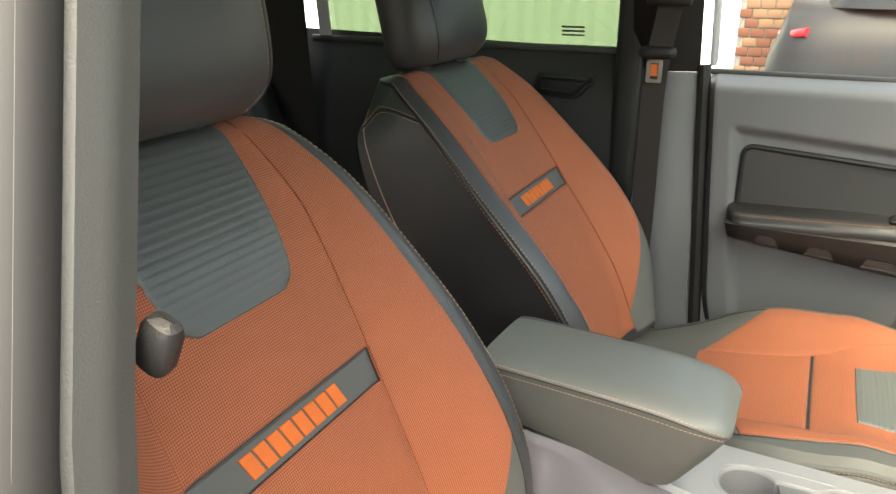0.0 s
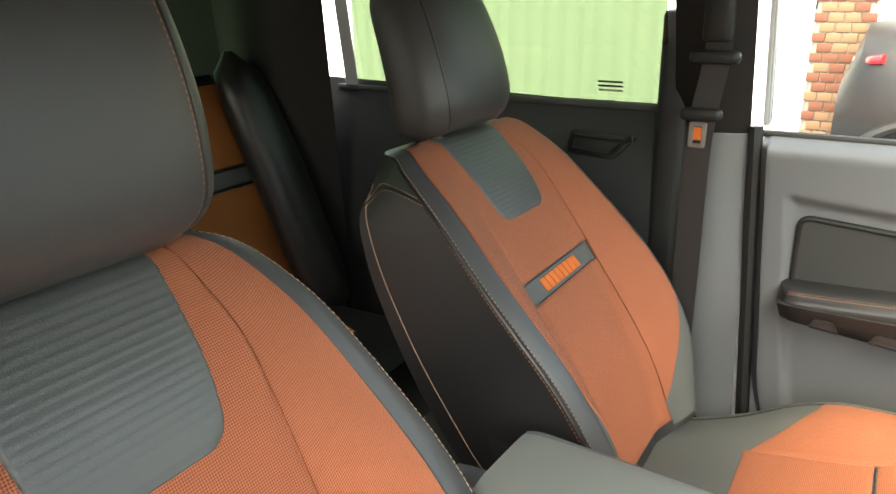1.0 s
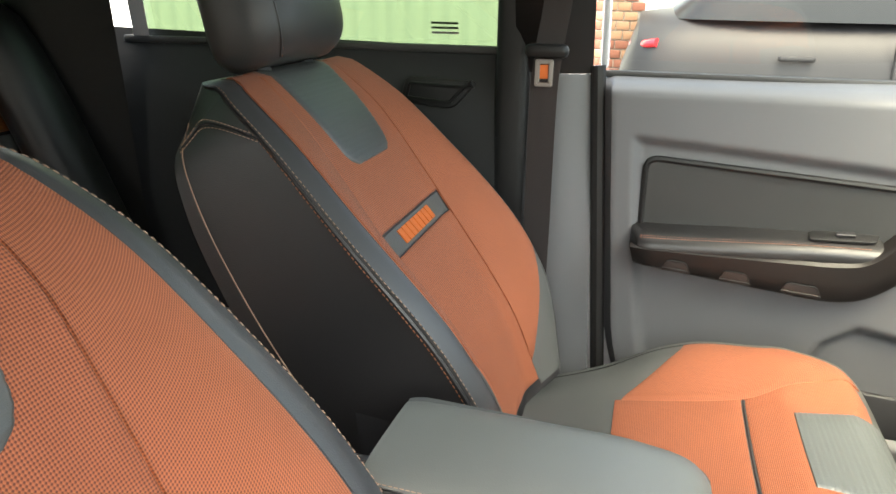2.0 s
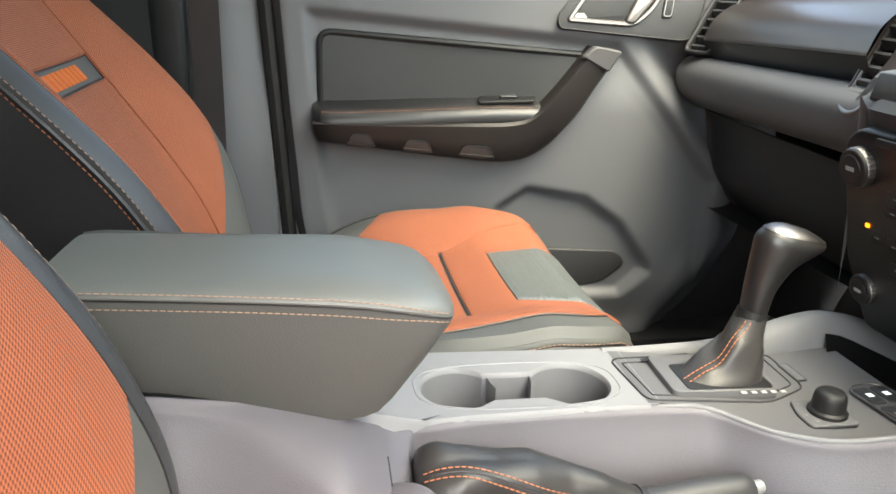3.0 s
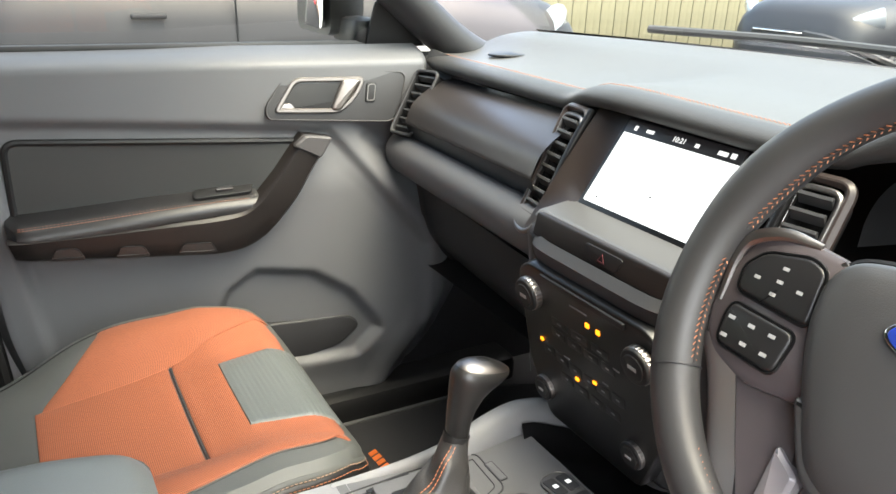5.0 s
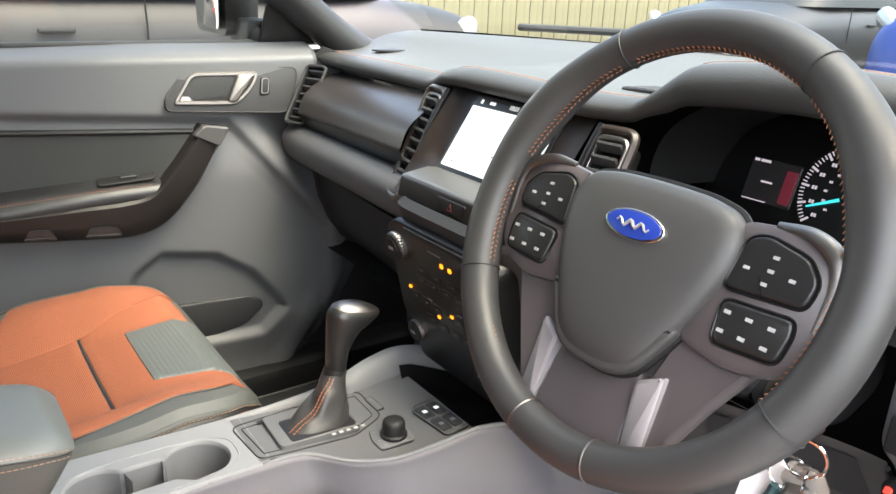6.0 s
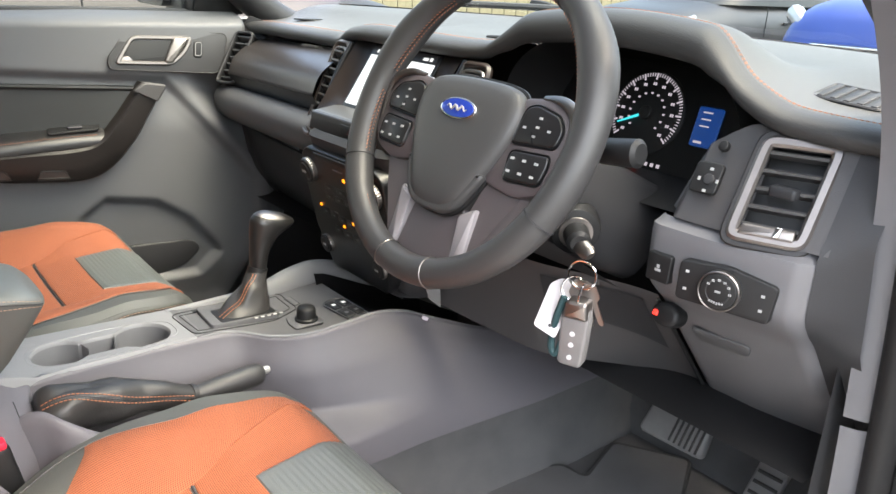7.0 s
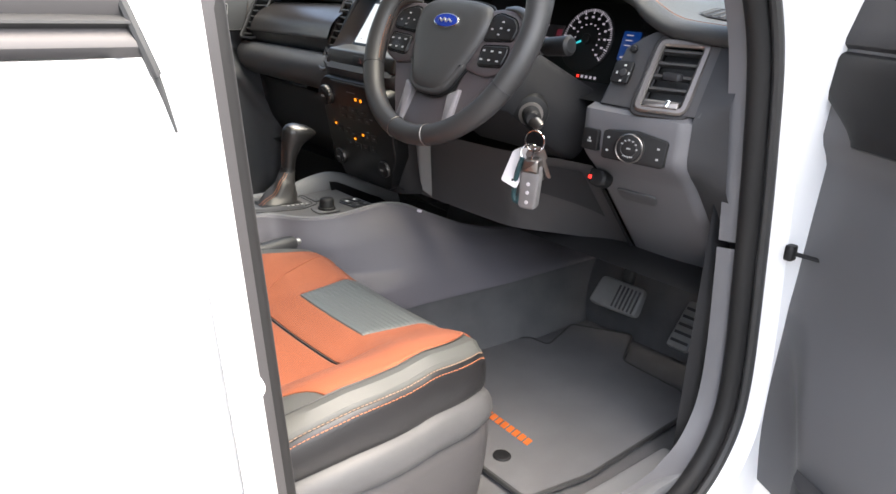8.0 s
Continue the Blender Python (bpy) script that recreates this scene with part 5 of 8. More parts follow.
column = thing("steering_column", (0.5, -0.40, 1.2), "black steering column shroud with stalks and ignition lock", "steering column")
secs = []
for d, k in ((-0.055, 0.8), (-0.06, 1.0), (-0.2, 1.05), (-0.32, 1.1)):
    secs.append([wp(p.x * k, p.y * k - 0.012, d) for p in rounded([(-0.06, 0.045), (0.06, 0.045), (0.075, -0.02), (0.055, -0.075), (-0.055, -0.075), (-0.075, -0.02)], 0.02)])
part("shroud", rings(secs), GREY_DARK, column, "black column shroud")
for sx in (-1, 1):
    a, b = wp(sx * 0.05, 0.008, -0.075), wp(sx * 0.165, 0.022, -0.070)
    st = part("stalk", tube([a, lerp(a, b, 0.6), b], [0.008, 0.009, 0.011], 12), BLACK, column)
    part("stalk_knob", tube([lerp(a, b, 0.72), lerp(a, b, 0.76), lerp(a, b, 1.12), lerp(a, b, 1.15)], [0.010, 0.0135, 0.0145, 0.010], 18), BLACK, st)
    part("stalk_marks", tube([lerp(a, b, 0.62), lerp(a, b, 0.70)], [0.0115, 0.0115], 14), GREY, st)
ko = V(0.440, -0.478, 1.215)
kd = V(-0.62, -0.76, -0.14).normalized()
lock = part("ignition_lock", tube([ko - kd * 0.06, ko - kd * 0.01, ko, ko + kd * 0.003], [0.031, 0.031, 0.028, 0.019], 24), BLACK, column, "round ignition lock")
part("lock_ring", tube([ko - kd * 0.002, ko + kd * 0.004], [0.0215, 0.0195], 24), SATIN, lock)
part("knee_bolster", surf(lambda s, t: wp(lerp(-0.10, 0.10, s), -0.085 - 0.02 * t, -0.08 - 0.16 * t), 6, 6), BLACK, column)

# ---- bunch of keys ----
keys = thing("key_bunch", ko + kd * 0.02, "bunch of car keys and paper tag hanging from the ignition", "keys")
kb = part("ignition_key", tube([ko, ko + kd * 0.006, ko + kd * 0.026, ko + kd * 0.030], [0.0145, 0.015, 0.014, 0.010], 16), BLACK, keys, "black key head in the lock")
bow = ko + kd * 0.026
part("key_bow", tube([bow + V(0.002, 0.004, 0.001), bow + V(0.0, -0.004, -0.003), bow + V(-0.003, -0.017, -0.007), bow + V(-0.004, -0.022, -0.009)], [0.0085, 0.0098, 0.0092, 0.006], 14, flat=0.6), SATIN, kb, "bright metal end of the key")


def ring_at(c, ux, uy, r, t=0.0011):
    return tube([Vector(c) + Vector(ux) * r * math.cos(2 * math.pi * i / 30) + Vector(uy) * r * math.sin(2 * math.pi * i / 30) for i in range(30)], t, 6, closed=True)


k0 = V(0.414, -0.516, 1.198)
part("key_ring", ring_at(k0 + V(0, 0, -0.018), (0.3, -0.95, 0), (0, 0, 1), 0.0165, 0.0014), CHROME, keys)
part("key_ring", ring_at(k0 + V(0.002, 0.012, -0.038), (0.5, -0.8, 0.2), (0.1, 0.2, 0.97), 0.0135, 0.0013), CHROME, keys)
part("key_ring", ring_at(k0 + V(-0.002, -0.006, -0.04), (0.9, 0.3, 0), (0, 0, 1), 0.013, 0.0012), CHROME, keys)
fx, fu = V(0.35, -0.93, 0).normalized(), V(-0.02, -0.06, 1).normalized()
fob = part("key_fob", plate(rounded([(-0.015, -0.078), (0.015, -0.078), (0.0165, -0.02), (0.012, 0.0), (-0.012, 0.0), (-0.0165, -0.02)], 0.008), (k0 + V(-0.004, -0.004, -0.048), fx, fu), 0.010, 0.004, 0.006), FOB, keys, "dark grey plastic key fob")
part("fob_collar", plate(rounded([(-0.015, -0.018), (0.015, -0.018), (0.012, 0.004), (-0.012, 0.004)], 0.004), (k0 + V(-0.004, -0.004, -0.048), fx, fu), 0.012, 0.004, 0.008), SATIN, fob)
for q in (-0.036, -0.050, -0.066):
    part("fob_button", plate([V(c.x, c.y + q) for c in disc(0.0032, 14)], (k0 + V(-0.004, -0.004, -0.048) + fx.cross(fu) * 0.009, fx, fu), 0.0016, 0.0005), CARD, fob)
tx_, ty_ = V(0.5, -0.84, -0.2).normalized(), V(0.52, 0.14, 0.80).normalized()
tagp = rounded([(-0.018, -0.062), (0.010, -0.068), (0.016, -0.010), (0.008, 0.002), (-0.006, 0.0), (-0.016, -0.010)], 0.004)
part("paper_tag", plate(tagp, (V(0.424, -0.486, 1.162), tx_, ty_), 0.0014, 0.0004), CARD, keys, "blank white paper tag")
part("tag_hole", plate(disc(0.0022, 12), (V(0.424, -0.486, 1.162) - ty_ * 0.056 + tx_.cross(ty_) * 0.0008, tx_, ty_), 0.0012, 0.0003), BLACK, keys)
for a_, l_ in ((0.25, 0.050), (-0.35, 0.056), (0.7, 0.046)):
    w_ = V(0.3 * math.sin(a_ * 3), -math.sin(a_) * 0.5, -1).normalized()
    p_, q_ = k0 + V(0.004, -0.012 * a_, -0.030), V(0.4, -0.9, 0).normalized()
    part("house_key", rings([[p_ + w_ * c_.x + q_ * c_.y + w_.cross(q_) * d_ for c_ in rounded([(-0.004, -0.008), (0.012, -0.009), (0.018, -0.0035), (l_, -0.003), (l_ + 0.003, 0.0), (l_, 0.0035), (0.018, 0.0035), (0.012, 0.009), (-0.004, 0.008)], 0.002, 2)] for d_ in (-0.001, 0.001)]), SATIN, keys, "small flat metal key")
loop = spline([k0 + V(-0.012, 0.012, -0.045), k0 + V(-0.016, 0.018, -0.075), k0 + V(-0.016, 0.021, -0.108), k0 + V(-0.014, 0.014, -0.116), k0 + V(-0.012, 0.009, -0.095), k0 + V(-0.010, 0.008, -0.050)], 8)
part("cord", tube(loop, 0.0042, 8), TEAL, keys, "plaited dark teal cord")

# ---- centre console ----
console = thing("centre_console", (0.15, 0.03, FLOOR), "grey plastic centre console with cup holders between the seats", "console")


def conr(x):
    """Driver's side edge of the console top."""
    return curve(((-0.4, -0.078), (-0.13, -0.064), (-0.06, -0.020), (0.06, -0.009), (0.17, -0.010), (0.215, -0.012), (0.27, -0.056), (0.315, -0.080), (0.3685, -0.090), (0.427, -0.095), (0.7, -0.115)), x)


def conl(x):
    return curve(((-0.4, 0.13), (0.15, 0.107), (0.30, 0.112), (0.40, 0.128), (0.47, 0.132), (0.7, 0.115)), x)


def conz(x):
    return curve(((-0.43, 1.056), (-0.25, 1.036), (-0.125, 1.006), (-0.10, 0.988), (-0.075, 0.970), (0.0, 0.968), (0.2, 0.9655), (0.225, 0.9625), (0.27, 0.9595), (0.315, 0.962), (0.3685, 0.969), (0.427, 0.975), (0.47, 0.969), (0.54, 0.940), (0.66, 0.893), (0.85, 0.85), (1.02, 0.785)), x)


# top deck round the two cup holders and the waist that joins them
CUPS = ((-0.008, 0.037, 0.0365), (0.102, 0.037, 0.0385))
MIDDLE = V(0.046, 0.037)
slot = []
for (cx, cy, r), side_ in zip(CUPS, (-1, 1)):
    half = math.asin(0.0235 / r)
    for i in range(33):
        a = half + (2 * math.pi - 2 * half) * i / 32
        slot.append(V(cx - side_ * r * math.cos(a), cy - side_ * r * math.sin(a)))


def deck_edge(p):
    d = p - MIDDLE
    for k in range(1, 400):
        q = MIDDLE + d * (k * 0.015 + 1)
        if q.x < -0.12 or q.x > 0.178 or q.y < conr(q.x) or q.y > conl(q.x):
            return MIDDLE + d * ((k - 0.5) * 0.015 + 1)
    return p


outer = [deck_edge(p) for p in slot]
bm = rings([[V(p.x, p.y, conz(p.x) - 0.006) for p in slot], [V(p.x, p.y, conz(p.x) - 0.002) for p in inset(slot, -0.0006)], [V(p.x, p.y, conz(p.x)) for p in inset(slot, -0.0022)], [V(lerp(p, q, 0.5).x, lerp(p, q, 0.5).y, conz(lerp(p, q, 0.5).x)) for p, q in zip(slot, outer)], [V(q.x, q.y, conz(q.x)) for q in outer], [V(q.x, q.y - (0.003 if q.y < 0 else 0), conz(q.x) - 0.004) for q in outer], [V(q.x, q.y - (0.003 if q.y < 0 else 0), conz(q.x) - 0.05) for q in outer]], cap=False)
# deck in a paler copy of the console plastic: light put into the colour
part("deck", bm, GREY_PALE, console, "console deck, pale grey for the light on it")
lip_ = []
for i in range(72):
    a = 2 * math.pi * i / 72
    ca, sa = math.cos(a), math.sin(a)
    lip_.append(V(0.050 + 0.101 * math.copysign(abs(ca) ** 0.8, ca), 0.0385 + 0.0435 * math.copysign(abs(sa) ** 0.6, sa)))
part("slot_rim", tube([V(p.x, max(p.y, conr(p.x) + 0.003), conz(p.x) - 0.0002) for p in lip_], 0.0011, 6, closed=True), GREY_PALE, console)
secs = []
for dz_, k in ((-0.005, 0.0), (-0.012, 0.0006), (-0.05, 0.002), (-0.078, 0.003), (-0.086, 0.006), (-0.089, 0.012)):
    secs.append([V(p.x, p.y, conz(p.x) + dz_) for p in inset(slot, k)])
bm = rings(secs, cap=False)
low_ = [bm.verts.new(V(p.x, p.y, conz(p.x) - 0.0885)) for p in inset(slot, 0.011)]
bm.faces.new(low_)
part("cup_holder", bm, GREY, console, "double grey cup holder with a waist")


# box between the cups
for x0, sg in ((0.0245, 1), (0.0675, -1)):
    part("cup_rib", surf(lambda s, t: V(x0 + sg * 0.004 * (1 - s) ** 2, lerp(0.0375, 0.0615, s), lerp(conz(x0) - 0.003, conz(x0) - 0.088, t)), 6, 4), GREY_PALE, console)


# flanks of the console: the deck's plastic, with their shade put into darker colours
def flank_r(s, t):
    x = lerp(-0.42, 1.02, s)
    zt, y0 = conz(x), conr(x)
    # the handbrake's scoop opens at x -0.07, behind a broad shoulder
    k = smooth(x, -0.078, -0.060) * (1 - smooth(x, 0.25, 0.50))
    bulge = 0.060 * smooth(x, -0.24, -0.085) * (1 - smooth(x, -0.072, -0.060)) * (1 - (1 - min(1.0, t / 0.16)) ** 3.2)
    z = lerp(zt, 0.776, t)
    y = y0 - 0.005 * smooth(t, 0, 0.04) - 0.014 * smooth(t, 0.0, 0.35) - 0.061 * (1 - k) * (0.12 * smooth(t, 0.0, 0.2) + 0.88 * smooth(t, 0.05, 1.0)) * (1 - bulge / 0.075) - bulge - 0.078 * k * smooth(t, 0.62, 0.78) - 0.02 * t
    return V(x, y, z)


FLANK_U = [0.25 * i / 40 for i in range(40)] + [0.25 + 0.07 * i / 40 for i in range(40)] + [0.32 + 0.68 * i / 90 for i in range(91)]
FLANK_V = [0.2 * (i / 24) ** 1.6 for i in range(24)] + [0.2 + 0.8 * i / 40 for i in range(41)]
part("driver_flank", surf(flank_r, 0, 0, us=FLANK_U, vs=FLANK_V), FLANK_SHADED, console, "grey console flank with handbrake scoop")
pocket = spline([V(-0.100, -0.078, 0.950), V(-0.076, -0.094, 0.965), V(-0.059, -0.106, 0.967), V(-0.041, -0.125, 0.957), V(-0.012, -0.135, 0.937), V(0.05, -0.142, 0.90), V(0.13, -0.145, 0.855), V(0.20, -0.146, 0.815)], 8)
POCKET_SECTION = ((0.004, -0.07), (0.002, -0.010), (0.0, -0.003), (-0.003, 0.0), (-0.007, -0.0005), (-0.011, -0.004), (-0.014, -0.012), (-0.016, -0.04), (-0.018, -0.14))


def pocket_wall(s, t):
    c = pocket[int(round(s * (len(pocket) - 1)))]
    out, down = POCKET_SECTION[int(round(t * (len(POCKET_SECTION) - 1)))]
    rear = 1 - smooth(c.x, -0.07, -0.02)
    return V(c.x + out * rear * 0.6, c.y + out, max(0.77, c.z + down))


part("pocket_wall", surf(pocket_wall, len(pocket) - 1, len(POCKET_SECTION) - 1), FLANK_SHADED, console, "rounded outer wall of the handbrake pocket")
for x0, x1, t0, t1 in ((-0.0870, -0.0855, 0.03, 0.10), (-0.0735, -0.0735, 0.07, 0.20)):
    part("moulding_seam", tube([flank_r((lerp(x0, x1, i / 5) + 0.42) / 1.44, lerp(t0, t1, i / 5)) - V(0, 0.0003, 0) for i in range(6)], 0.0009, 6), GREY_DARK, console)
part("tunnel_carpet", surf(lambda s, t: V(lerp(-0.42, 1.05, s), flank_r(min(1, s), 1).y + 0.006 - 0.03 * t * t, lerp(0.778, FLOOR - 0.01, t)), 60, 10), CARPET, console, "dark carpet on the tunnel side")
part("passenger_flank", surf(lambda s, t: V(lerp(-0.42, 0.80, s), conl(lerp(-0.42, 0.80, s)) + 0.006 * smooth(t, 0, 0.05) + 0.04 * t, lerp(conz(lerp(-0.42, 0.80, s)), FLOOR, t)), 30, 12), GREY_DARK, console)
def rail_top(x):
    return curve(((0.15, 0.9685), (0.26, 0.969), (0.33, 0.974), (0.38, 0.984), (0.43, 0.990), (0.47, 0.984), (0.53, 0.962), (0.62, 0.925)), x)


RAIL_SECTION = ((0.012, -0.06), (0.011, -0.008), (0.008, -0.002), (0.002, 0.0), (-0.006, -0.001), (-0.012, -0.004), (-0.017, -0.010), (-0.022, -0.020), (-0.024, -0.034), (-0.026, -0.07))
part("side_rail", surf(lambda s, t: V(lerp(0.16, 0.62, s), conl(lerp(0.16, 0.62, s)) - 0.004 + RAIL_SECTION[int(round(t * 9))][0] * (0.45 + 0.55 * smooth(s, 0.1, 0.5)), rail_top(lerp(0.16, 0.62, s)) + RAIL_SECTION[int(round(t * 9))][1]), 46, 9), GREY, console, "raised grey side wall beside the gear panel")
# gear panel


def gearz(x):
    return curve(((0.17, 0.9665), (0.29, 0.9575), (0.36, 0.9545), (0.455, 0.957)), x)


bm = surf(lambda s, t: V(lerp(0.165, 0.437, s), lerp(conr(lerp(0.165, 0.437, s)) + 0.002, conl(lerp(0.165, 0.437, s)) - 0.004, t), gearz(lerp(0.165, 0.437, s))), 30, 12)
part("gear_panel", bm, PANEL_GREY, console, "dark grey gear selector panel")
part("side_lip", tube([V(x, conr(x) + 0.0005, conz(x) - 0.0032) for x in [0.14 + 0.40 * i / 60 for i in range(61)]], [0.0008 + 0.0024 * smooth(i / 60, 0, 0.15) for i in range(61)], 10), GREY, console, "rounded edge of the console")
GU, GV = V(1, 0, -0.03).normalized(), V(0, 1, 0)
# two shallow seams round the selector plate, the plate itself and the dark mouth of the gaiter
seam_ = rounded([(0.166, -0.004), (0.295, -0.006), (0.350, 0.022), (0.353, 0.096), (0.26, 0.094), (0.160, 0.080)], 0.012)
for d_, w_ in ((0.0, 0.0011), (0.010, 0.0008)):
    part("plate_seam", tube([V(q.x, q.y, gearz(q.x) + 0.0003) for q in inset(seam_, d_)], w_, 6, closed=True), GREY_DARK, console)
part("gear_frame", plate(rounded([(-0.056, -0.033), (0.056, -0.035), (0.060, 0.046), (-0.052, 0.042)], 0.008), (V(0.252, 0.036, 0.9655), GU, GV), 0.0032, 0.0012, 0.006), PANEL_GREY, console, "satin grey selector plate")
part("gaiter_mouth", plate(rounded([(-0.045, -0.026), (0.046, -0.027), (0.046, 0.027), (-0.043, 0.026)], 0.006), (V(0.257, 0.031, 0.9688), GU, GV), 0.0006, 0.0002), BLACK, console, "black mouth of the gaiter")
part("far_groove", plate(rounded([(-0.030, -0.0035), (0.030, -0.0025), (0.030, 0.0035), (-0.030, 0.0028)], 0.002), (V(0.222, 0.0785, 0.9668), V(1, 0.18, -0.03).normalized(), V(-0.18, 1, 0).normalized()), 0.0006, 0.0002), BLACK, console)
part("gear_letters", bars([(-0.010 + 0.0105 * i, -0.0405, 0.0052, 0.0042) for i in range(5)], (V(0.272, 0.034, 0.9688), GU, GV), h=0.0006), WHITE_MARK, console, "white gear position marks")
part("lock_slot", hoop(rect(0.013, 0.038, 0.003), 0.0014, (V(0.356, 0.053, gearz(0.356)), V(1, 0, 0.02).normalized(), GV), 0.0012, 0.0004), GREY_DARK, console)
part("lock_cover", plate(rect(0.010, 0.035, 0.002), (V(0.356, 0.053, gearz(0.356)), V(1, 0, 0.02).normalized(), GV), 0.0016, 0.0006), PANEL_GREY, console)
DX, DY = 0.332, -0.031
mk = part("drive_mode_plate", plate(rounded([(-0.026, -0.023), (0.024, -0.024), (0.028, 0.0), (0.018, 0.024), (-0.018, 0.025), (-0.026, 0.002)], 0.006), (V(DX, DY, 0.9555), V(1, 0, 0), V(0, 1, 0)), 0.0042, 0.0015), PANEL_GREY, console)
part("plate_edge", hoop(rounded([(-0.026, -0.023), (0.024, -0.024), (0.028, 0.0), (0.018, 0.024), (-0.018, 0.025), (-0.026, 0.002)], 0.006), 0.0012, (V(DX, DY, 0.9552), V(1, 0, 0), V(0, 1, 0)), 0.0030, 0.0004), GREY_DARK, mk)
part("drive_mode_knob", rings([[V(DX + 0.004 + r * math.cos(2 * math.pi * i / 28), DY - 0.002 + r * math.sin(2 * math.pi * i / 28), z) for i in range(28)] for r, z in ((0.0182, 0.959), (0.0182, 0.963), (0.0155, 0.965), (0.0150, 0.976), (0.0140, 0.980), (0.0112, 0.9825), (0.004, 0.9832))]), BLACK, mk, "round black drive mode knob")
part("plate_marks", bars([(-0.021, -0.006, 0.003, 0.0024), (-0.018, 0.013, 0.003, 0.0024), (-0.018, -0.018, 0.003, 0.0024)], (V(DX, DY, 0.9598), V(1, 0, 0), V(0, 1, 0))), DIM_MARK, mk)
bt_ = (V(0.412, -0.027, gearz(0.412) + 0.0015), V(1, 0, 0.06).normalized(), V(-0.08, 1, 0).normalized())
bpl = part("button_plate", plate(rounded([(-0.020, -0.042), (0.018, -0.042), (0.022, 0.030), (0.010, 0.042), (-0.014, 0.040), (-0.022, 0.030)], 0.007), bt_, 0.0022, 0.001), ROLL, console)
part("plate_edge", hoop(rounded([(-0.020, -0.042), (0.018, -0.042), (0.022, 0.030), (0.010, 0.042), (-0.014, 0.040), (-0.022, 0.030)], 0.007), 0.001, bt_, 0.0030, 0.0004), SATIN_DARK, bpl)
for i in range(2):
    for j in range(2):
        bo_ = bt_[0] + bt_[1] * (-0.010 + i * 0.0185) + bt_[2] * (-0.018 + j * 0.036)
        bb = part("console_button", plate(rect(0.0155, 0.030, 0.003), (bo_, bt_[1], bt_[2]), 0.0038, 0.001), GREY_DARK, bpl)
        part("symbol", bars([(-0.003, -0.003, 0.006, 0.006)], (bo_ + V(0, 0, 0.0039), bt_[1], bt_[2])), STATUS if j == 1 else DIM_MARK, bb)
# stowage tray before the stack
part("tray", surf(lambda s, t: V(lerp(0.425, 0.66, s), lerp(-0.095, 0.10, t), conz(lerp(0.425, 0.66, s)) - 0.040 - 0.012 * smooth(s, 0, 0.3) + 0.04 * (2 * t - 1) ** 8), 12, 16), BLACK_GLOSS, console, "black stowage tray")
for k in (0.0, 0.035):
    part("socket_mark", bars([(k, 0, 0.012, 0.006)], (V(0.50, -0.075, 0.945), V(0.3, -0.95, 0), V(0.5, 0.15, 0.85))), DIAL_LIT, console)

# armrest box: padded lid over a leather-sided bin
arm = thing("armrest_box", (-0.22, 0.035, 0.97), "padded dark grey leather armrest box with orange double stitching", "armrest")


def arm_stitch(x):
    return curve(((-0.43, 1.126), (-0.267, 1.1175), (-0.132, 1.108), (-0.068, 1.099), (-0.034, 1.088)), x)


def arm_top(x):
    return curve(((-0.43, 1.135), (-0.292, 1.126), (-0.129, 1.124), (-0.080, 1.117), (-0.052, 1.110), (-0.034, 1.094)), x)


def arm_low(x):
    return curve(((-0.43, 1.058), (-0.251, 1.038), (-0.118, 1.006), (-0.098, 1.008), (-0.062, 1.046), (-0.034, 1.080)), x)


def arm_half(x):
    """Half width: full along the sides, closing in a rounded corner at the front."""
    k = min(1.0, max(0.0, (x + 0.082) / 0.048))
    back = max(0.0, (-0.312 - x) / 0.023)
    return 0.092 * (1 - 0.12 * back * back) * (0.70 + 0.30 * math.sqrt(max(0.0, 1 - k ** 2.4)))


AYC = 0.014
ARM_U = [-1, -0.985, -0.95, -0.88, -0.76, -0.6, -0.4, -0.2, 0, 0.2, 0.4, 0.6, 0.76, 0.88, 0.95, 0.985, 1]
xs = [-0.335, -0.331, -0.325] + [-0.318 + 0.238 * i / 22 for i in range(23)] + [-0.072, -0.064, -0.056, -0.049, -0.043, -0.038, -0.034]
secs = []
for x in xs:
    z0, z1, h = arm_stitch(x), arm_top(x), arm_half(x)
    secs.append([V(x, AYC + u * h * (0.76 if u > 0 else 1.0), z0 + (z1 - z0) * (1 - abs(u) ** 5) ** 0.62 - 0.004 * (u + 1)) for u in ARM_U] + [V(x, AYC + h * 0.745, z0 - 0.020), V(x, AYC - h * 0.98, z0 - 0.006)])
# lid and bin are one leather; light and shade go into its two tones
part("lid", rings(secs), ARM_LEATHER_LIT, arm, "grey padded leather lid")
secs = []
for x in xs:
    z0, z1, h = arm_stitch(x) - 0.003, arm_low(x), arm_half(x) * 0.992
    ring = []
    for sy in (1, -1):
        side_ = [V(x - 0.004 * t, AYC + sy * h * (0.75 if sy > 0 else 1.0) * (1 + 0.012 * math.sin(math.pi * t) - 0.10 * t ** 3), lerp(z0, z1, t)) for t in (0, 0.15, 0.35, 0.6, 0.8, 0.94, 1)]
        ring += side_ if sy > 0 else side_[::-1]
    secs.append(ring)
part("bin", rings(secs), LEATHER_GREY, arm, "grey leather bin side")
for dz in (0.004, -0.008):
    ln = [V(x + 0.0008, AYC - arm_half(x) * 1.004 - 0.0008, arm_stitch(x) + dz * (1 - 0.4 * smooth(x, -0.10, -0.042))) for x in [-0.315 + 0.273 * i / 60 for i in range(61)]]
    part("stitching", stitches(ln, 0.0052, 0.0044, 0.0005), THREAD_PALE, arm, "orange stitching along the lid")
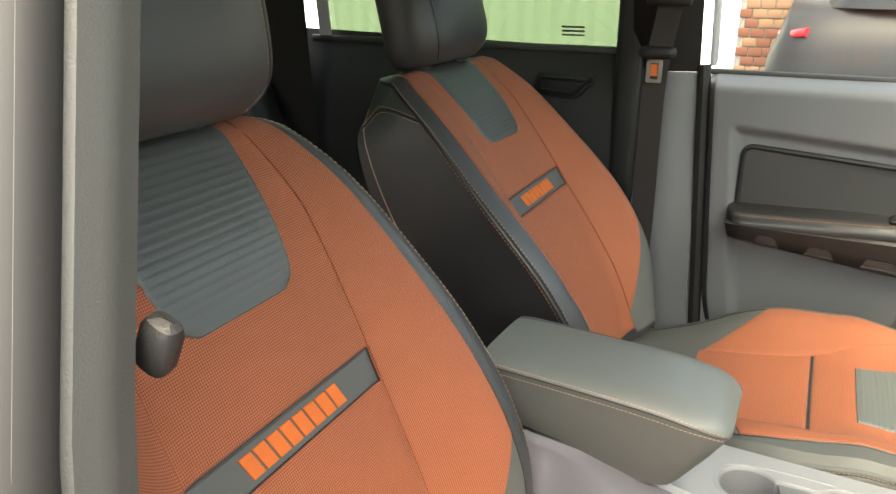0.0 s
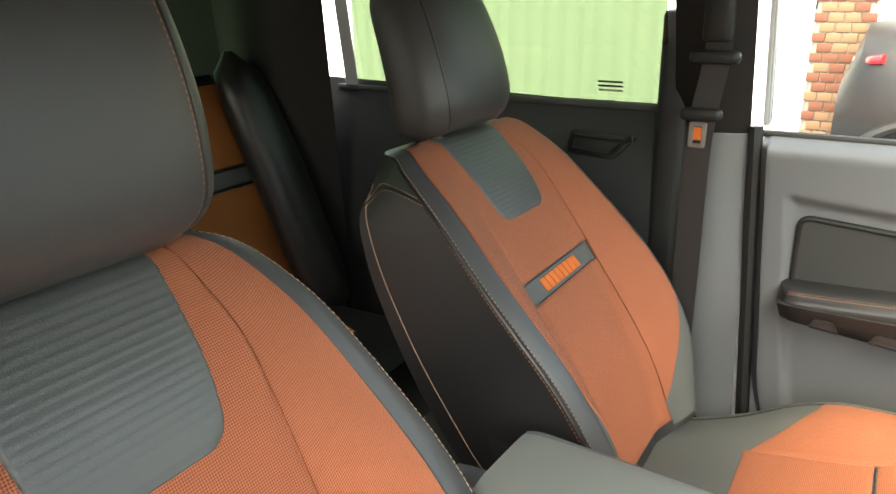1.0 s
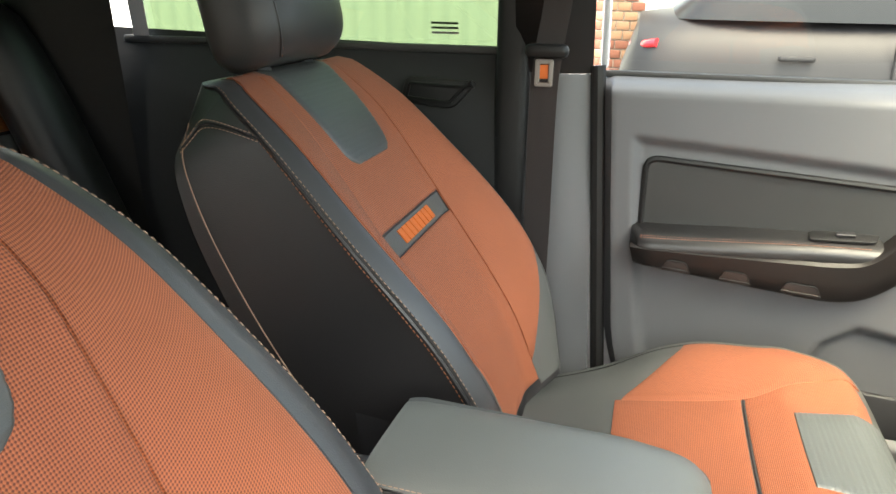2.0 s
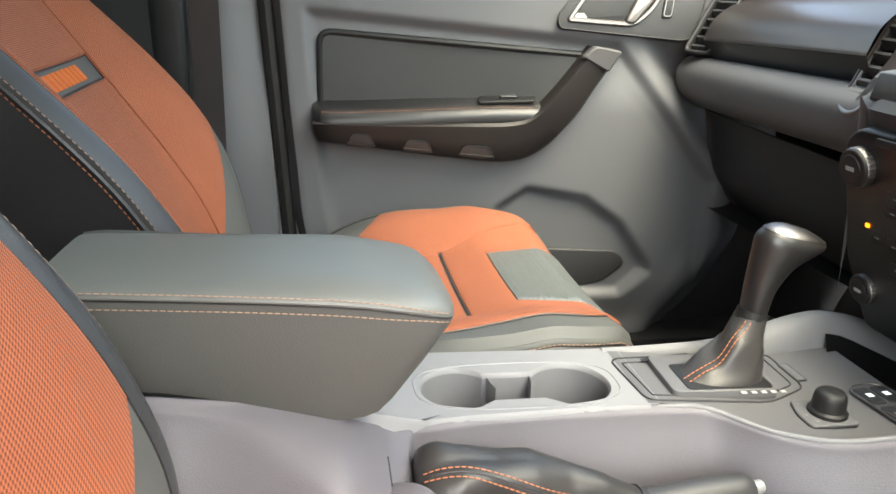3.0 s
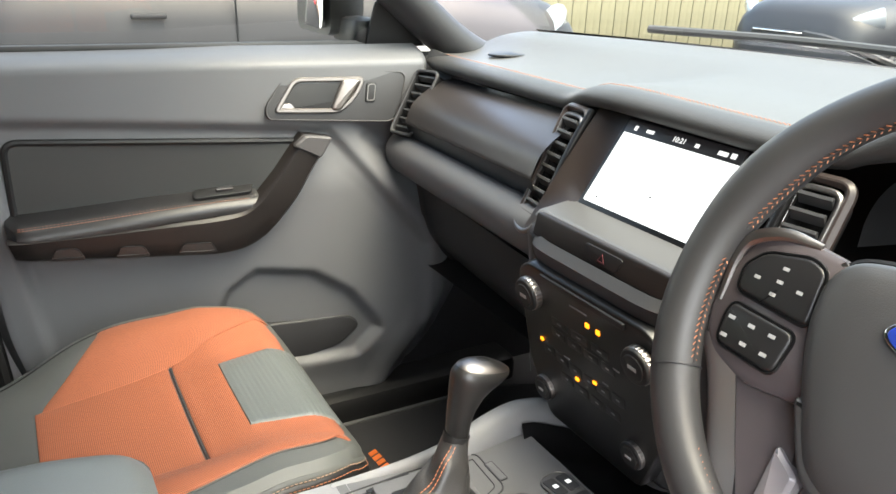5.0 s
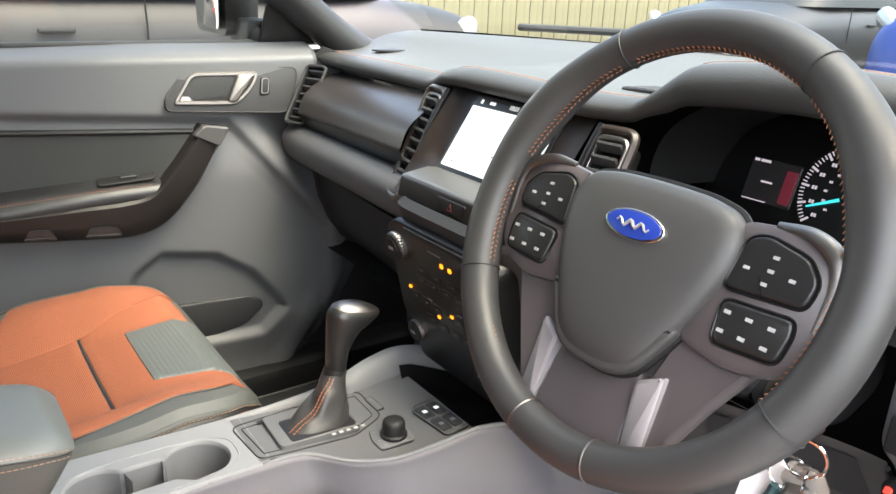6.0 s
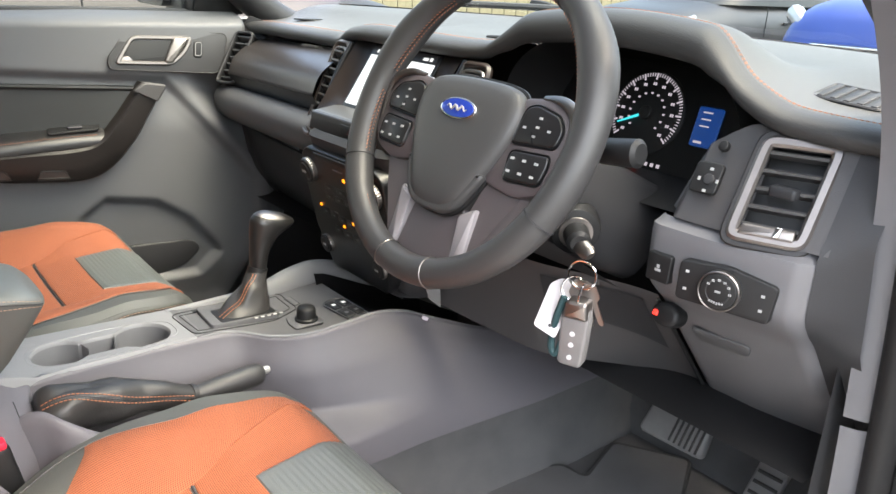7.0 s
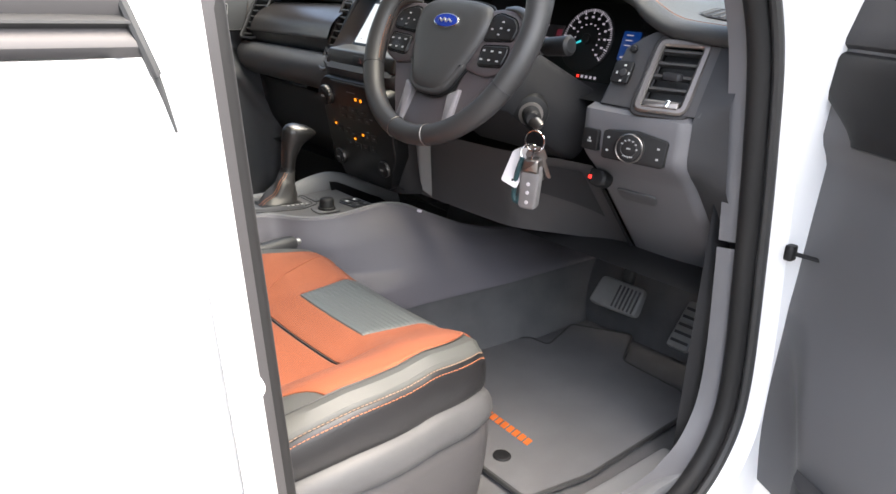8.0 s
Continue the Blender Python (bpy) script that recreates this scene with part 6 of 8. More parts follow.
part("lid_seam", tube([V(x, AYC - arm_half(x) * 0.998, arm_stitch(x) - 0.002) for x in xs[:-1]], 0.0007, 6), LEATHER, arm)
part("bin_base", box((-0.285, 0.030, 0.88), (0.34, 0.13, 0.31), 0.02), GREY, arm, "grey plastic bin base")

# gear lever
lever = thing("gear_lever", (0.245, 0.045, 0.967), "automatic gear lever with black grip and stitched leather gaiter", "gear lever")
lp = [V(0.262, 0.048, 0.985), V(0.278, 0.05, 1.02), V(0.295, 0.051, 1.06), V(0.306, 0.051, 1.085)]


def boot(t, a, k=1.0):
    """The gaiter: a slack sleeve from a long base up to the collar."""
    c = V(lerp(0.257, 0.294, t ** 0.75), lerp(0.032, 0.050, t), lerp(0.967, 1.026, t))
    w, d = 0.0150 + 0.0285 * (1 - t) ** 1.7, 0.0150 + 0.010 * (1 - t) ** 1.4
    crease = abs(math.sin(a * 1.5 + 3.2 * t + 0.4)) - abs(math.sin(a * 2.5 - 5 * t + 1.1)) * 0.7 + 0.35 * abs(math.sin(a * 4 + 9 * t))
    fold = k + 0.13 * (crease - 0.3) * math.sin(math.pi * min(1.0, 0.12 + t)) * (1 - 0.5 * t)
    ca, sa = math.cos(a), math.sin(a)
    return c + V(w * fold * math.copysign(abs(ca) ** 0.75, ca), d * fold * math.copysign(abs(sa) ** 0.75, sa), 0.004 * math.sin(a * 2 + 9 * t) * math.sin(math.pi * t))


gt = part("gaiter", rings([[boot(i / 18, 2 * math.pi * j / 32) for j in range(32)] for i in range(19)]), GAITER, lever, "creased black leather gaiter")
for k in (-0.13, 0.13):
    part("stitching", stitches([boot(0.02 + 0.96 * i / 24, math.radians(196 + 38 * i / 24) + k * (1 + 0.5 * i / 24), 1.05) for i in range(25)], 0.0050, 0.0040, 0.00055), THREAD, gt)
part("collar", tube([V(0.293, 0.050, 1.020), V(0.296, 0.0505, 1.030)], 0.0158, 22), BLACK, lever)


def grip(t, a, out=0.0):
    """The grip: a slim neck swelling into a head that juts forward."""
    rear = curve(((0, 0.283), (0.5, 0.284), (0.8, 0.286), (1, 0.291)), t)
    nose = curve(((0, 0.309), (0.25, 0.313), (0.55, 0.330), (0.8, 0.357), (0.9, 0.364), (1, 0.360)), t)
    d = curve(((0, 0.0140), (0.5, 0.0170), (0.85, 0.0225), (1, 0.022)), t)
    end = math.sqrt(max(0.0006, 1 - max(0.0, (t - 0.78) / 0.225) ** 2.2))
    ca, sa = math.cos(a), math.sin(a)
    x = (rear + nose) / 2 + ((nose - rear) / 2 * end + out) * math.copysign(abs(ca) ** 0.85, ca)
    return V(x, 0.051 + (d * end + out) * sa, lerp(1.028, 1.119, t) - 0.010 * smooth(t, 0.5, 1) * ca * end + out)


part("grip", rings([[grip(i / 40, 2 * math.pi * j / 32) for j in range(32)] for i in range(41)]), GRIPBROWN, lever, "glossy dark brown moulded grip")
part("grip_cap", surf(lambda s, t: grip(lerp(0.90, 1.0, t), 2 * math.pi * s, 0.0006), 32, 12), SATIN_DARK, lever, "satin silver cap")

# handbrake
hb = thing("handbrake", (0.02, -0.09, 0.90), "handbrake lever with black grip and orange-stitched leather gaiter", "handbrake")
h0, h1 = V(-0.066, -0.078, 0.948), V(0.126, -0.088, 0.916)
FOLDS = random.Random(11)
fold_grid = [[1 + FOLDS.uniform(-0.30, 0.20) for j in range(9)] for i in range(7)]


def brake_boot(t, a, out=0.0):
    """Gaiter of the handbrake: a slack tent of leather with flat creased facets."""
    c = lerp(h0, h1, t) + V(0, 0, 0.008 * math.sin(math.pi * t))
    end = 0.55 + 0.45 * math.sqrt(1 - (1 - min(1.0, t / 0.12)) ** 2)
    w = lerp(0.040, 0.0165, t ** 0.85) * end
    h = curve(((0, 0.030), (0.2, 0.040), (0.6, 0.026), (1, 0.0165)), t) * end
    u, v = t * 5.999, (a / (2 * math.pi) % 1.0) * 9 + 1.3 * t
    i, j = int(u), int(v)
    fu, fv = u - i, v - j
    g = lerp(lerp(fold_grid[i][j % 9], fold_grid[i][(j + 1) % 9], fv), lerp(fold_grid[i + 1][j % 9], fold_grid[i + 1][(j + 1) % 9], fv), fu)
    k = 1 + (g - 1) * (1 - smooth(t, 0.75, 1.0)) + out
    return c + V(0, w * k * math.cos(a), h * k * math.sin(a))


hg = part("gaiter", rings([[brake_boot(i / 48, 2 * math.pi * j / 60) for j in range(60)] for i in range(49)]), GAITER, hb, "creased dark leather gaiter")
for k in (-0.11, 0.11):
    st = [brake_boot(0.03 + 0.96 * i / 40, radians(128 + 34 * smooth(i / 40, 0, 0.7)) + k * (1 + 0.8 * i / 40), 0.025) for i in range(41)]
    part("stitching", stitches(st, 0.0052, 0.0042, 0.0006), THREAD, hg)
part("seam", tube([brake_boot(0.03 + 0.96 * i / 40, radians(128 + 34 * smooth(i / 40, 0, 0.7)), 0.012) for i in range(41)], 0.0007, 5), LEATHER, hg)
part("collar", tube([V(0.122, -0.088, 0.9170), V(0.129, -0.0875, 0.9155)], 0.0178, 18), LEATHER, hb)
part("grip", tube(spline([V(0.128, -0.087, 0.915), V(0.16, -0.086, 0.916), V(0.20, -0.085, 0.918), V(0.225, -0.084, 0.919), V(0.235, -0.084, 0.919)], 4), [0.0135, 0.0140, 0.0145, 0.0152, 0.0158, 0.0163, 0.0167, 0.0170, 0.0172, 0.0172, 0.0170, 0.0167, 0.0160, 0.0150, 0.0138, 0.012, 0.009], 18), GRIP, hb, "black moulded grip")
part("release_button", tube([V(0.232, -0.084, 0.921), V(0.243, -0.0835, 0.9215), V(0.245, -0.0835, 0.9215)], [0.0062, 0.0062, 0.0045], 12), SILVER, hb, "chrome release button")
part("scoop_floor", surf(lambda s, t: V(lerp(-0.08, 0.25, s), lerp(-0.112, -0.035, t), 0.845), 8, 4), GREY, console)

# driver's belt buckle with its red button
bk = thing("belt_buckle", (-0.11, -0.128, 0.72), "seat belt buckle with red release button", "belt buckle")
part("stalk", box((-0.107, -0.136, 0.79), (0.026, 0.010, 0.18), 0.003, (0, -6, 0)), BLACK, bk)
part("body", box((-0.117, -0.137, 0.914), (0.036, 0.022, 0.082), 0.006, (0, -10, 0)), BLACK, bk)
part("button", box((-0.124, -0.138, 0.957), (0.031, 0.018, 0.010), 0.003, (0, -10, 0)), RED_BUTTON, bk, "red release button")


# ---- passenger door ----
door = thing("door_1", (0.22, 0.78, 0.66), "closed passenger door trimmed in grey plastic with black armrest", "door", kind="structure")
DOOR_PANEL = [V(-0.141, 1.282), V(0.40, 1.243), V(0.47, 1.158), V(0.60, 1.0), V(0.60, 0.62), V(-0.06, 0.62), V(-0.099, 0.877), V(-0.123, 1.047)]
SPEAKER_BAY = [V(0.165, 0.87), V(0.20, 0.945), V(0.255, 0.984), V(0.365, 0.970), V(0.440, 0.92), V(0.505, 0.838), V(0.512, 0.815), V(0.455, 0.762), V(0.35, 0.762), V(0.17, 0.78)]


def inside(poly, x, z):
    """How deep a point lies inside a polygon; minus outside."""
    best, odd = 1e9, False
    for i in range(len(poly)):
        a, b = poly[i - 1], poly[i]
        ex, ez = b.x - a.x, b.y - a.y
        k = min(1.0, max(0.0, ((x - a.x) * ex + (z - a.y) * ez) / (ex * ex + ez * ez)))
        best = min(best, math.hypot(x - a.x - ex * k, z - a.y - ez * k))
        if (a.y > z) != (b.y > z) and x < a.x + ex * (z - a.y) / ez:
            odd = not odd
    return best if odd else -best


def dfront(z):
    """Where the door's inner face turns away at its leading edge."""
    return curve(((0.66, 0.500), (0.80, 0.585), (0.90, 0.632), (1.0, 0.625), (1.1, 0.545), (1.2, 0.46), (1.3, 0.40)), z)


def dy(x, z):
    """Inner face of the passenger door: a belt band over a sunken panel with a speaker bay."""
    y = lerp(0.738, 0.712, smooth(x, 0.0, 0.5)) + 0.045 * smooth(z, 1.352, 1.39) ** 1.5
    y += 0.014 * smooth(inside(DOOR_PANEL, x, z), -0.010, 0.012)
    # the panel swells towards the front and turns away at its leading edge
    y -= 0.018 * smooth(x, 0.22, 0.42) * (1 - smooth(z, 1.12, 1.24)) * smooth(z, 0.70, 0.80)
    lead = x - dfront(z)
    y += 0.045 * smooth(lead, 0.0, 0.07) * (1 - smooth(z, 1.20, 1.27))
    y -= 0.007 * smooth(lead, -0.07, -0.02) * (1 - smooth(lead, -0.01, 0.02)) * (1 - smooth(z, 1.12, 1.22))
    y += 0.020 * smooth(inside(SPEAKER_BAY, x, z), -0.004, 0.022)
    return y


def dx0(z):
    return -0.205 + 0.05 * (1.385 - z) / 0.7 + 0.05 * smooth(0.95 - z, 0, 0.3)


def skin(s, t):
    z = lerp(0.665, 1.386, t)
    x = lerp(dx0(z), lerp(dfront(z) + 0.075, 0.60, smooth(z, 1.10, 1.20)), s)
    y = dy(x, z)
    y += 0.03 * (smooth(0.02 - s, 0, 0.02) + 0.4 * smooth(s, 0.985, 1.0) + smooth(0.02 - t, 0, 0.02)) + 0.02 * smooth(t, 0.985, 1.0)
    return V(x, y, z)


part("inner_skin", surf(skin, 170, 150), DOOR_GREY, door, "grey moulded inner skin")
ins = rounded([(-0.121, 1.10), (0.262, 1.10), (0.362, 1.222), (-0.121, 1.250)], [0.01, 0.02, 0.010, 0.022], 6)
part("inset_frame", tube([V(q.x, dy(q.x, q.y) - 0.002, q.y) for q in ins], 0.0058, 8, closed=True), BLACK, door, "black moulded surround")


def padface(s, t):
    z = lerp(1.125, 1.247, t)
    x, z = lerp(-0.118, 0.262 + 0.82 * max(0.0, z - 1.10) - 0.006, s), z - 0.026 * s * smooth(t, 0.3, 1)
    return V(x, dy(x, z) - 0.005, z)


part("inset_pad", surf(padface, 20, 14), EDGE, door, "dark padded leather inset")
# armrest
secs = []
for i in range(31):
    t = i / 30
    x = lerp(-0.136, 0.262, t)
    zt = 1.117 + 0.012 * smooth(t, 0.0, 0.9)
    w = 0.066 * smooth(t, -0.06, 0.05) * (1 - 0.06 * t)
    y1 = 0.757
    secs.append([V(x, y1, zt - 0.02), V(x, y1, zt + 0.020), V(x, y1 - w * 0.3, zt + 0.015), V(x, y1 - w * 0.55, zt + 0.010), V(x, y1 - w * 0.85, zt + 0.003), V(x, y1 - w * 0.96, zt - 0.004), V(x, y1 - w, zt - 0.011), V(x, y1 - w * 0.98, zt - 0.020)])
ar = part("armrest", rings(secs), LEATHER, door, "padded black leather armrest")
for k in (-0.001, 0.0065):
    ln = [V(x, 0.7575 - 0.066 * (0.86 - 0.06 * ((x + 0.136) / 0.4)) + k, 1.1212 + 0.012 * smooth((x + 0.136) / 0.398, 0, 0.9) + k * 0.15) for x in [-0.118 + 0.36 * i / 40 for i in range(41)]]
    part("stitching", stitches(ln, 0.0056, 0.0046, r=0.0004), THREAD, ar)
# brown rail under the armrest, sweeping up into the pull handle
hi = spline([V(-0.136, 1.106), V(-0.02, 1.105), V(0.10, 1.106), V(0.20, 1.108), V(0.245, 1.120), V(0.285, 1.162), V(0.318, 1.205), V(0.345, 1.240)], 6)
lo2 = spline([V(-0.128, 1.070), V(-0.02, 1.058), V(0.10, 1.044), V(0.205, 1.036), V(0.268, 1.058), V(0.322, 1.118), V(0.358, 1.175), V(0.394, 1.231)], 6)
secs = []
for i, (q, w) in enumerate(zip(hi, lo2)):
    k = smooth(i / (len(hi) - 1), 0.55, 0.75)
    e = 0.5 if i in (0, len(hi) - 1) else 1.0
    yf, yb = lerp(0.690, 0.688, k), lerp(0.699, 0.690, k)
    secs.append([V(q.x, 0.758, q.y), V(q.x, lerp(0.70, yf + 0.006, e), q.y), V(lerp(q, w, 0.08).x, lerp(0.70, yf, e), lerp(q, w, 0.08).y), V(lerp(q, w, 0.5).x, lerp(0.71, (yf + yb) / 2 - 0.001, e), lerp(q, w, 0.5).y), V(lerp(q, w, 0.9).x, lerp(0.72, yb + 0.001, e), lerp(q, w, 0.9).y), V(w.x, lerp(0.72, yb + 0.008, e), w.y), V(w.x, 0.758, w.y)])
rail = part("pull_rail", rings(secs), BROWN, door, "dark brown grained pull rail")
for x, w, zc in ((-0.055, 0.052, 1.0765), (0.042, 0.056, 1.0665), (0.147, 0.068, 1.0565)):
    o = V(x, 0.6945, zc)
    nt_ = rounded([(-w / 2, -0.012), (w / 2, -0.012), (w / 2 - 0.012, 0.010), (-w / 2 + 0.010, 0.010)], 0.006)
    part("rail_notch", plate(nt_, (o, V(1, 0, -0.085).normalized(), V(0, -0.22, 1).normalized()), 0.0016, 0.0012), NOTCH, rail, "moulded finger notch")
    part("notch_lip", tube([o + V(1, 0, -0.085) * q.x + V(0, -0.22, 1).normalized() * q.y - V(0, 0.0016, 0) for q in nt_ if q.y > -0.008], 0.0011, 6), BLACK, rail)
part("pull_cap", rings([[V(p.x, y, p.y) for p in inset(rounded([(0.322, 1.222), (0.345, 1.2415), (0.395, 1.2335), (0.372, 1.197)], 0.007), d)] for y, d in ((0.70, 0), (0.688, 0), (0.6845, 0.003))]), UPPER, door, "satin grey cap on the pull handle")
sw = part("window_switch", plate(rounded([(-0.052, -0.015), (0.05, -0.015), (0.060, 0.013), (-0.046, 0.014)], 0.008), (V(0.20, 0.727, 1.142), V(1, 0, 0.03).normalized(), V(0, 1, 0.25).normalized()), 0.004, 0.0015), BLACK, door)
part("switch_lever", box((0.205, 0.726, 1.148), (0.03, 0.012, 0.006), 0.002, (14, -3, 0)), GREY_DARK, sw)
part("switch_mark", box((0.205, 0.7195, 1.1495), (0.028, 0.002, 0.0015), 0.0004), SATIN, sw)
# release handle in its bezel
hy = V(0.03, 0.20, 1).normalized()
hx = V(1, -0.055, 0).normalized()


def hpt(x, z):
    """A point of the handle's plane, given as it lies on the door."""
    return V(x - 0.40, z - 1.30)


ho = V(0.40, 0.7155, 1.30)
hp = rounded([hpt(0.285, 1.266), hpt(0.282, 1.288), hpt(0.322, 1.344), hpt(0.350, 1.351), hpt(0.552, 1.342), hpt(0.530, 1.250)], [0.01, 0.015, 0.02, 0.015, 0.02, 0.03], 6)
bzl = part("handle_bezel", plate(hp, (ho, hx, hy), 0.005, 0.004, 0.03), GREY_DARK, door, "dark handle bezel")
part("bezel_edge", hoop(hp, 0.0022, (ho, hx, hy), 0.0062, 0.0008), UPPER, bzl)
fro = rounded([hpt(0.294, 1.277), hpt(0.334, 1.337), hpt(0.470, 1.335), hpt(0.452, 1.300), hpt(0.418, 1.2715)], [0.014, 0.016, 0.016, 0.02, 0.018], 6)
fho = ho + hx.cross(hy) * 0.004
part("release_frame", hoop(fro, 0.0085, (fho, hx, hy), 0.006, 0.002), VENTFRAME, bzl, "satin metal release handle frame")
part("release_cup", plate(inset(fro, 0.004), (fho, hx, hy), 0.002, 0.001), BLACK, bzl)
part("release_lever", plate(rounded([hpt(0.398, 1.278), hpt(0.416, 1.2745), hpt(0.462, 1.331), hpt(0.424, 1.332)], [0.008, 0.01, 0.012, 0.008], 5), (fho, hx, hy), 0.010, 0.005), VENTFRAME, bzl, "satin metal release lever")
# small metal plate stands in for a highlight low in the cup
part("cup_glint", plate(rounded([hpt(0.304, 1.282), hpt(0.335, 1.283), hpt(0.327, 1.293), hpt(0.312, 1.292)], 0.003), (fho, hx, hy), 0.004, 0.0015), SATIN_DARK, bzl)
lo_ = ho + hx.cross(hy) * 0.004
lk = part("lock_switch", plate([q + hpt(0.4775, 1.3065) for q in rounded([(-0.012, -0.018), (0.008, -0.018), (0.013, 0.018), (-0.007, 0.018)], 0.006)], (lo_, hx, hy), 0.004, 0.0015), BLACK, bzl)
part("switch_outline", hoop([q + hpt(0.4775, 1.3065) for q in rounded([(-0.009, -0.015), (0.006, -0.015), (0.010, 0.015), (-0.005, 0.015)], 0.005)], 0.0013, (lo_ + hx.cross(hy) * 0.004, hx, hy), 0.0006, 0.0002), SATIN, lk)
# map pocket in the bay
pk = rounded([(0.20, 0.860), (0.31, 0.858), (0.440, 0.856), (0.466, 0.830), (0.420, 0.788), (0.35, 0.775), (0.20, 0.785)], 0.020, 6)
part("map_pocket", plate(pk, (V(0, 0.785, 0), V(1, -0.11, 0), V(0, 0, 1)), 0.012, 0.005), GREY_DARK, door, "dark map pocket")
# window frame and glass of the passenger door
bm = surf(lambda s, t: V(lerp(-0.20, 0.62, s), lerp(0.80, 0.66, t), lerp(1.375, 1.74, t)), 4, 4)
bm.verts.ensure_lookup_table()
for v in bm.verts:
    t = (v.co.z - 1.375) / 0.365
    if v.co.x > 0.2:
        v.co.x -= (v.co.x - 0.2) * 0.75 * t
gl = part("window_pane", bm, GLASS_CLEAR, door, "clear side window pane")
gl.visible_shadow = False
part("waist_seal", box((0.20, 0.795, 1.385), (0.84, 0.014, 0.012), 0.004), RUBBER, door)
part("quarter_trim", plate(rounded([(0.50, 0.0), (0.63, 0.0), (0.53, 0.09), (0.51, 0.09)], 0.01), (V(0, 0.79, 1.38), V(1, 0, 0), V(0, -0.3, 0.95).normalized()), 0.006, 0.003), BLACK, door)

# mirror outside that door
mir = thing("wing_mirror", (0.56, 0.98, 1.40), "wing mirror with dark housing outside the passenger window", "mirror")
secs = []
for d, k in ((0.0, 0.98), (0.01, 1.0), (0.05, 0.92), (0.085, 0.6), (0.095, 0.2)):
    secs.append([V(0.460 + d, 0.955 + p.x * k, 1.468 + p.y * k) for p in rect(0.20, 0.155, 0.03, 6)])
part("housing", rings(secs), BLACK, mir)
MIRROR = mat("mirror_glass", (0.9, 0.9, 0.9), 0.02, metal=1.0, vary=0.01)
part("mirror_glass", plate(rect(0.175, 0.13, 0.025, 6), (V(0.4585, 0.955, 1.468), V(-0.10, -1, 0).normalized(), V(0.03, 0, 1).normalized()), 0.002, 0.0005), MIRROR, mir)
part("arm", box((0.51, 0.85, 1.405), (0.06, 0.13, 0.05), 0.012), BLACK, mir)


# ---- passenger side pillars, belt, rear door ----
bp = thing("pillar_b_passenger", (-0.27, 0.77, FLOOR), "grey B-pillar trim with black upper cover", "pillar", kind="structure")
part("lower_trim", surf(lambda s, t: V(lerp(lerp(-0.185, -0.222, t), lerp(-0.335, -0.345, t), s), 0.755 - 0.02 * math.sin(math.pi * s) + 0.02 * smooth(t, 0.5, 1), lerp(FLOOR, 1.385, t)), 12, 16), DOOR_GREY, bp, "grey lower pillar trim")
part("upper_trim", surf(lambda s, t: V(lerp(-0.225, -0.36, s), lerp(0.775, 0.64, t) - 0.02 * math.sin(math.pi * s), lerp(1.385, 1.80, t)), 10, 8), BLACK, bp, "black upper pillar trim")
part("door_gap_seal", tube([V(-0.205 + 0.05 * (1.40 - z) / 0.7 - 0.012, 0.762 + 0.01 * smooth(z, 1.2, 1.4), z) for z in [0.64 + 0.76 * i / 12 for i in range(13)]], 0.013, 8), SEAL, bp, "black rubber door seal")
part("outer_edge", box((-0.212, 0.80, 1.58), (0.014, 0.03, 0.40), 0.004, (20, 0, 0)), WHITE, bp, "white painted door frame edge")

belt = thing("seat_belt", (-0.28, 0.68, 1.0), "dark seat belt with metal tongue hanging from the pillar", "seat belt")
bpts = [V(-0.282, 0.705, 1.70), V(-0.280, 0.70, 1.54), V(-0.292, 0.69, 1.43), V(-0.298, 0.69, 1.34), V(-0.30, 0.705, 1.1), V(-0.305, 0.725, 0.80)]
secs = []
for p in spline(bpts, 6):
    secs.append([p + V(a, b, 0) for a, b in ((-0.023, -0.001), (0.023, -0.004), (0.023, -0.002), (-0.023, 0.001))])
part("webbing", rings(secs), WEBBING, belt, "dark brown webbing")
part("belt_guide", box((-0.282, 0.69, 1.60), (0.05, 0.03, 0.10), 0.008), BLACK, belt)
part("anchor_ring", box((-0.282, 0.685, 1.525), (0.085, 0.028, 0.022), 0.008), BLACK, belt)
part("slider", box((-0.295, 0.683, 1.428), (0.072, 0.026, 0.022), 0.008), BLACK, belt)
tg = part("tongue", hoop(rect(0.030, 0.045, 0.005), 0.008, (V(-0.297, 0.676, 1.393), V(1, 0, 0), V(0, 0.05, 1)), 0.003, 0.001), SATIN, belt, "steel buckle tongue")
# orange plate: a reflection in the dark slot, put in as colour
part("tongue_reflection", plate(rect(0.016, 0.022, 0.002), (V(-0.297, 0.677, 1.395), V(1, 0, 0), V(0, 0.05, 1)), 0.001, 0.0003), ORANGE_MARK, tg)

part("rear_seal", box((-0.365, 0.775, 1.1), (0.06, 0.05, 1.0), 0.01), BLACK, bp, "black rear door seal")
rd = thing("door_2", (-0.8, 0.78, 0.66), "closed rear passenger door trimmed in dark grey", "door", kind="structure")
part("inner_skin", surf(lambda s, t: V(lerp(-0.36, -1.20, s), 0.765 - 0.015 * math.sin(math.pi * t) + 0.025 * smooth(t, 0.85, 1), lerp(0.66, 1.42, t) + 0.02 * s * t), 16, 16), REAR, rd, "dark grey inner skin")
bz2 = rounded([(-0.07, -0.022), (0.03, -0.03), (0.075, 0.02), (-0.06, 0.025)], 0.012)
rb = part("handle_bezel", plate(bz2, (V(-0.50, 0.758, 1.345), V(1, 0, 0), V(0, 0.08, 1).normalized()), 0.008, 0.003), BLACK, rd)
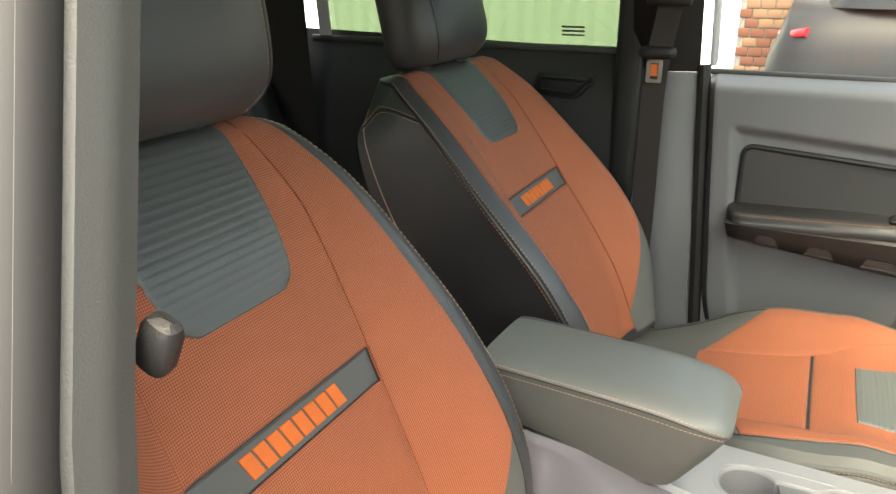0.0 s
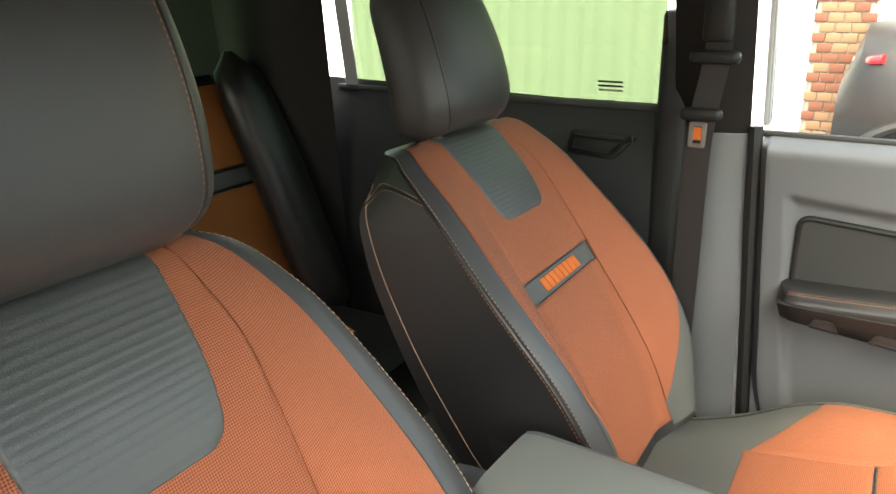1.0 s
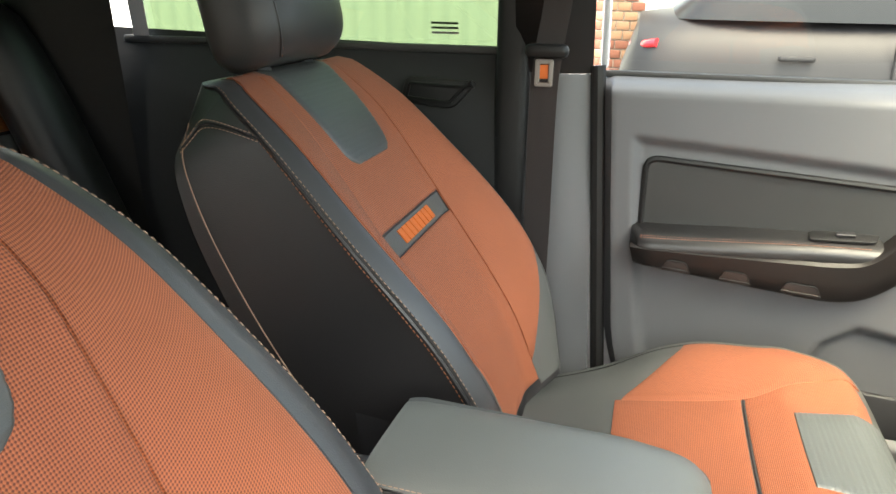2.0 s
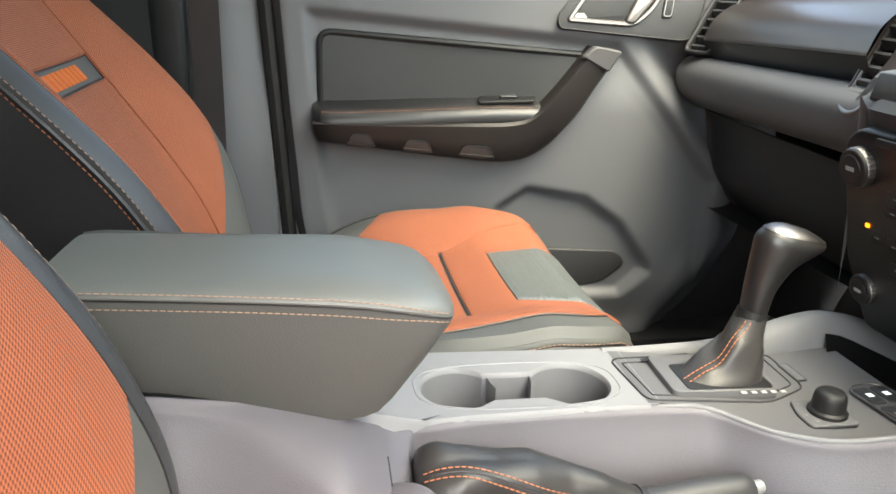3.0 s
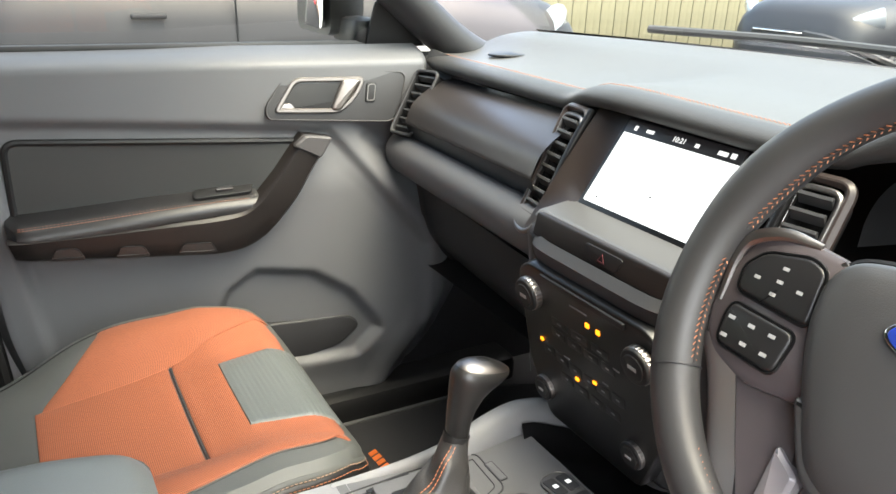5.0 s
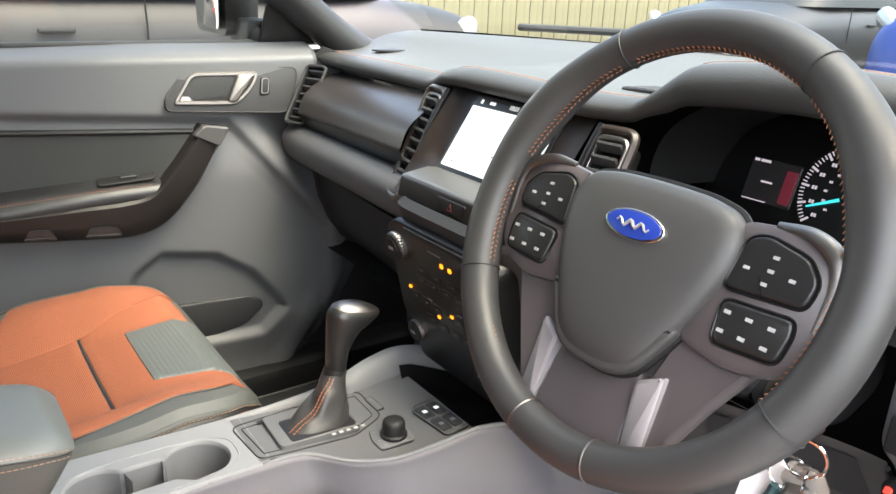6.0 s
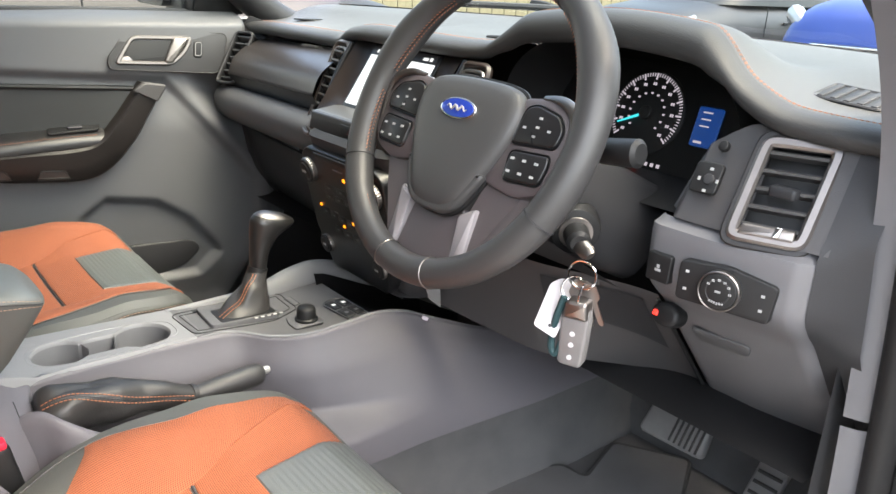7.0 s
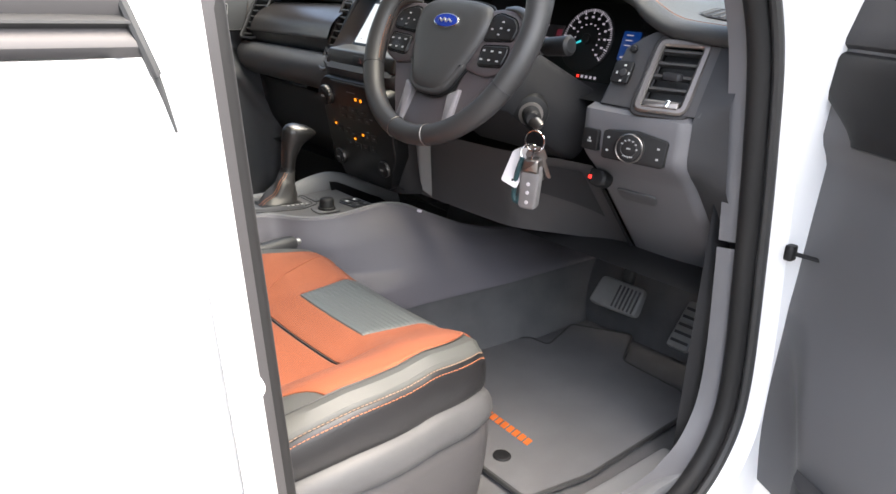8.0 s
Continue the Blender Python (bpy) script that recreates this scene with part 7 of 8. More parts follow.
part("handle_frame", hoop(inset(bz2, 0.008), 0.006, (V(-0.50, 0.749, 1.345), V(1, 0, 0), V(0, 0.08, 1).normalized()), 0.004, 0.001), BLACK_GLOSS, rb)
bm = surf(lambda s, t: V(lerp(-0.38, -1.13, s), lerp(0.80, 0.66, t), lerp(1.41, 1.78, t)), 4, 4)
for v in bm.verts:
    t = (v.co.z - 1.41) / 0.37
    if v.co.x < -0.8:
        v.co.x += 0.10 * t
part("window_pane", bm, GLASS_TINT, rd, "green tinted rear side window")
part("window_label", bars([(-0.06 + 0.0, 0.02 + 0.009 * k, 0.05, 0.004) for k in range(3)], (V(-0.46, 0.793, 1.425), V(1, 0, 0), V(0, -0.3, 0.95).normalized())), GREY_PALE, rd)
part("painted_edge", surf(lambda s, t: V(lerp(-1.112, -1.148, s) + 0.06 * t, lerp(0.79, 0.655, t), lerp(1.40, 1.78, t)), 3, 4), WHITE, rd, "white painted edge of the window frame")
part("waist_seal", box((-0.77, 0.79, 1.418), (0.80, 0.02, 0.014), 0.004), RUBBER, rd)
solo("pillar_c_passenger", surf(lambda s, t: V(lerp(-1.145, -1.48, s) + 0.05 * t, lerp(0.785, 0.635, t) - 0.06 * math.sin(math.pi * s), lerp(0.66, 1.80, t)), 12, 8), BLACK, "dark rear pillar trim", "pillar", "structure")
for sy in (-1, 1):
    bm = box((-0.35, sy * 0.655, 1.775), (2.5, 0.09, 0.08), 0.03)
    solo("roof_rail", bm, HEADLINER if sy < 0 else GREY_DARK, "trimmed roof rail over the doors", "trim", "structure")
    bm = surf(lambda s, t: V(lerp(-1.25, -1.66, s), sy * lerp(0.80, 0.64, t), lerp(0.6, 1.8, t)), 4, 6)
    solo("wall_corner", bm, BLACK, "dark rear corner panel of the cab", "wall", "structure")

# A-pillars and windscreen
for sy, m_ in ((1, GREY_DARK), (-1, GREY_DARK)):
    path = [V(0.80, sy * 0.775, 1.33), V(0.66, sy * 0.765, 1.40), V(0.40, sy * 0.72, 1.60), V(0.18, sy * 0.66, 1.77)]
    solo("pillar_a", tube(spline(path, 5), 0.05, 14, flat=0.75, up=(0, 0, 1)), m_, "dark grey windscreen pillar trim", "pillar", "structure")
bm = surf(lambda s, t: V(lerp(1.14 - 0.24 * (2 * s - 1) ** 2, 0.24, t), lerp(lerp(-0.77, -0.64, t), lerp(0.77, 0.64, t), s), lerp(1.405, 1.80, t)), 16, 6)
ws = solo("windscreen", bm, GLASS_SCREEN, "clear windscreen", "window", "structure")
part("frit_band", surf(lambda s, t: V(lerp(1.14 - 0.24 * (2 * s - 1) ** 2, 0.24, 0.022 * t) - 0.004, lerp(-0.768, 0.768, s), lerp(1.405, 1.80, 0.022 * t) - 0.003), 24, 2), BLACK, ws)
wp_ = thing("wiper", (1.12, 0.1, 1.32), "black windscreen wiper parked along the glass", "wiper")
part("blade", tube(spline([V(1.04, 0.60, 1.425), V(1.13, 0.3, 1.43), V(1.15, 0.0, 1.43)], 8), 0.008, 8), RUBBER, wp_)
part("arm", tube(spline([V(1.20, 0.10, 1.38), V(1.15, 0.25, 1.43), V(1.14, 0.32, 1.44)], 6), 0.008, 8), BLACK, wp_)
solo("scuttle", surf(lambda s, t: V(lerp(1.13, 1.34, t) - 0.24 * (2 * s - 1) ** 2, lerp(-0.8, 0.8, s), 1.402 - 0.14 * t), 16, 5), BLACK, "black scuttle panel below the windscreen", "trim", "structure")
bonnet = solo("bonnet", surf(lambda s, t: V(lerp(1.26, 2.25, t) - 0.1 * (2 * s - 1) ** 2, lerp(-0.82, 0.82, s), 1.215 - 0.07 * t - 0.06 * t ** 6 - 0.06 * (2 * s - 1) ** 4), 20, 14), WHITE, "white painted bonnet", "bonnet", "structure")

# ---- rear bench ----
bench = thing("rear_bench", (-1.2, 0, FLOOR), "rear bench seat in orange cloth and black leather", "car seat")
part("cushion", box((-1.02, 0, 0.82), (0.46, 1.36, 0.20), 0.05), LEATHER, bench)
for yc in (-0.36, 0.36):
    part("cushion_panel", pad(lambda s, t: V(lerp(-1.2, -0.82, s), yc + lerp(-0.2, 0.2, t), 0.922 - 0.02 * s * s), 10, 10, 0.006, 0.05), ORANGE_REAR, bench, "orange cloth seat panel")
rr_ = V(-0.3, 0, 0.954)
secs = []
for i in range(14):
    t = i / 13
    c = V(-1.24, 0, 0.88) + rr_ * (0.60 * t)
    w = 0.67 * (1 - 0.1 * smooth(t, 0.8, 1))
    d = 0.07 * (1 - 0.5 * smooth(t, 0.85, 1))
    secs.append([c + V(d * math.copysign(abs(math.sin(a)) ** 0.4, math.sin(a)), w * math.copysign(abs(math.cos(a)) ** 0.3, math.cos(a)), 0) for a in [2 * math.pi * j / 40 for j in range(40)]])
part("backrest", rings(secs), LEATHER, bench)
for yc in (-0.36, 0.36):
    for v0, v1 in ((0.08, 0.58), (0.66, 0.97)):
        part("back_panel", pad(lambda s, t: V(-1.24, 0, 0.88) + rr_ * (0.60 * lerp(v0, v1, t)) + V(0.072 - 0.02 * smooth(lerp(v0, v1, t), 0.85, 1), yc + lerp(-0.19, 0.19, s) + (0.07 * s if yc > 0 else -0.07 * (1 - s)), 0), 8, 10, 0.006, 0.05), ORANGE_REAR, bench, "orange cloth back panel")
    part("back_band", pad(lambda s, t: V(-1.24, 0, 0.88) + rr_ * (0.60 * lerp(0.59, 0.65, t)) + V(0.073, yc + lerp(-0.19, 0.19, s) + (0.07 * s if yc > 0 else -0.07 * (1 - s)), 0), 8, 3, 0.005, 0.06), RIB, bench)
    part("headrest", box((-1.45, yc, 1.53), (0.09, 0.25, 0.17), 0.035, (0, -14, 0)), LEATHER, bench)

secs = []
for i in range(15):
    t = i / 14
    c = V(-1.13, lerp(0.650, 0.572, t ** 1.3), 0.88) + rr_ * (0.66 * t) + V(0.02, 0, 0)
    w, d = 0.072 * math.sqrt(max(0.02, 1 - (2 * t - 1) ** 6)), 0.055 * math.sqrt(max(0.02, 1 - (2 * t - 1) ** 6))
    secs.append([c + V(d * math.cos(2 * math.pi * j / 20), w * math.sin(2 * math.pi * j / 20), 0) for j in range(20)])
part("side_bolster", rings(secs), LEATHER, bench, "black leather side bolster")

# ---- driver's side opening: sill, seals, pillars, body ----
side = thing("body_side", (0.0, -0.86, 0.5), "white painted body side round the open driver's door", "car body", kind="structure")


def opening(k, n=10):
    """The front edge of the door opening from the roof down the pillar and back along the sill; k moves it outwards from the opening."""
    pts = [V(0.20 + k * 0.5, 0, 1.74 + k * 0.3), V(0.42 + k, 0, 1.52 + k * 0.3), V(0.535 + k, 0, 1.37), V(0.585 + k, 0, 1.20), V(0.625 + k, 0, 0.98), V(0.648 + k, 0, 0.80), V(0.630 + k, 0, 0.705 - k * 0.3), V(0.565 + k * 0.5, 0, 0.640 - k), V(0.45, 0, 0.615 - k), V(0.0, 0, 0.605 - k), V(-0.18, 0, 0.605 - k)]
    return spline(pts, n)


def strip(k0, k1, y0, y1, name, m_, label="", nn=6, bulge=0.0):
    a, b = opening(k0), opening(k1)
    bm = surf(lambda s, t: lerp(a[min(len(a) - 1, int(round(s * (len(a) - 1))))], b[min(len(b) - 1, int(round(s * (len(b) - 1))))], t) + V(0, lerp(y0, y1, t) - bulge * math.sin(math.pi * t), 0), len(a) - 1, nn)
    return part(name, bm, m_, side, label)




def trim_strip(wide0, wide1, z0, z1, name, label):
    """Inner trim beside the seal, between two heights, its inner edge moving in towards the foot."""
    path = [q for q in opening(0.004, 60) if z0 <= q.z <= z1]
    inner_ = [q for q, o_ in zip(opening(-0.05, 60), opening(0.004, 60)) if z0 <= o_.z <= z1]
    def at(s, t):
        i = int(round(s * (len(path) - 1)))
        k = lerp(wide0, wide1, s ** 1.2)
        return lerp(path[i], inner_[i], t * k) + V(0, lerp(-0.768, -0.742, t) - 0.004 * math.sin(math.pi * t), 0)
    part(name, surf(at, len(path) - 1, 6), TRIM, side, label)


trim_strip(0.10, 0.20, 1.045, 1.75, "pillar_trim", "grey pillar trim beside the seal")
trim_strip(0.26, 1.05, 0.0, 1.04, "kick_trim", "grey kick trim running into the sill")
part("door_seal", tube([p + V(0, -0.782, 0) for p in opening(0.006)], 0.0165, 10), SEAL, side, "thick black rubber door seal")
part("seal_lip", tube([p + V(0, -0.806, 0) for p in opening(0.012)], 0.008, 8), RUBBER, side)
strip(0.012, 0.03, -0.80, -0.835, "rebate", WHITE, "white painted door rebate")
strip(0.03, 0.16, -0.835, -0.885, "front_shut", WHITE, "white painted door shut", 8)
strip(0.16, 0.24, -0.885, -0.915, "outer_edge", WHITE)
part("inner_sill", box((0.12, -0.735, 0.632), (1.0, 0.07, 0.03), 0.008), GREY, side, "grey sill plate")
part("kick_panel", surf(lambda s, t: V(lerp(0.60, 1.05, s), -0.728, lerp(FLOOR, 1.35, t)), 6, 6), GREY_DARK, side)
part("step_sill", box((0.1, -0.86, 0.54), (1.5, 0.14, 0.10), 0.03), WHITE, side)
# check strap and hinge
part("check_strap", box((0.630, -0.846, 1.054), (0.018, 0.014, 0.024), 0.003), BLACK, side, "black door check")
part("strap", tube([V(0.632, -0.850, 1.053), V(0.655, -0.872, 1.046), V(0.675, -0.895, 1.040)], 0.0045, 8, flat=0.5), BLACK, side)
part("bolt", tube([V(0.645, -0.838, 1.30), V(0.645, -0.850, 1.30)], 0.008, 8), SATIN_DARK, side)

# driver's B-pillar and closed rear door, seen from outside at the end
bpd = thing("pillar_b_driver", (-0.28, -0.78, FLOOR), "grey B-pillar trim beside the driver's seat", "pillar", kind="structure")


def bcol(x, y, z):
    """A point of the driver's B-pillar's plan at height z: it leans back, and inwards above the waist."""
    return V(x - 0.11 * (z - 1.0), y + 0.30 * max(0.0, z - 1.40), z)


def column_strip(plan, name, m_, label=""):
    n = len(plan) - 1

    def f(s, t):
        i = min(n - 1, int(s * n))
        x, y = (lerp(plan[i][k], plan[i + 1][k], s * n - i) for k in (0, 1))
        return bcol(x, y, lerp(0.58, 1.79, t))
    return part(name, surf(f, n * 3, 24), m_, bpd, label)


# the grey trim plastic, darkened in its colour against the outdoor light it faces
column_strip([(-0.42, -0.71), (-0.22, -0.695), (-0.165, -0.695), (-0.150, -0.702), (-0.147, -0.715), (-0.149, -0.728), (-0.164, -0.738)], "inner_trim", PILLAR_SHADED, "grey pillar trim")
part("door_seal", tube([bcol(-0.162, -0.739, 0.58 + 1.2 * i / 24) for i in range(25)], 0.0135, 12), SEAL, bpd, "black rubber pillar seal")
column_strip([(-0.151, -0.747), (-0.163, -0.752), (-0.176, -0.756)], "rubber_edge", UPPER, "dark edge strip")
column_strip([(-0.174, -0.756), (-0.200, -0.790), (-0.222, -0.815), (-0.235, -0.85), (-0.25, -0.876)], "painted_rebate", WHITE, "white painted door rebate")
column_strip([(-0.246, -0.872), (-0.262, -0.866), (-0.34, -0.862)], "shut_face", WHITE)
part("belt_lever", box((-0.203, -0.673, 1.450), (0.016, 0.012, 0.024), 0.005, (0, 25, 0)), BLACK, bpd, "black belt height lever")
part("belt_guide", box((-0.255, -0.665, 1.52), (0.03, 0.02, 0.06), 0.008, (0, 20, 0)), SATIN_DARK, bpd)
part("door_striker", tube(spline([bcol(-0.222, -0.826, 1.125), bcol(-0.212, -0.832, 1.116), bcol(-0.208, -0.834, 1.102), bcol(-0.224, -0.838, 1.096)], 5), 0.0035, 8), WHITE, bpd, "painted steel door striker")
WAIST = mat("weathered_waist_rubber", (0.075, 0.07, 0.07), 0.6, vary=0.1)
DARKPANE = mat("reflecting_side_glass", (0.05, 0.047, 0.047), 0.35, vary=0.1, spec=0.3)
rdd = thing("door_3", (-0.7, -0.9, 0.6), "closed white rear door on the driver's side", "door", kind="structure")


def outer_side(s, t):
    z = lerp(0.52, 1.362, t)
    x = lerp(-0.262, -1.15, s) - 0.11 * (z - 1.0) * (1 - s)
    return V(x, -0.895 - 0.03 * math.sin(math.pi * t) + 0.025 * smooth(0.03 - s, 0, 0.03), z)


part("outer_skin", surf(outer_side, 30, 24), WHITE, rdd, "white painted outer skin")
part("window_frame", surf(lambda s, t: V(lerp(-0.300, -0.375, s) - 0.11 * 0.4 * t - 0.10 * s * t, lerp(-0.872, -0.74, t), lerp(1.355, 1.79, t)), 4, 8), WHITE, rdd)
for k, (z0, z1, mt) in enumerate(((1.362, 1.377, WAIST), (1.377, 1.384, RUBBER), (1.384, 1.412, WAIST))):
    part("waist_strip", surf(lambda s, t: V(lerp(-0.306 - 0.35 * (lerp(z0, z1, t) - 1.362), -1.1, s), -0.889 - 0.006 * math.sin(math.pi * t) + 0.2 * (lerp(z0, z1, t) - 1.362), lerp(z0, z1, t)), 4, 5), mt, rdd, "grey waist strip under the window")
part("window_band", surf(lambda s, t: V(lerp(-0.324 - 0.10 * t, -1.1, s), lerp(-0.876, -0.74, t), lerp(1.412, 1.79, t)), 8, 4), DARKPANE, rdd, "grey reflecting window")
part("window_edge", tube(spline([V(-0.296, -0.899, 1.322), V(-0.303, -0.893, 1.352), V(-0.318, -0.882, 1.40), V(-0.43, -0.745, 1.79)], 6), [0.0008, 0.001, 0.0012, 0.0014, 0.0016, 0.002, 0.0024, 0.0028, 0.003, 0.003, 0.003, 0.003, 0.003, 0.003, 0.003, 0.003, 0.003, 0.003, 0.003], 8), RUBBER, rdd)
part("inner_skin", surf(lambda s, t: V(lerp(-0.40, -1.2, s), -0.77, lerp(0.62, 1.41, t)), 4, 4), GREY_DARK, rdd)

# open driver's door
TH = radians(62)
HX, HY = 0.76, -0.865
dd_, dn = V(-math.cos(TH), -math.sin(TH), 0), V(-math.sin(TH), math.cos(TH), 0)
odoor = thing("door_4", (HX, HY, 0.6), "open driver's door with grey trim and dark speaker corner", "door", kind="structure")


def od(a, b, z):
    return V(HX, HY, 0) + dd_ * a + dn * b + V(0, 0, z)


def otrim(s, t):
    z = lerp(0.64, 1.395, t)
    a0 = curve(((0.62, -0.059), (0.84, -0.076), (0.93, -0.096), (0.95, -0.090), (0.994, -0.037), (1.067, -0.025), (1.244, -0.047), (1.33, -0.073), (1.41, -0.099)), z)
    a = lerp(a0, 1.02, s)
    crease = a0 + 0.022 + 0.050 * (1 - smooth(z, 0.64, 0.97))
    shoulder = curve(((0.64, 0.115), (0.78, 0.080), (0.91, 0.018), (1.0, -0.04)), z)
    b = 0.085 + 0.022 * smooth(z, 1.18, 1.23) + 0.045 * smooth(a, shoulder, shoulder + 0.085) * (1 - smooth(z, 0.78, 1.0)) - 0.045 * max(0.0, (crease - a) / (crease - a0))
    return od(a, b, z)


part("inner_skin", surf(otrim, 0, 50, us=[0.25 * i / 50 for i in range(50)] + [0.25 + 0.75 * i / 20 for i in range(21)]), PANEL_GREY, odoor, "grey moulded inner skin")
part("front_cap", pad(lambda s, t: od(lerp(lerp(0.100, 0.006, smooth(t, 0, 0.75)), 0.34, s), 0.112, lerp(1.222, 1.345, t)), 8, 8, 0.006, 0.08), BLACK, odoor, "black corner cap")
part("tweeter_grille", pad(lambda s, t: od(lerp(0.004, 0.17, s), 0.112 - 0.03 * t, lerp(1.350, 1.50, t)), 8, 8, 0.006, 0.08), GREY_DARK, odoor, "dark speaker grille")
bm = surf(lambda s, t: od(-0.02, lerp(0.03, -0.04, s), lerp(0.60, 1.40, t)), 4, 10)
part("front_edge", bm, WHITE, odoor, "white painted door edge")
part("outer_skin", surf(lambda s, t: od(lerp(0.0, 1.06, s), -0.045 - 0.02 * math.sin(math.pi * t), lerp(0.52, 1.40, t)), 10, 10), WHITE, odoor)
part("pocket", pad(lambda s, t: od(lerp(0.165, 0.8, s), 0.138, lerp(0.66, 0.762, t)), 10, 6, 0.02, 0.06), GREY_DARK, odoor, "dark door pocket")
g4 = part("window_pane", surf(lambda s, t: od(lerp(0.16, 1.0, s), lerp(0.02, -0.10, t), lerp(1.39, 1.75, t)), 3, 3), GLASS_CLEAR, odoor)
g4.visible_shadow = False

part("footwell_side", surf(lambda s, t: V(lerp(0.50, 1.12, s), 0.775, lerp(FLOOR - 0.02, 1.37, t)), 4, 4), GREY_DARK, bp, "dark footwell side trim")
part("outer_panel", surf(lambda s, t: V(lerp(-1.66, 1.15, s), 0.86, lerp(0.45, 1.37, t)), 8, 6), WHITE, bp, "white painted outer panels")
part("inner_sill", box((0.25, 0.755, 0.635), (1.2, 0.13, 0.09), 0.02), BLACK, bp)

# ---- floor mats and pedals ----
def floor_mat(pts, label, marks, stud, pile):
    z0 = FLOOR - 0.002
    r = thing("floor_mat", (pts[0][0], pts[0][1], FLOOR), label, "floor mat")
    pl = rounded(pts, 0.016, 6)
    part("carpet_top", plate(pl, (V(0, 0, z0), V(1, 0, 0), V(0, 1, 0)), 0.010, 0.003), pile, r, "short carpet pile")
    part("binding", tube([V(p.x, p.y, z0 + 0.007) for p in pl], 0.0045, 6, closed=True), RUBBER, r, "black bound edge")
    (mx, my), (nx, ny) = marks
    ux = V(nx - mx, ny - my, 0)
    ln = ux.length
    ux = ux / ln
    uy = V(-ux.y, ux.x, 0)
    part("embroidery", bars([(i * ln / 8, -0.009, ln / 8 * 0.72, 0.018) for i in range(8)], (V(mx, my, z0 + 0.010), ux, uy), h=0.0015, slant=-0.3), ORANGE_MARK, r, "bright orange embroidered marks")
    if stud:
        part("stud", plate(disc(0.016, 20), (V(stud[0], stud[1], z0 + 0.010), V(1, 0, 0), V(0, 1, 0)), 0.004, 0.002), BLACK, r, "black fixing stud")
    return r


floor_mat([(0.33, -0.205), (0.322, -0.647), (0.45, -0.668), (0.737, -0.656), (0.829, -0.602), (0.84, -0.442), (0.965, -0.375), (0.89, -0.25), (0.759, -0.294), (0.752, -0.240), (0.678, -0.210)], "grey carpet mat under the driver's pedals", ((0.446, -0.425), (0.437, -0.552)), (0.370, -0.543), MAT)
# passenger mat takes a darker material: the footwell's shade goes into its colour
floor_mat([(0.33, 0.20), (0.80, 0.20), (0.86, 0.30), (0.86, 0.62), (0.78, 0.66), (0.33, 0.66)], "carpet mat in the passenger footwell, shade in its colour", ((0.415, 0.555), (0.425, 0.425)), None, GREY_DARK)
ped = thing("brake_pedal", (0.85, -0.43, 0.80), "black rubber brake pedal with grooves", "pedal")
pu_, px = V(0.55, 0, 0.83).normalized(), V(0, -1, 0)
part("pad", plate(rounded([(-0.062, -0.034), (0.062, -0.03), (0.055, 0.034), (-0.055, 0.032)], 0.014), (V(0.825, -0.424, 0.785), px, pu_), 0.016, 0.006), PEDAL, ped)
for i in range(6):
    part("groove", box(V(0.825, -0.474 + i * 0.010, 0.783) + px.cross(pu_) * 0.0162, (0.010, 0.003, 0.05), 0.001, (0, 33, 0)), RUBBER, ped)
part("arm", box((0.87, -0.42, 0.90), (0.02, 0.03, 0.26), 0.006, (0, 12, 0)), RUBBER, ped)
acc = thing("accelerator_pedal", (0.85, -0.58, 0.70), "slim black accelerator pedal", "pedal")
part("pad", plate(rounded([(-0.026, -0.055), (0.022, -0.055), (0.026, 0.05), (-0.024, 0.05)], 0.008), (V(0.862, -0.577, 0.765), px, V(0.62, 0.0, 0.78).normalized()), 0.012, 0.004), PEDAL, acc)
for i in range(5):
    part("rib", box(V(0.862, -0.577, 0.765) + V(0.62, 0, 0.78).normalized() * (-0.04 + i * 0.018) + px.cross(V(0.62, 0, 0.78).normalized()) * 0.0125, (0.004, 0.04, 0.006), 0.001, (0, 38, 0)), RUBBER, acc)
part("arm", box((0.917, -0.577, 0.85), (0.02, 0.025, 0.16), 0.005, (0, 25, 0)), RUBBER, acc)

# ---- outside ----
TARMAC = mat("worn_tarmac", (0.11, 0.11, 0.112), 0.9, grain=1.0, grain_scale=220, vary=0.25, scale=1.2)
ground = solo("ground", box((0, 0, -0.1), (120, 120, 0.2), 0.01), TARMAC, "grey tarmac of the yard", "ground", "structure")
DOORWHITE = mat("white_ribbed_steel", (0.82, 0.83, 0.80), 0.5, vary=0.04, scale=1.0)
BRICK = mat("red_brown_brick", (0.17, 0.062, 0.038), 0.85, grain=0.6, grain_scale=140, vary=0.25, scale=5)
BRICK_B = mat("buff_brick", (0.24, 0.13, 0.075), 0.85, grain=0.6, grain_scale=140, vary=0.2, scale=5)
MORTAR = mat("pale_mortar", (0.34, 0.31, 0.27), 0.9, grain=0.5, grain_scale=150, vary=0.1)
FENCE = mat("weathered_fence_wood", (0.15, 0.137, 0.085), 0.8, grain=0.4, grain_scale=60, vary=0.3, scale=4)


def ribbed(s, t):
    x = lerp(-9.0, -0.68, s)
    k = (x * 6.0) % 1.0
    return V(x, 6.0 + (0.022 if k < 0.5 else 0.0), lerp(0.0, 3.0, t))


solo("garage_door", surf(ribbed, 240, 1), DOORWHITE, "white ribbed steel roller door", "garage door", "structure")
wallb = solo("wall_brick", box((-0.47, 6.12, 1.6), (0.40, 0.2, 3.2), 0.01), MORTAR, "mortar core of a brick pier", "wall", "structure")
brk = [mesh_from("brick", box((0, 0, 0), (0.104, 0.03, 0.065), 0.004), m_) for m_ in (BRICK, BRICK_B)]
rb_ = random.Random(2)
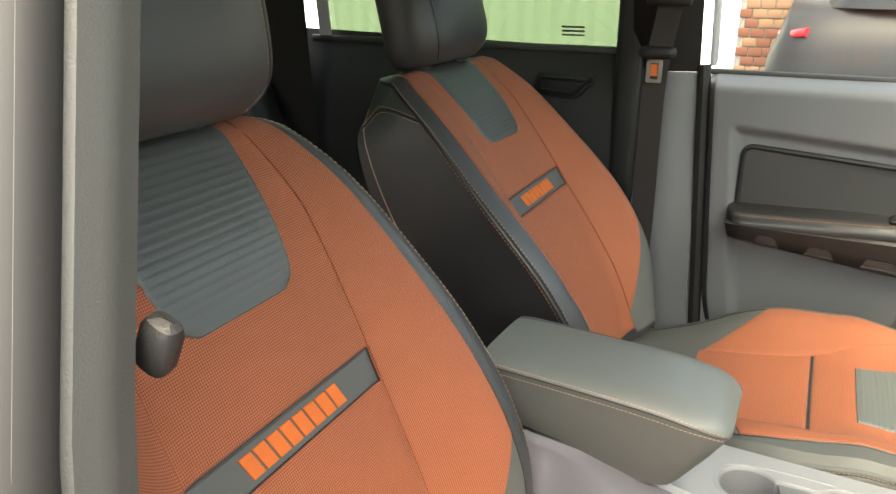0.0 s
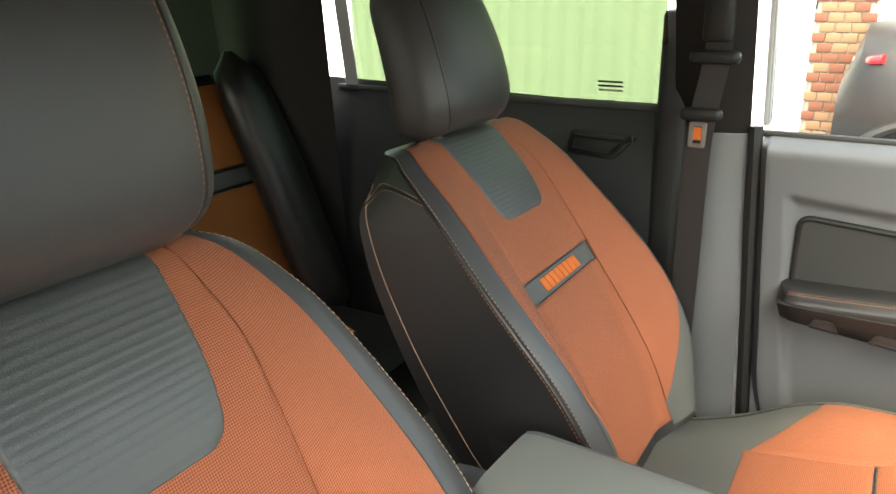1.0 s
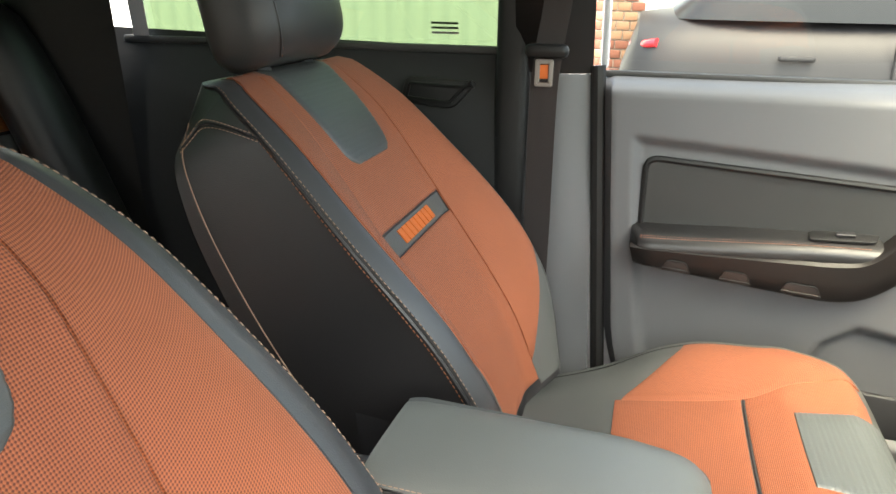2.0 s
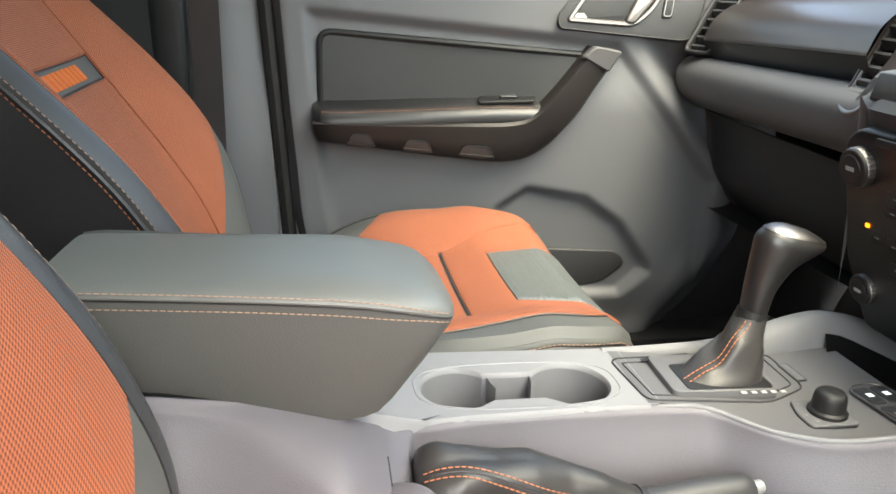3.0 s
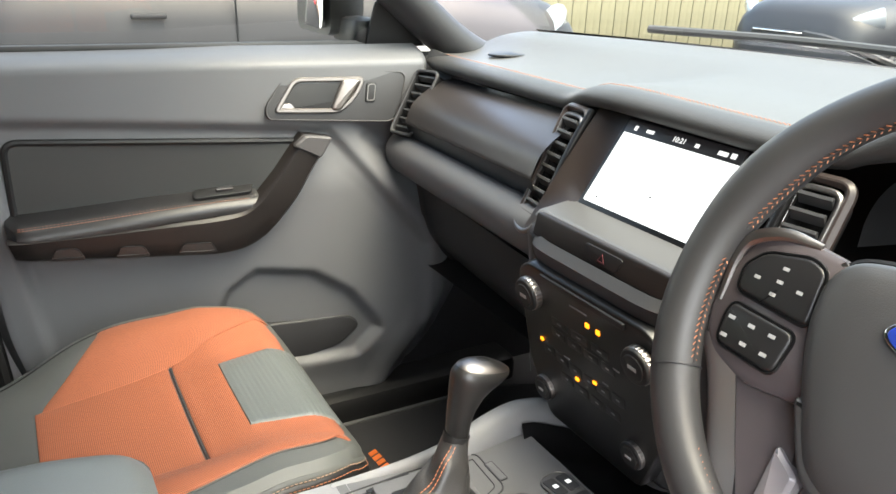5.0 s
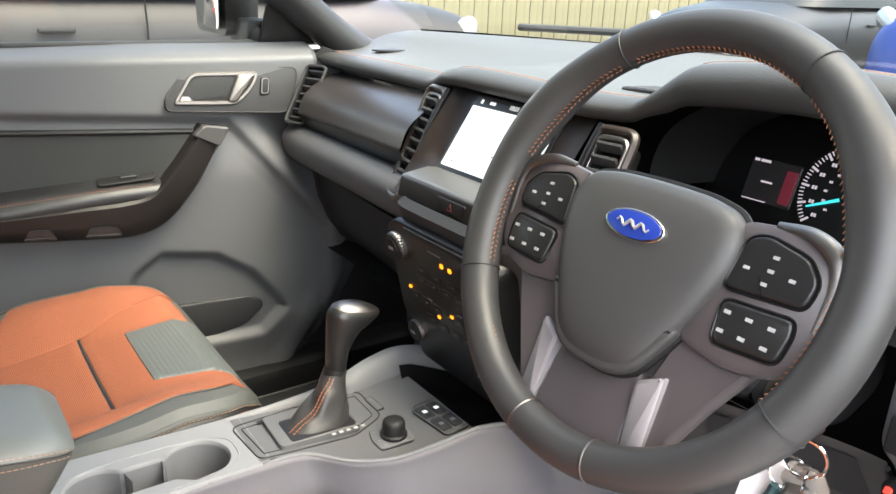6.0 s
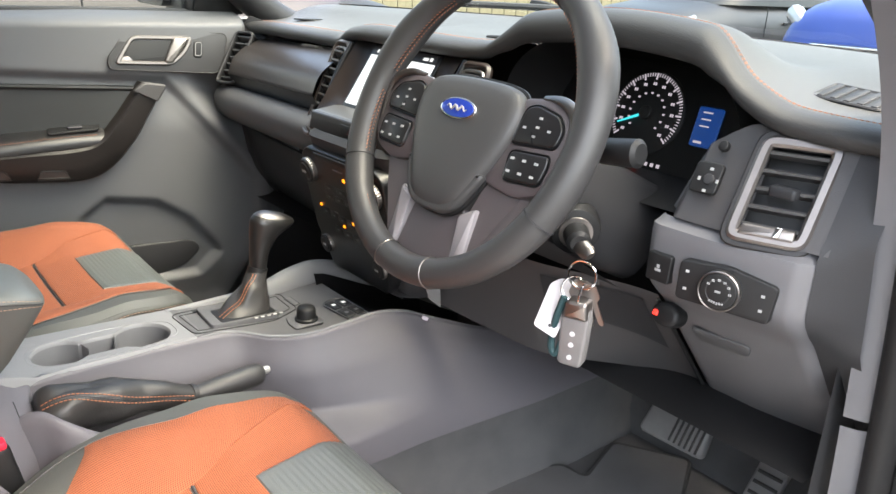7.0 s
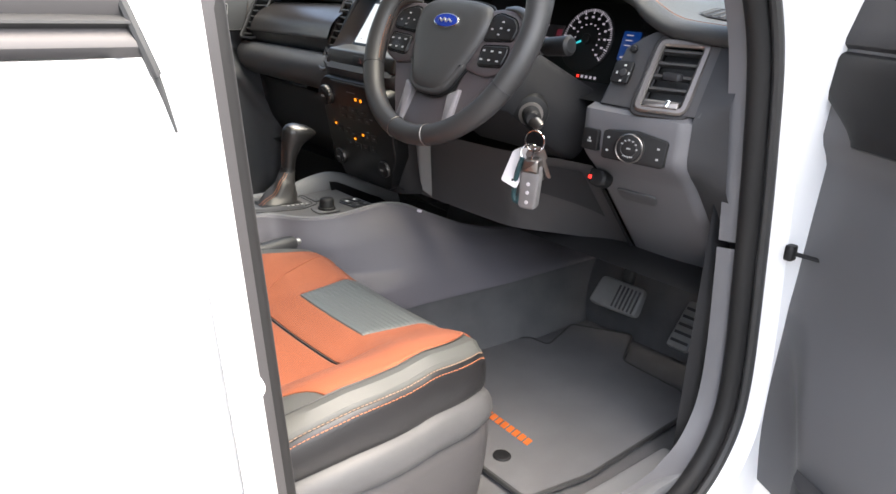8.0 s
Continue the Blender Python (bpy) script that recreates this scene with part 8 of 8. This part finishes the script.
for row in range(24):
    for c in range(4 - row % 2):
        x = -0.638 + c * 0.112 + (0.056 if row % 2 else 0.0)
        o = new("brick", brk[0 if rb_.random() < 0.55 else 1])
        o.matrix_basis = pose(x, 6.018, 0.5 + row * 0.075)
        o.parent = wallb
solo("wall_yard", box((2.2, 7.4, 1.6), (5.1, 0.2, 3.2), 0.01), DOORWHITE, "white painted yard wall", "wall", "structure")

CARGREY = mat("dark_grey_car_paint", (0.022, 0.021, 0.023), 0.45, vary=0.1, spec=0.3)
CARBLUE = mat("blue_car_paint", (0.01, 0.03, 0.16), 0.4, vary=0.05, spec=0.4)
CARDARK = mat("black_car_paint", (0.018, 0.019, 0.022), 0.4, vary=0.05, spec=0.35)
TYRE = mat("tyre_rubber", (0.02, 0.02, 0.02), 0.8, vary=0.2)
DARKGLASS = mat("dark_car_glass", (0.02, 0.022, 0.025), 0.3, vary=0.1, spec=0.2)
LAMP = mat("clear_headlamp", (0.22, 0.23, 0.24), 0.2, vary=0.1, coat=1.0)
REDLENS = mat("red_lens", (0.6, 0.01, 0.02), 0.15, vary=0.05, coat=1.0)
WHEEL = mat("alloy_wheel", (0.4, 0.4, 0.42), 0.35, metal=1.0, vary=0.1)


def parked_car(name, m, paint, label, suv=1.0, rear=-1.35):
    """A parked car 4.4 m long facing +x in its own frame, on the ground at the origin."""
    root = new(name)
    tagged(root, label, "car")

    def loc(bm, nm, mt, lab=""):
        ob = part(nm, bm, mt, None, lab)
        ob.parent = root
        return ob

    L2 = 2.2
    secs = []
    for i in range(45):
        x = -L2 + 2 * L2 * i / 44
        hood = curve(((-2.2, 0.75), (-2.1, 1.0), (-1.5, 1.04), (0.9, 1.02), (1.3, 0.98), (1.9, 0.9), (2.12, 0.78), (2.2, 0.55)), x) * suv
        w = curve(((-2.2, 0.70), (-1.9, 0.86), (0, 0.92), (1.5, 0.89), (2.05, 0.76), (2.2, 0.55)), x)
        zb = curve(((-2.2, 0.45), (-1.9, 0.28), (1.9, 0.25), (2.2, 0.35)), x)
        ring = []
        for j in range(28):
            a = 2 * math.pi * j / 28
            ca, sa = math.cos(a), math.sin(a)
            ring.append(V(x, w * math.copysign(abs(ca) ** 0.45, ca) * (1 - 0.06 * max(0, sa)), (hood + zb) / 2 + (hood - zb) / 2 * math.copysign(abs(sa) ** 0.6, sa)))
        secs.append(ring)
    loc(rings(secs), "body", paint, "painted car body")
    secs = []
    for t, x0, x1, w in ((0, -1.95, 1.15, 0.80), (0.3, -1.75, 0.8, 0.76), (0.7, -1.45, 0.35, 0.68), (0.93, -1.2, 0.05, 0.60), (1.0, -1.05, -0.1, 0.52)):
        z = lerp(0.98, 1.48, t) * suv
        secs.append([V((x0 + x1) / 2 + (x1 - x0) / 2 * math.copysign(abs(math.cos(a)) ** 0.35, math.cos(a)), w * math.copysign(abs(math.sin(a)) ** 0.35, math.sin(a)), z) for a in [2 * math.pi * (j + 0.5) / 28 for j in range(28)]])
    loc(rings(secs), "cabin_glass", DARKGLASS, "dark car windows")
    bm = rings([[V(p.x * k - 0.58, p.y * k, z * suv) for p in rect(1.25, 1.12, 0.2, 6)] for k, z in ((1.0, 1.462), (1.0, 1.488), (0.9, 1.505))])
    loc(bm, "roof", paint)
    for sx in (rear, 1.38):
        for sy in (-1, 1):
            o = V(sx, sy * 0.80, 0.34)
            wl = loc(tube([o + V(0, sy * k, 0) for k in (-0.10, -0.085, 0.085, 0.10)], [0.29, 0.335, 0.335, 0.29], 32), "tyre", TYRE)
            rim_ = part("rim", tube([o + V(0, sy * k, 0) for k in (0.06, 0.104)], [0.235, 0.225], 28), WHEEL)
            rim_.parent = wl
            for k in range(5):
                a = 2 * math.pi * k / 5
                gsp = part("spoke_gap", plate(rounded([(0.07, -0.035), (0.19, -0.07), (0.19, 0.07), (0.07, 0.035)], 0.02), (o + V(0, sy * 0.102, 0), V(math.cos(a), 0, math.sin(a)), V(-math.sin(a) * sy * -1, 0, math.cos(a) * sy * -1)), 0.004, 0.001), TYRE)
                gsp.parent = rim_
            loc(tube([o + V(0.42 * math.cos(math.pi * k / 16), sy * 0.115, 0.42 * math.sin(math.pi * k / 16)) for k in range(17)], 0.035, 8), "arch", BLACK)
    for sy in (-1, 1):
        loc(tube(spline([V(2.02, sy * 0.45, 0.70 * suv), V(1.95, sy * 0.62, 0.75 * suv), V(1.78, sy * 0.78, 0.80 * suv)], 5), [0.065 + 0.006 * k for k in range(11)], 12, flat=0.7), "headlamp", LAMP, "clear headlamp")
        loc(tube(spline([V(-2.13, sy * 0.5, 0.85 * suv), V(-2.05, sy * 0.72, 0.86 * suv), V(-1.98, sy * 0.78, 0.87 * suv)], 5), 0.03, 12, flat=0.8), "tail_lamp", REDLENS, "red tail lamp")
        for k in range(2):
            loc(box((-0.15 - k * 1.05, sy * 0.905, 0.82 * suv), (0.20, 0.03, 0.03), 0.01), "door_handle", paint)
            loc(tube([V(0.42 - k * 1.1, sy * 0.915, 0.35), V(0.40 - k * 1.1, sy * 0.90, 0.98 * suv)], 0.006, 6), "door_gap", BLACK)
    loc(plate(rect(0.9, 0.16, 0.05), (V(2.13, 0, 0.60 * suv), V(0, 1, 0), V(0, 0, 1)), 0.05, 0.01), "grille", BLACK, "dark grille")
    for k in range(3):
        loc(box((2.19, 0, (0.55 + 0.05 * k) * suv), (0.02, 0.84, 0.018), 0.006), "grille_bar", CHROME)
    loc(box((2.2, 0, 0.42), (0.02, 0.50, 0.11), 0.004), "number_plate", CARD, "blank number plate")
    loc(box((-2.19, 0, 0.66), (0.02, 0.50, 0.11), 0.004), "number_plate", CARD, "blank number plate")
    root.matrix_basis = m
    return root


# the pickup's own shell and wheels
shell = thing("pickup_shell", (0, 0, 0), "white painted roof, wings and load bed of the pickup", "car body", kind="structure")
part("roof_skin", surf(lambda s, t: V(lerp(-1.72, 0.26, s), lerp(-0.66, 0.66, t), 1.845 + 0.04 * math.cos((t - 0.5) * 2.6) - 0.03 * (2 * s - 1) ** 4), 16, 10), WHITE, shell)
for sy in (-1, 1):
    part("front_wing", surf(lambda s, t: V(lerp(0.86, 2.25, s), sy * (0.89 - 0.05 * s ** 4 + 0.02 * math.sin(math.pi * t)), lerp(lerp(0.95, 0.55, 0.0) if 0.22 < s < 0.8 else 0.5, 1.16 - 0.05 * s, t)), 24, 8), WHITE, shell, "white front wing")
    part("bed_side", box((-2.45, sy * 0.86, 0.95), (1.45, 0.06, 0.72), 0.02), WHITE, shell, "white side of the load bed")
part("bed_floor", box((-2.45, 0, 0.68), (1.45, 1.66, 0.06), 0.01), BLACK, shell)
part("tailgate", box((-3.16, 0, 0.95), (0.06, 1.66, 0.72), 0.02), WHITE, shell)
part("front_bumper", box((2.32, 0, 0.68), (0.16, 1.7, 0.34), 0.05), WHITE, shell)
for wx in (1.55, -1.68):
    for sy in (-1, 1):
        o = V(wx, sy * 0.77, 0.385)
        wl = part("tyre", tube([o + V(0, sy * k, 0) for k in (-0.12, -0.10, 0.10, 0.12)], [0.32, 0.385, 0.385, 0.32], 36), TYRE, shell)
        part("rim", tube([o + V(0, sy * k, 0) for k in (0.06, 0.122)], [0.25, 0.235], 28), WHEEL, wl)

parked_car("parked_car", pose(2.045, 5.71, 0, 0, 0, 0) @ Matrix.Scale(1.1, 4), CARGREY, "dark grey car parked beside the pickup", 1.25, -1.72)
parked_car("parked_car", pose(10.4, 2.4, 0, 0, 0, 180) @ Matrix.Scale(1.2, 4), CARBLUE, "blue car parked facing the pickup", 1.33)
parked_car("parked_car", pose(10.3, 5.6, 0, 0, 0, 182) @ Matrix.Scale(1.1, 4), CARDARK, "black car parked facing the pickup", 1.25)
fence = thing("fence", (15.5, 0, 0), "weathered timber fence behind the parked cars", "fence")
fm = mesh_from("board", box((0, 0, 0.95), (0.025, 0.145, 1.9), 0.004), FENCE)
fence_at = [pose(15.5 + 0.012 * (i % 2), -7 + i * 0.15, 0.0) for i in range(112)] + [pose(4.8 + i * 0.15, 9.7 + 0.012 * (i % 2), 0.0, 0, 0, 90) for i in range(72)]
for q in fence_at:
    o = new("board", fm)
    o.parent = fence
    o.matrix_parent_inverse = fence.matrix_basis.inverted()
    o.matrix_basis = q
for z in (0.4, 1.5):
    part("rail", box((15.55, 1.4, z), (0.05, 16.8, 0.09), 0.01), FENCE, fence)
    part("rail", box((10.1, 9.75, z), (10.8, 0.05, 0.09), 0.01), FENCE, fence)
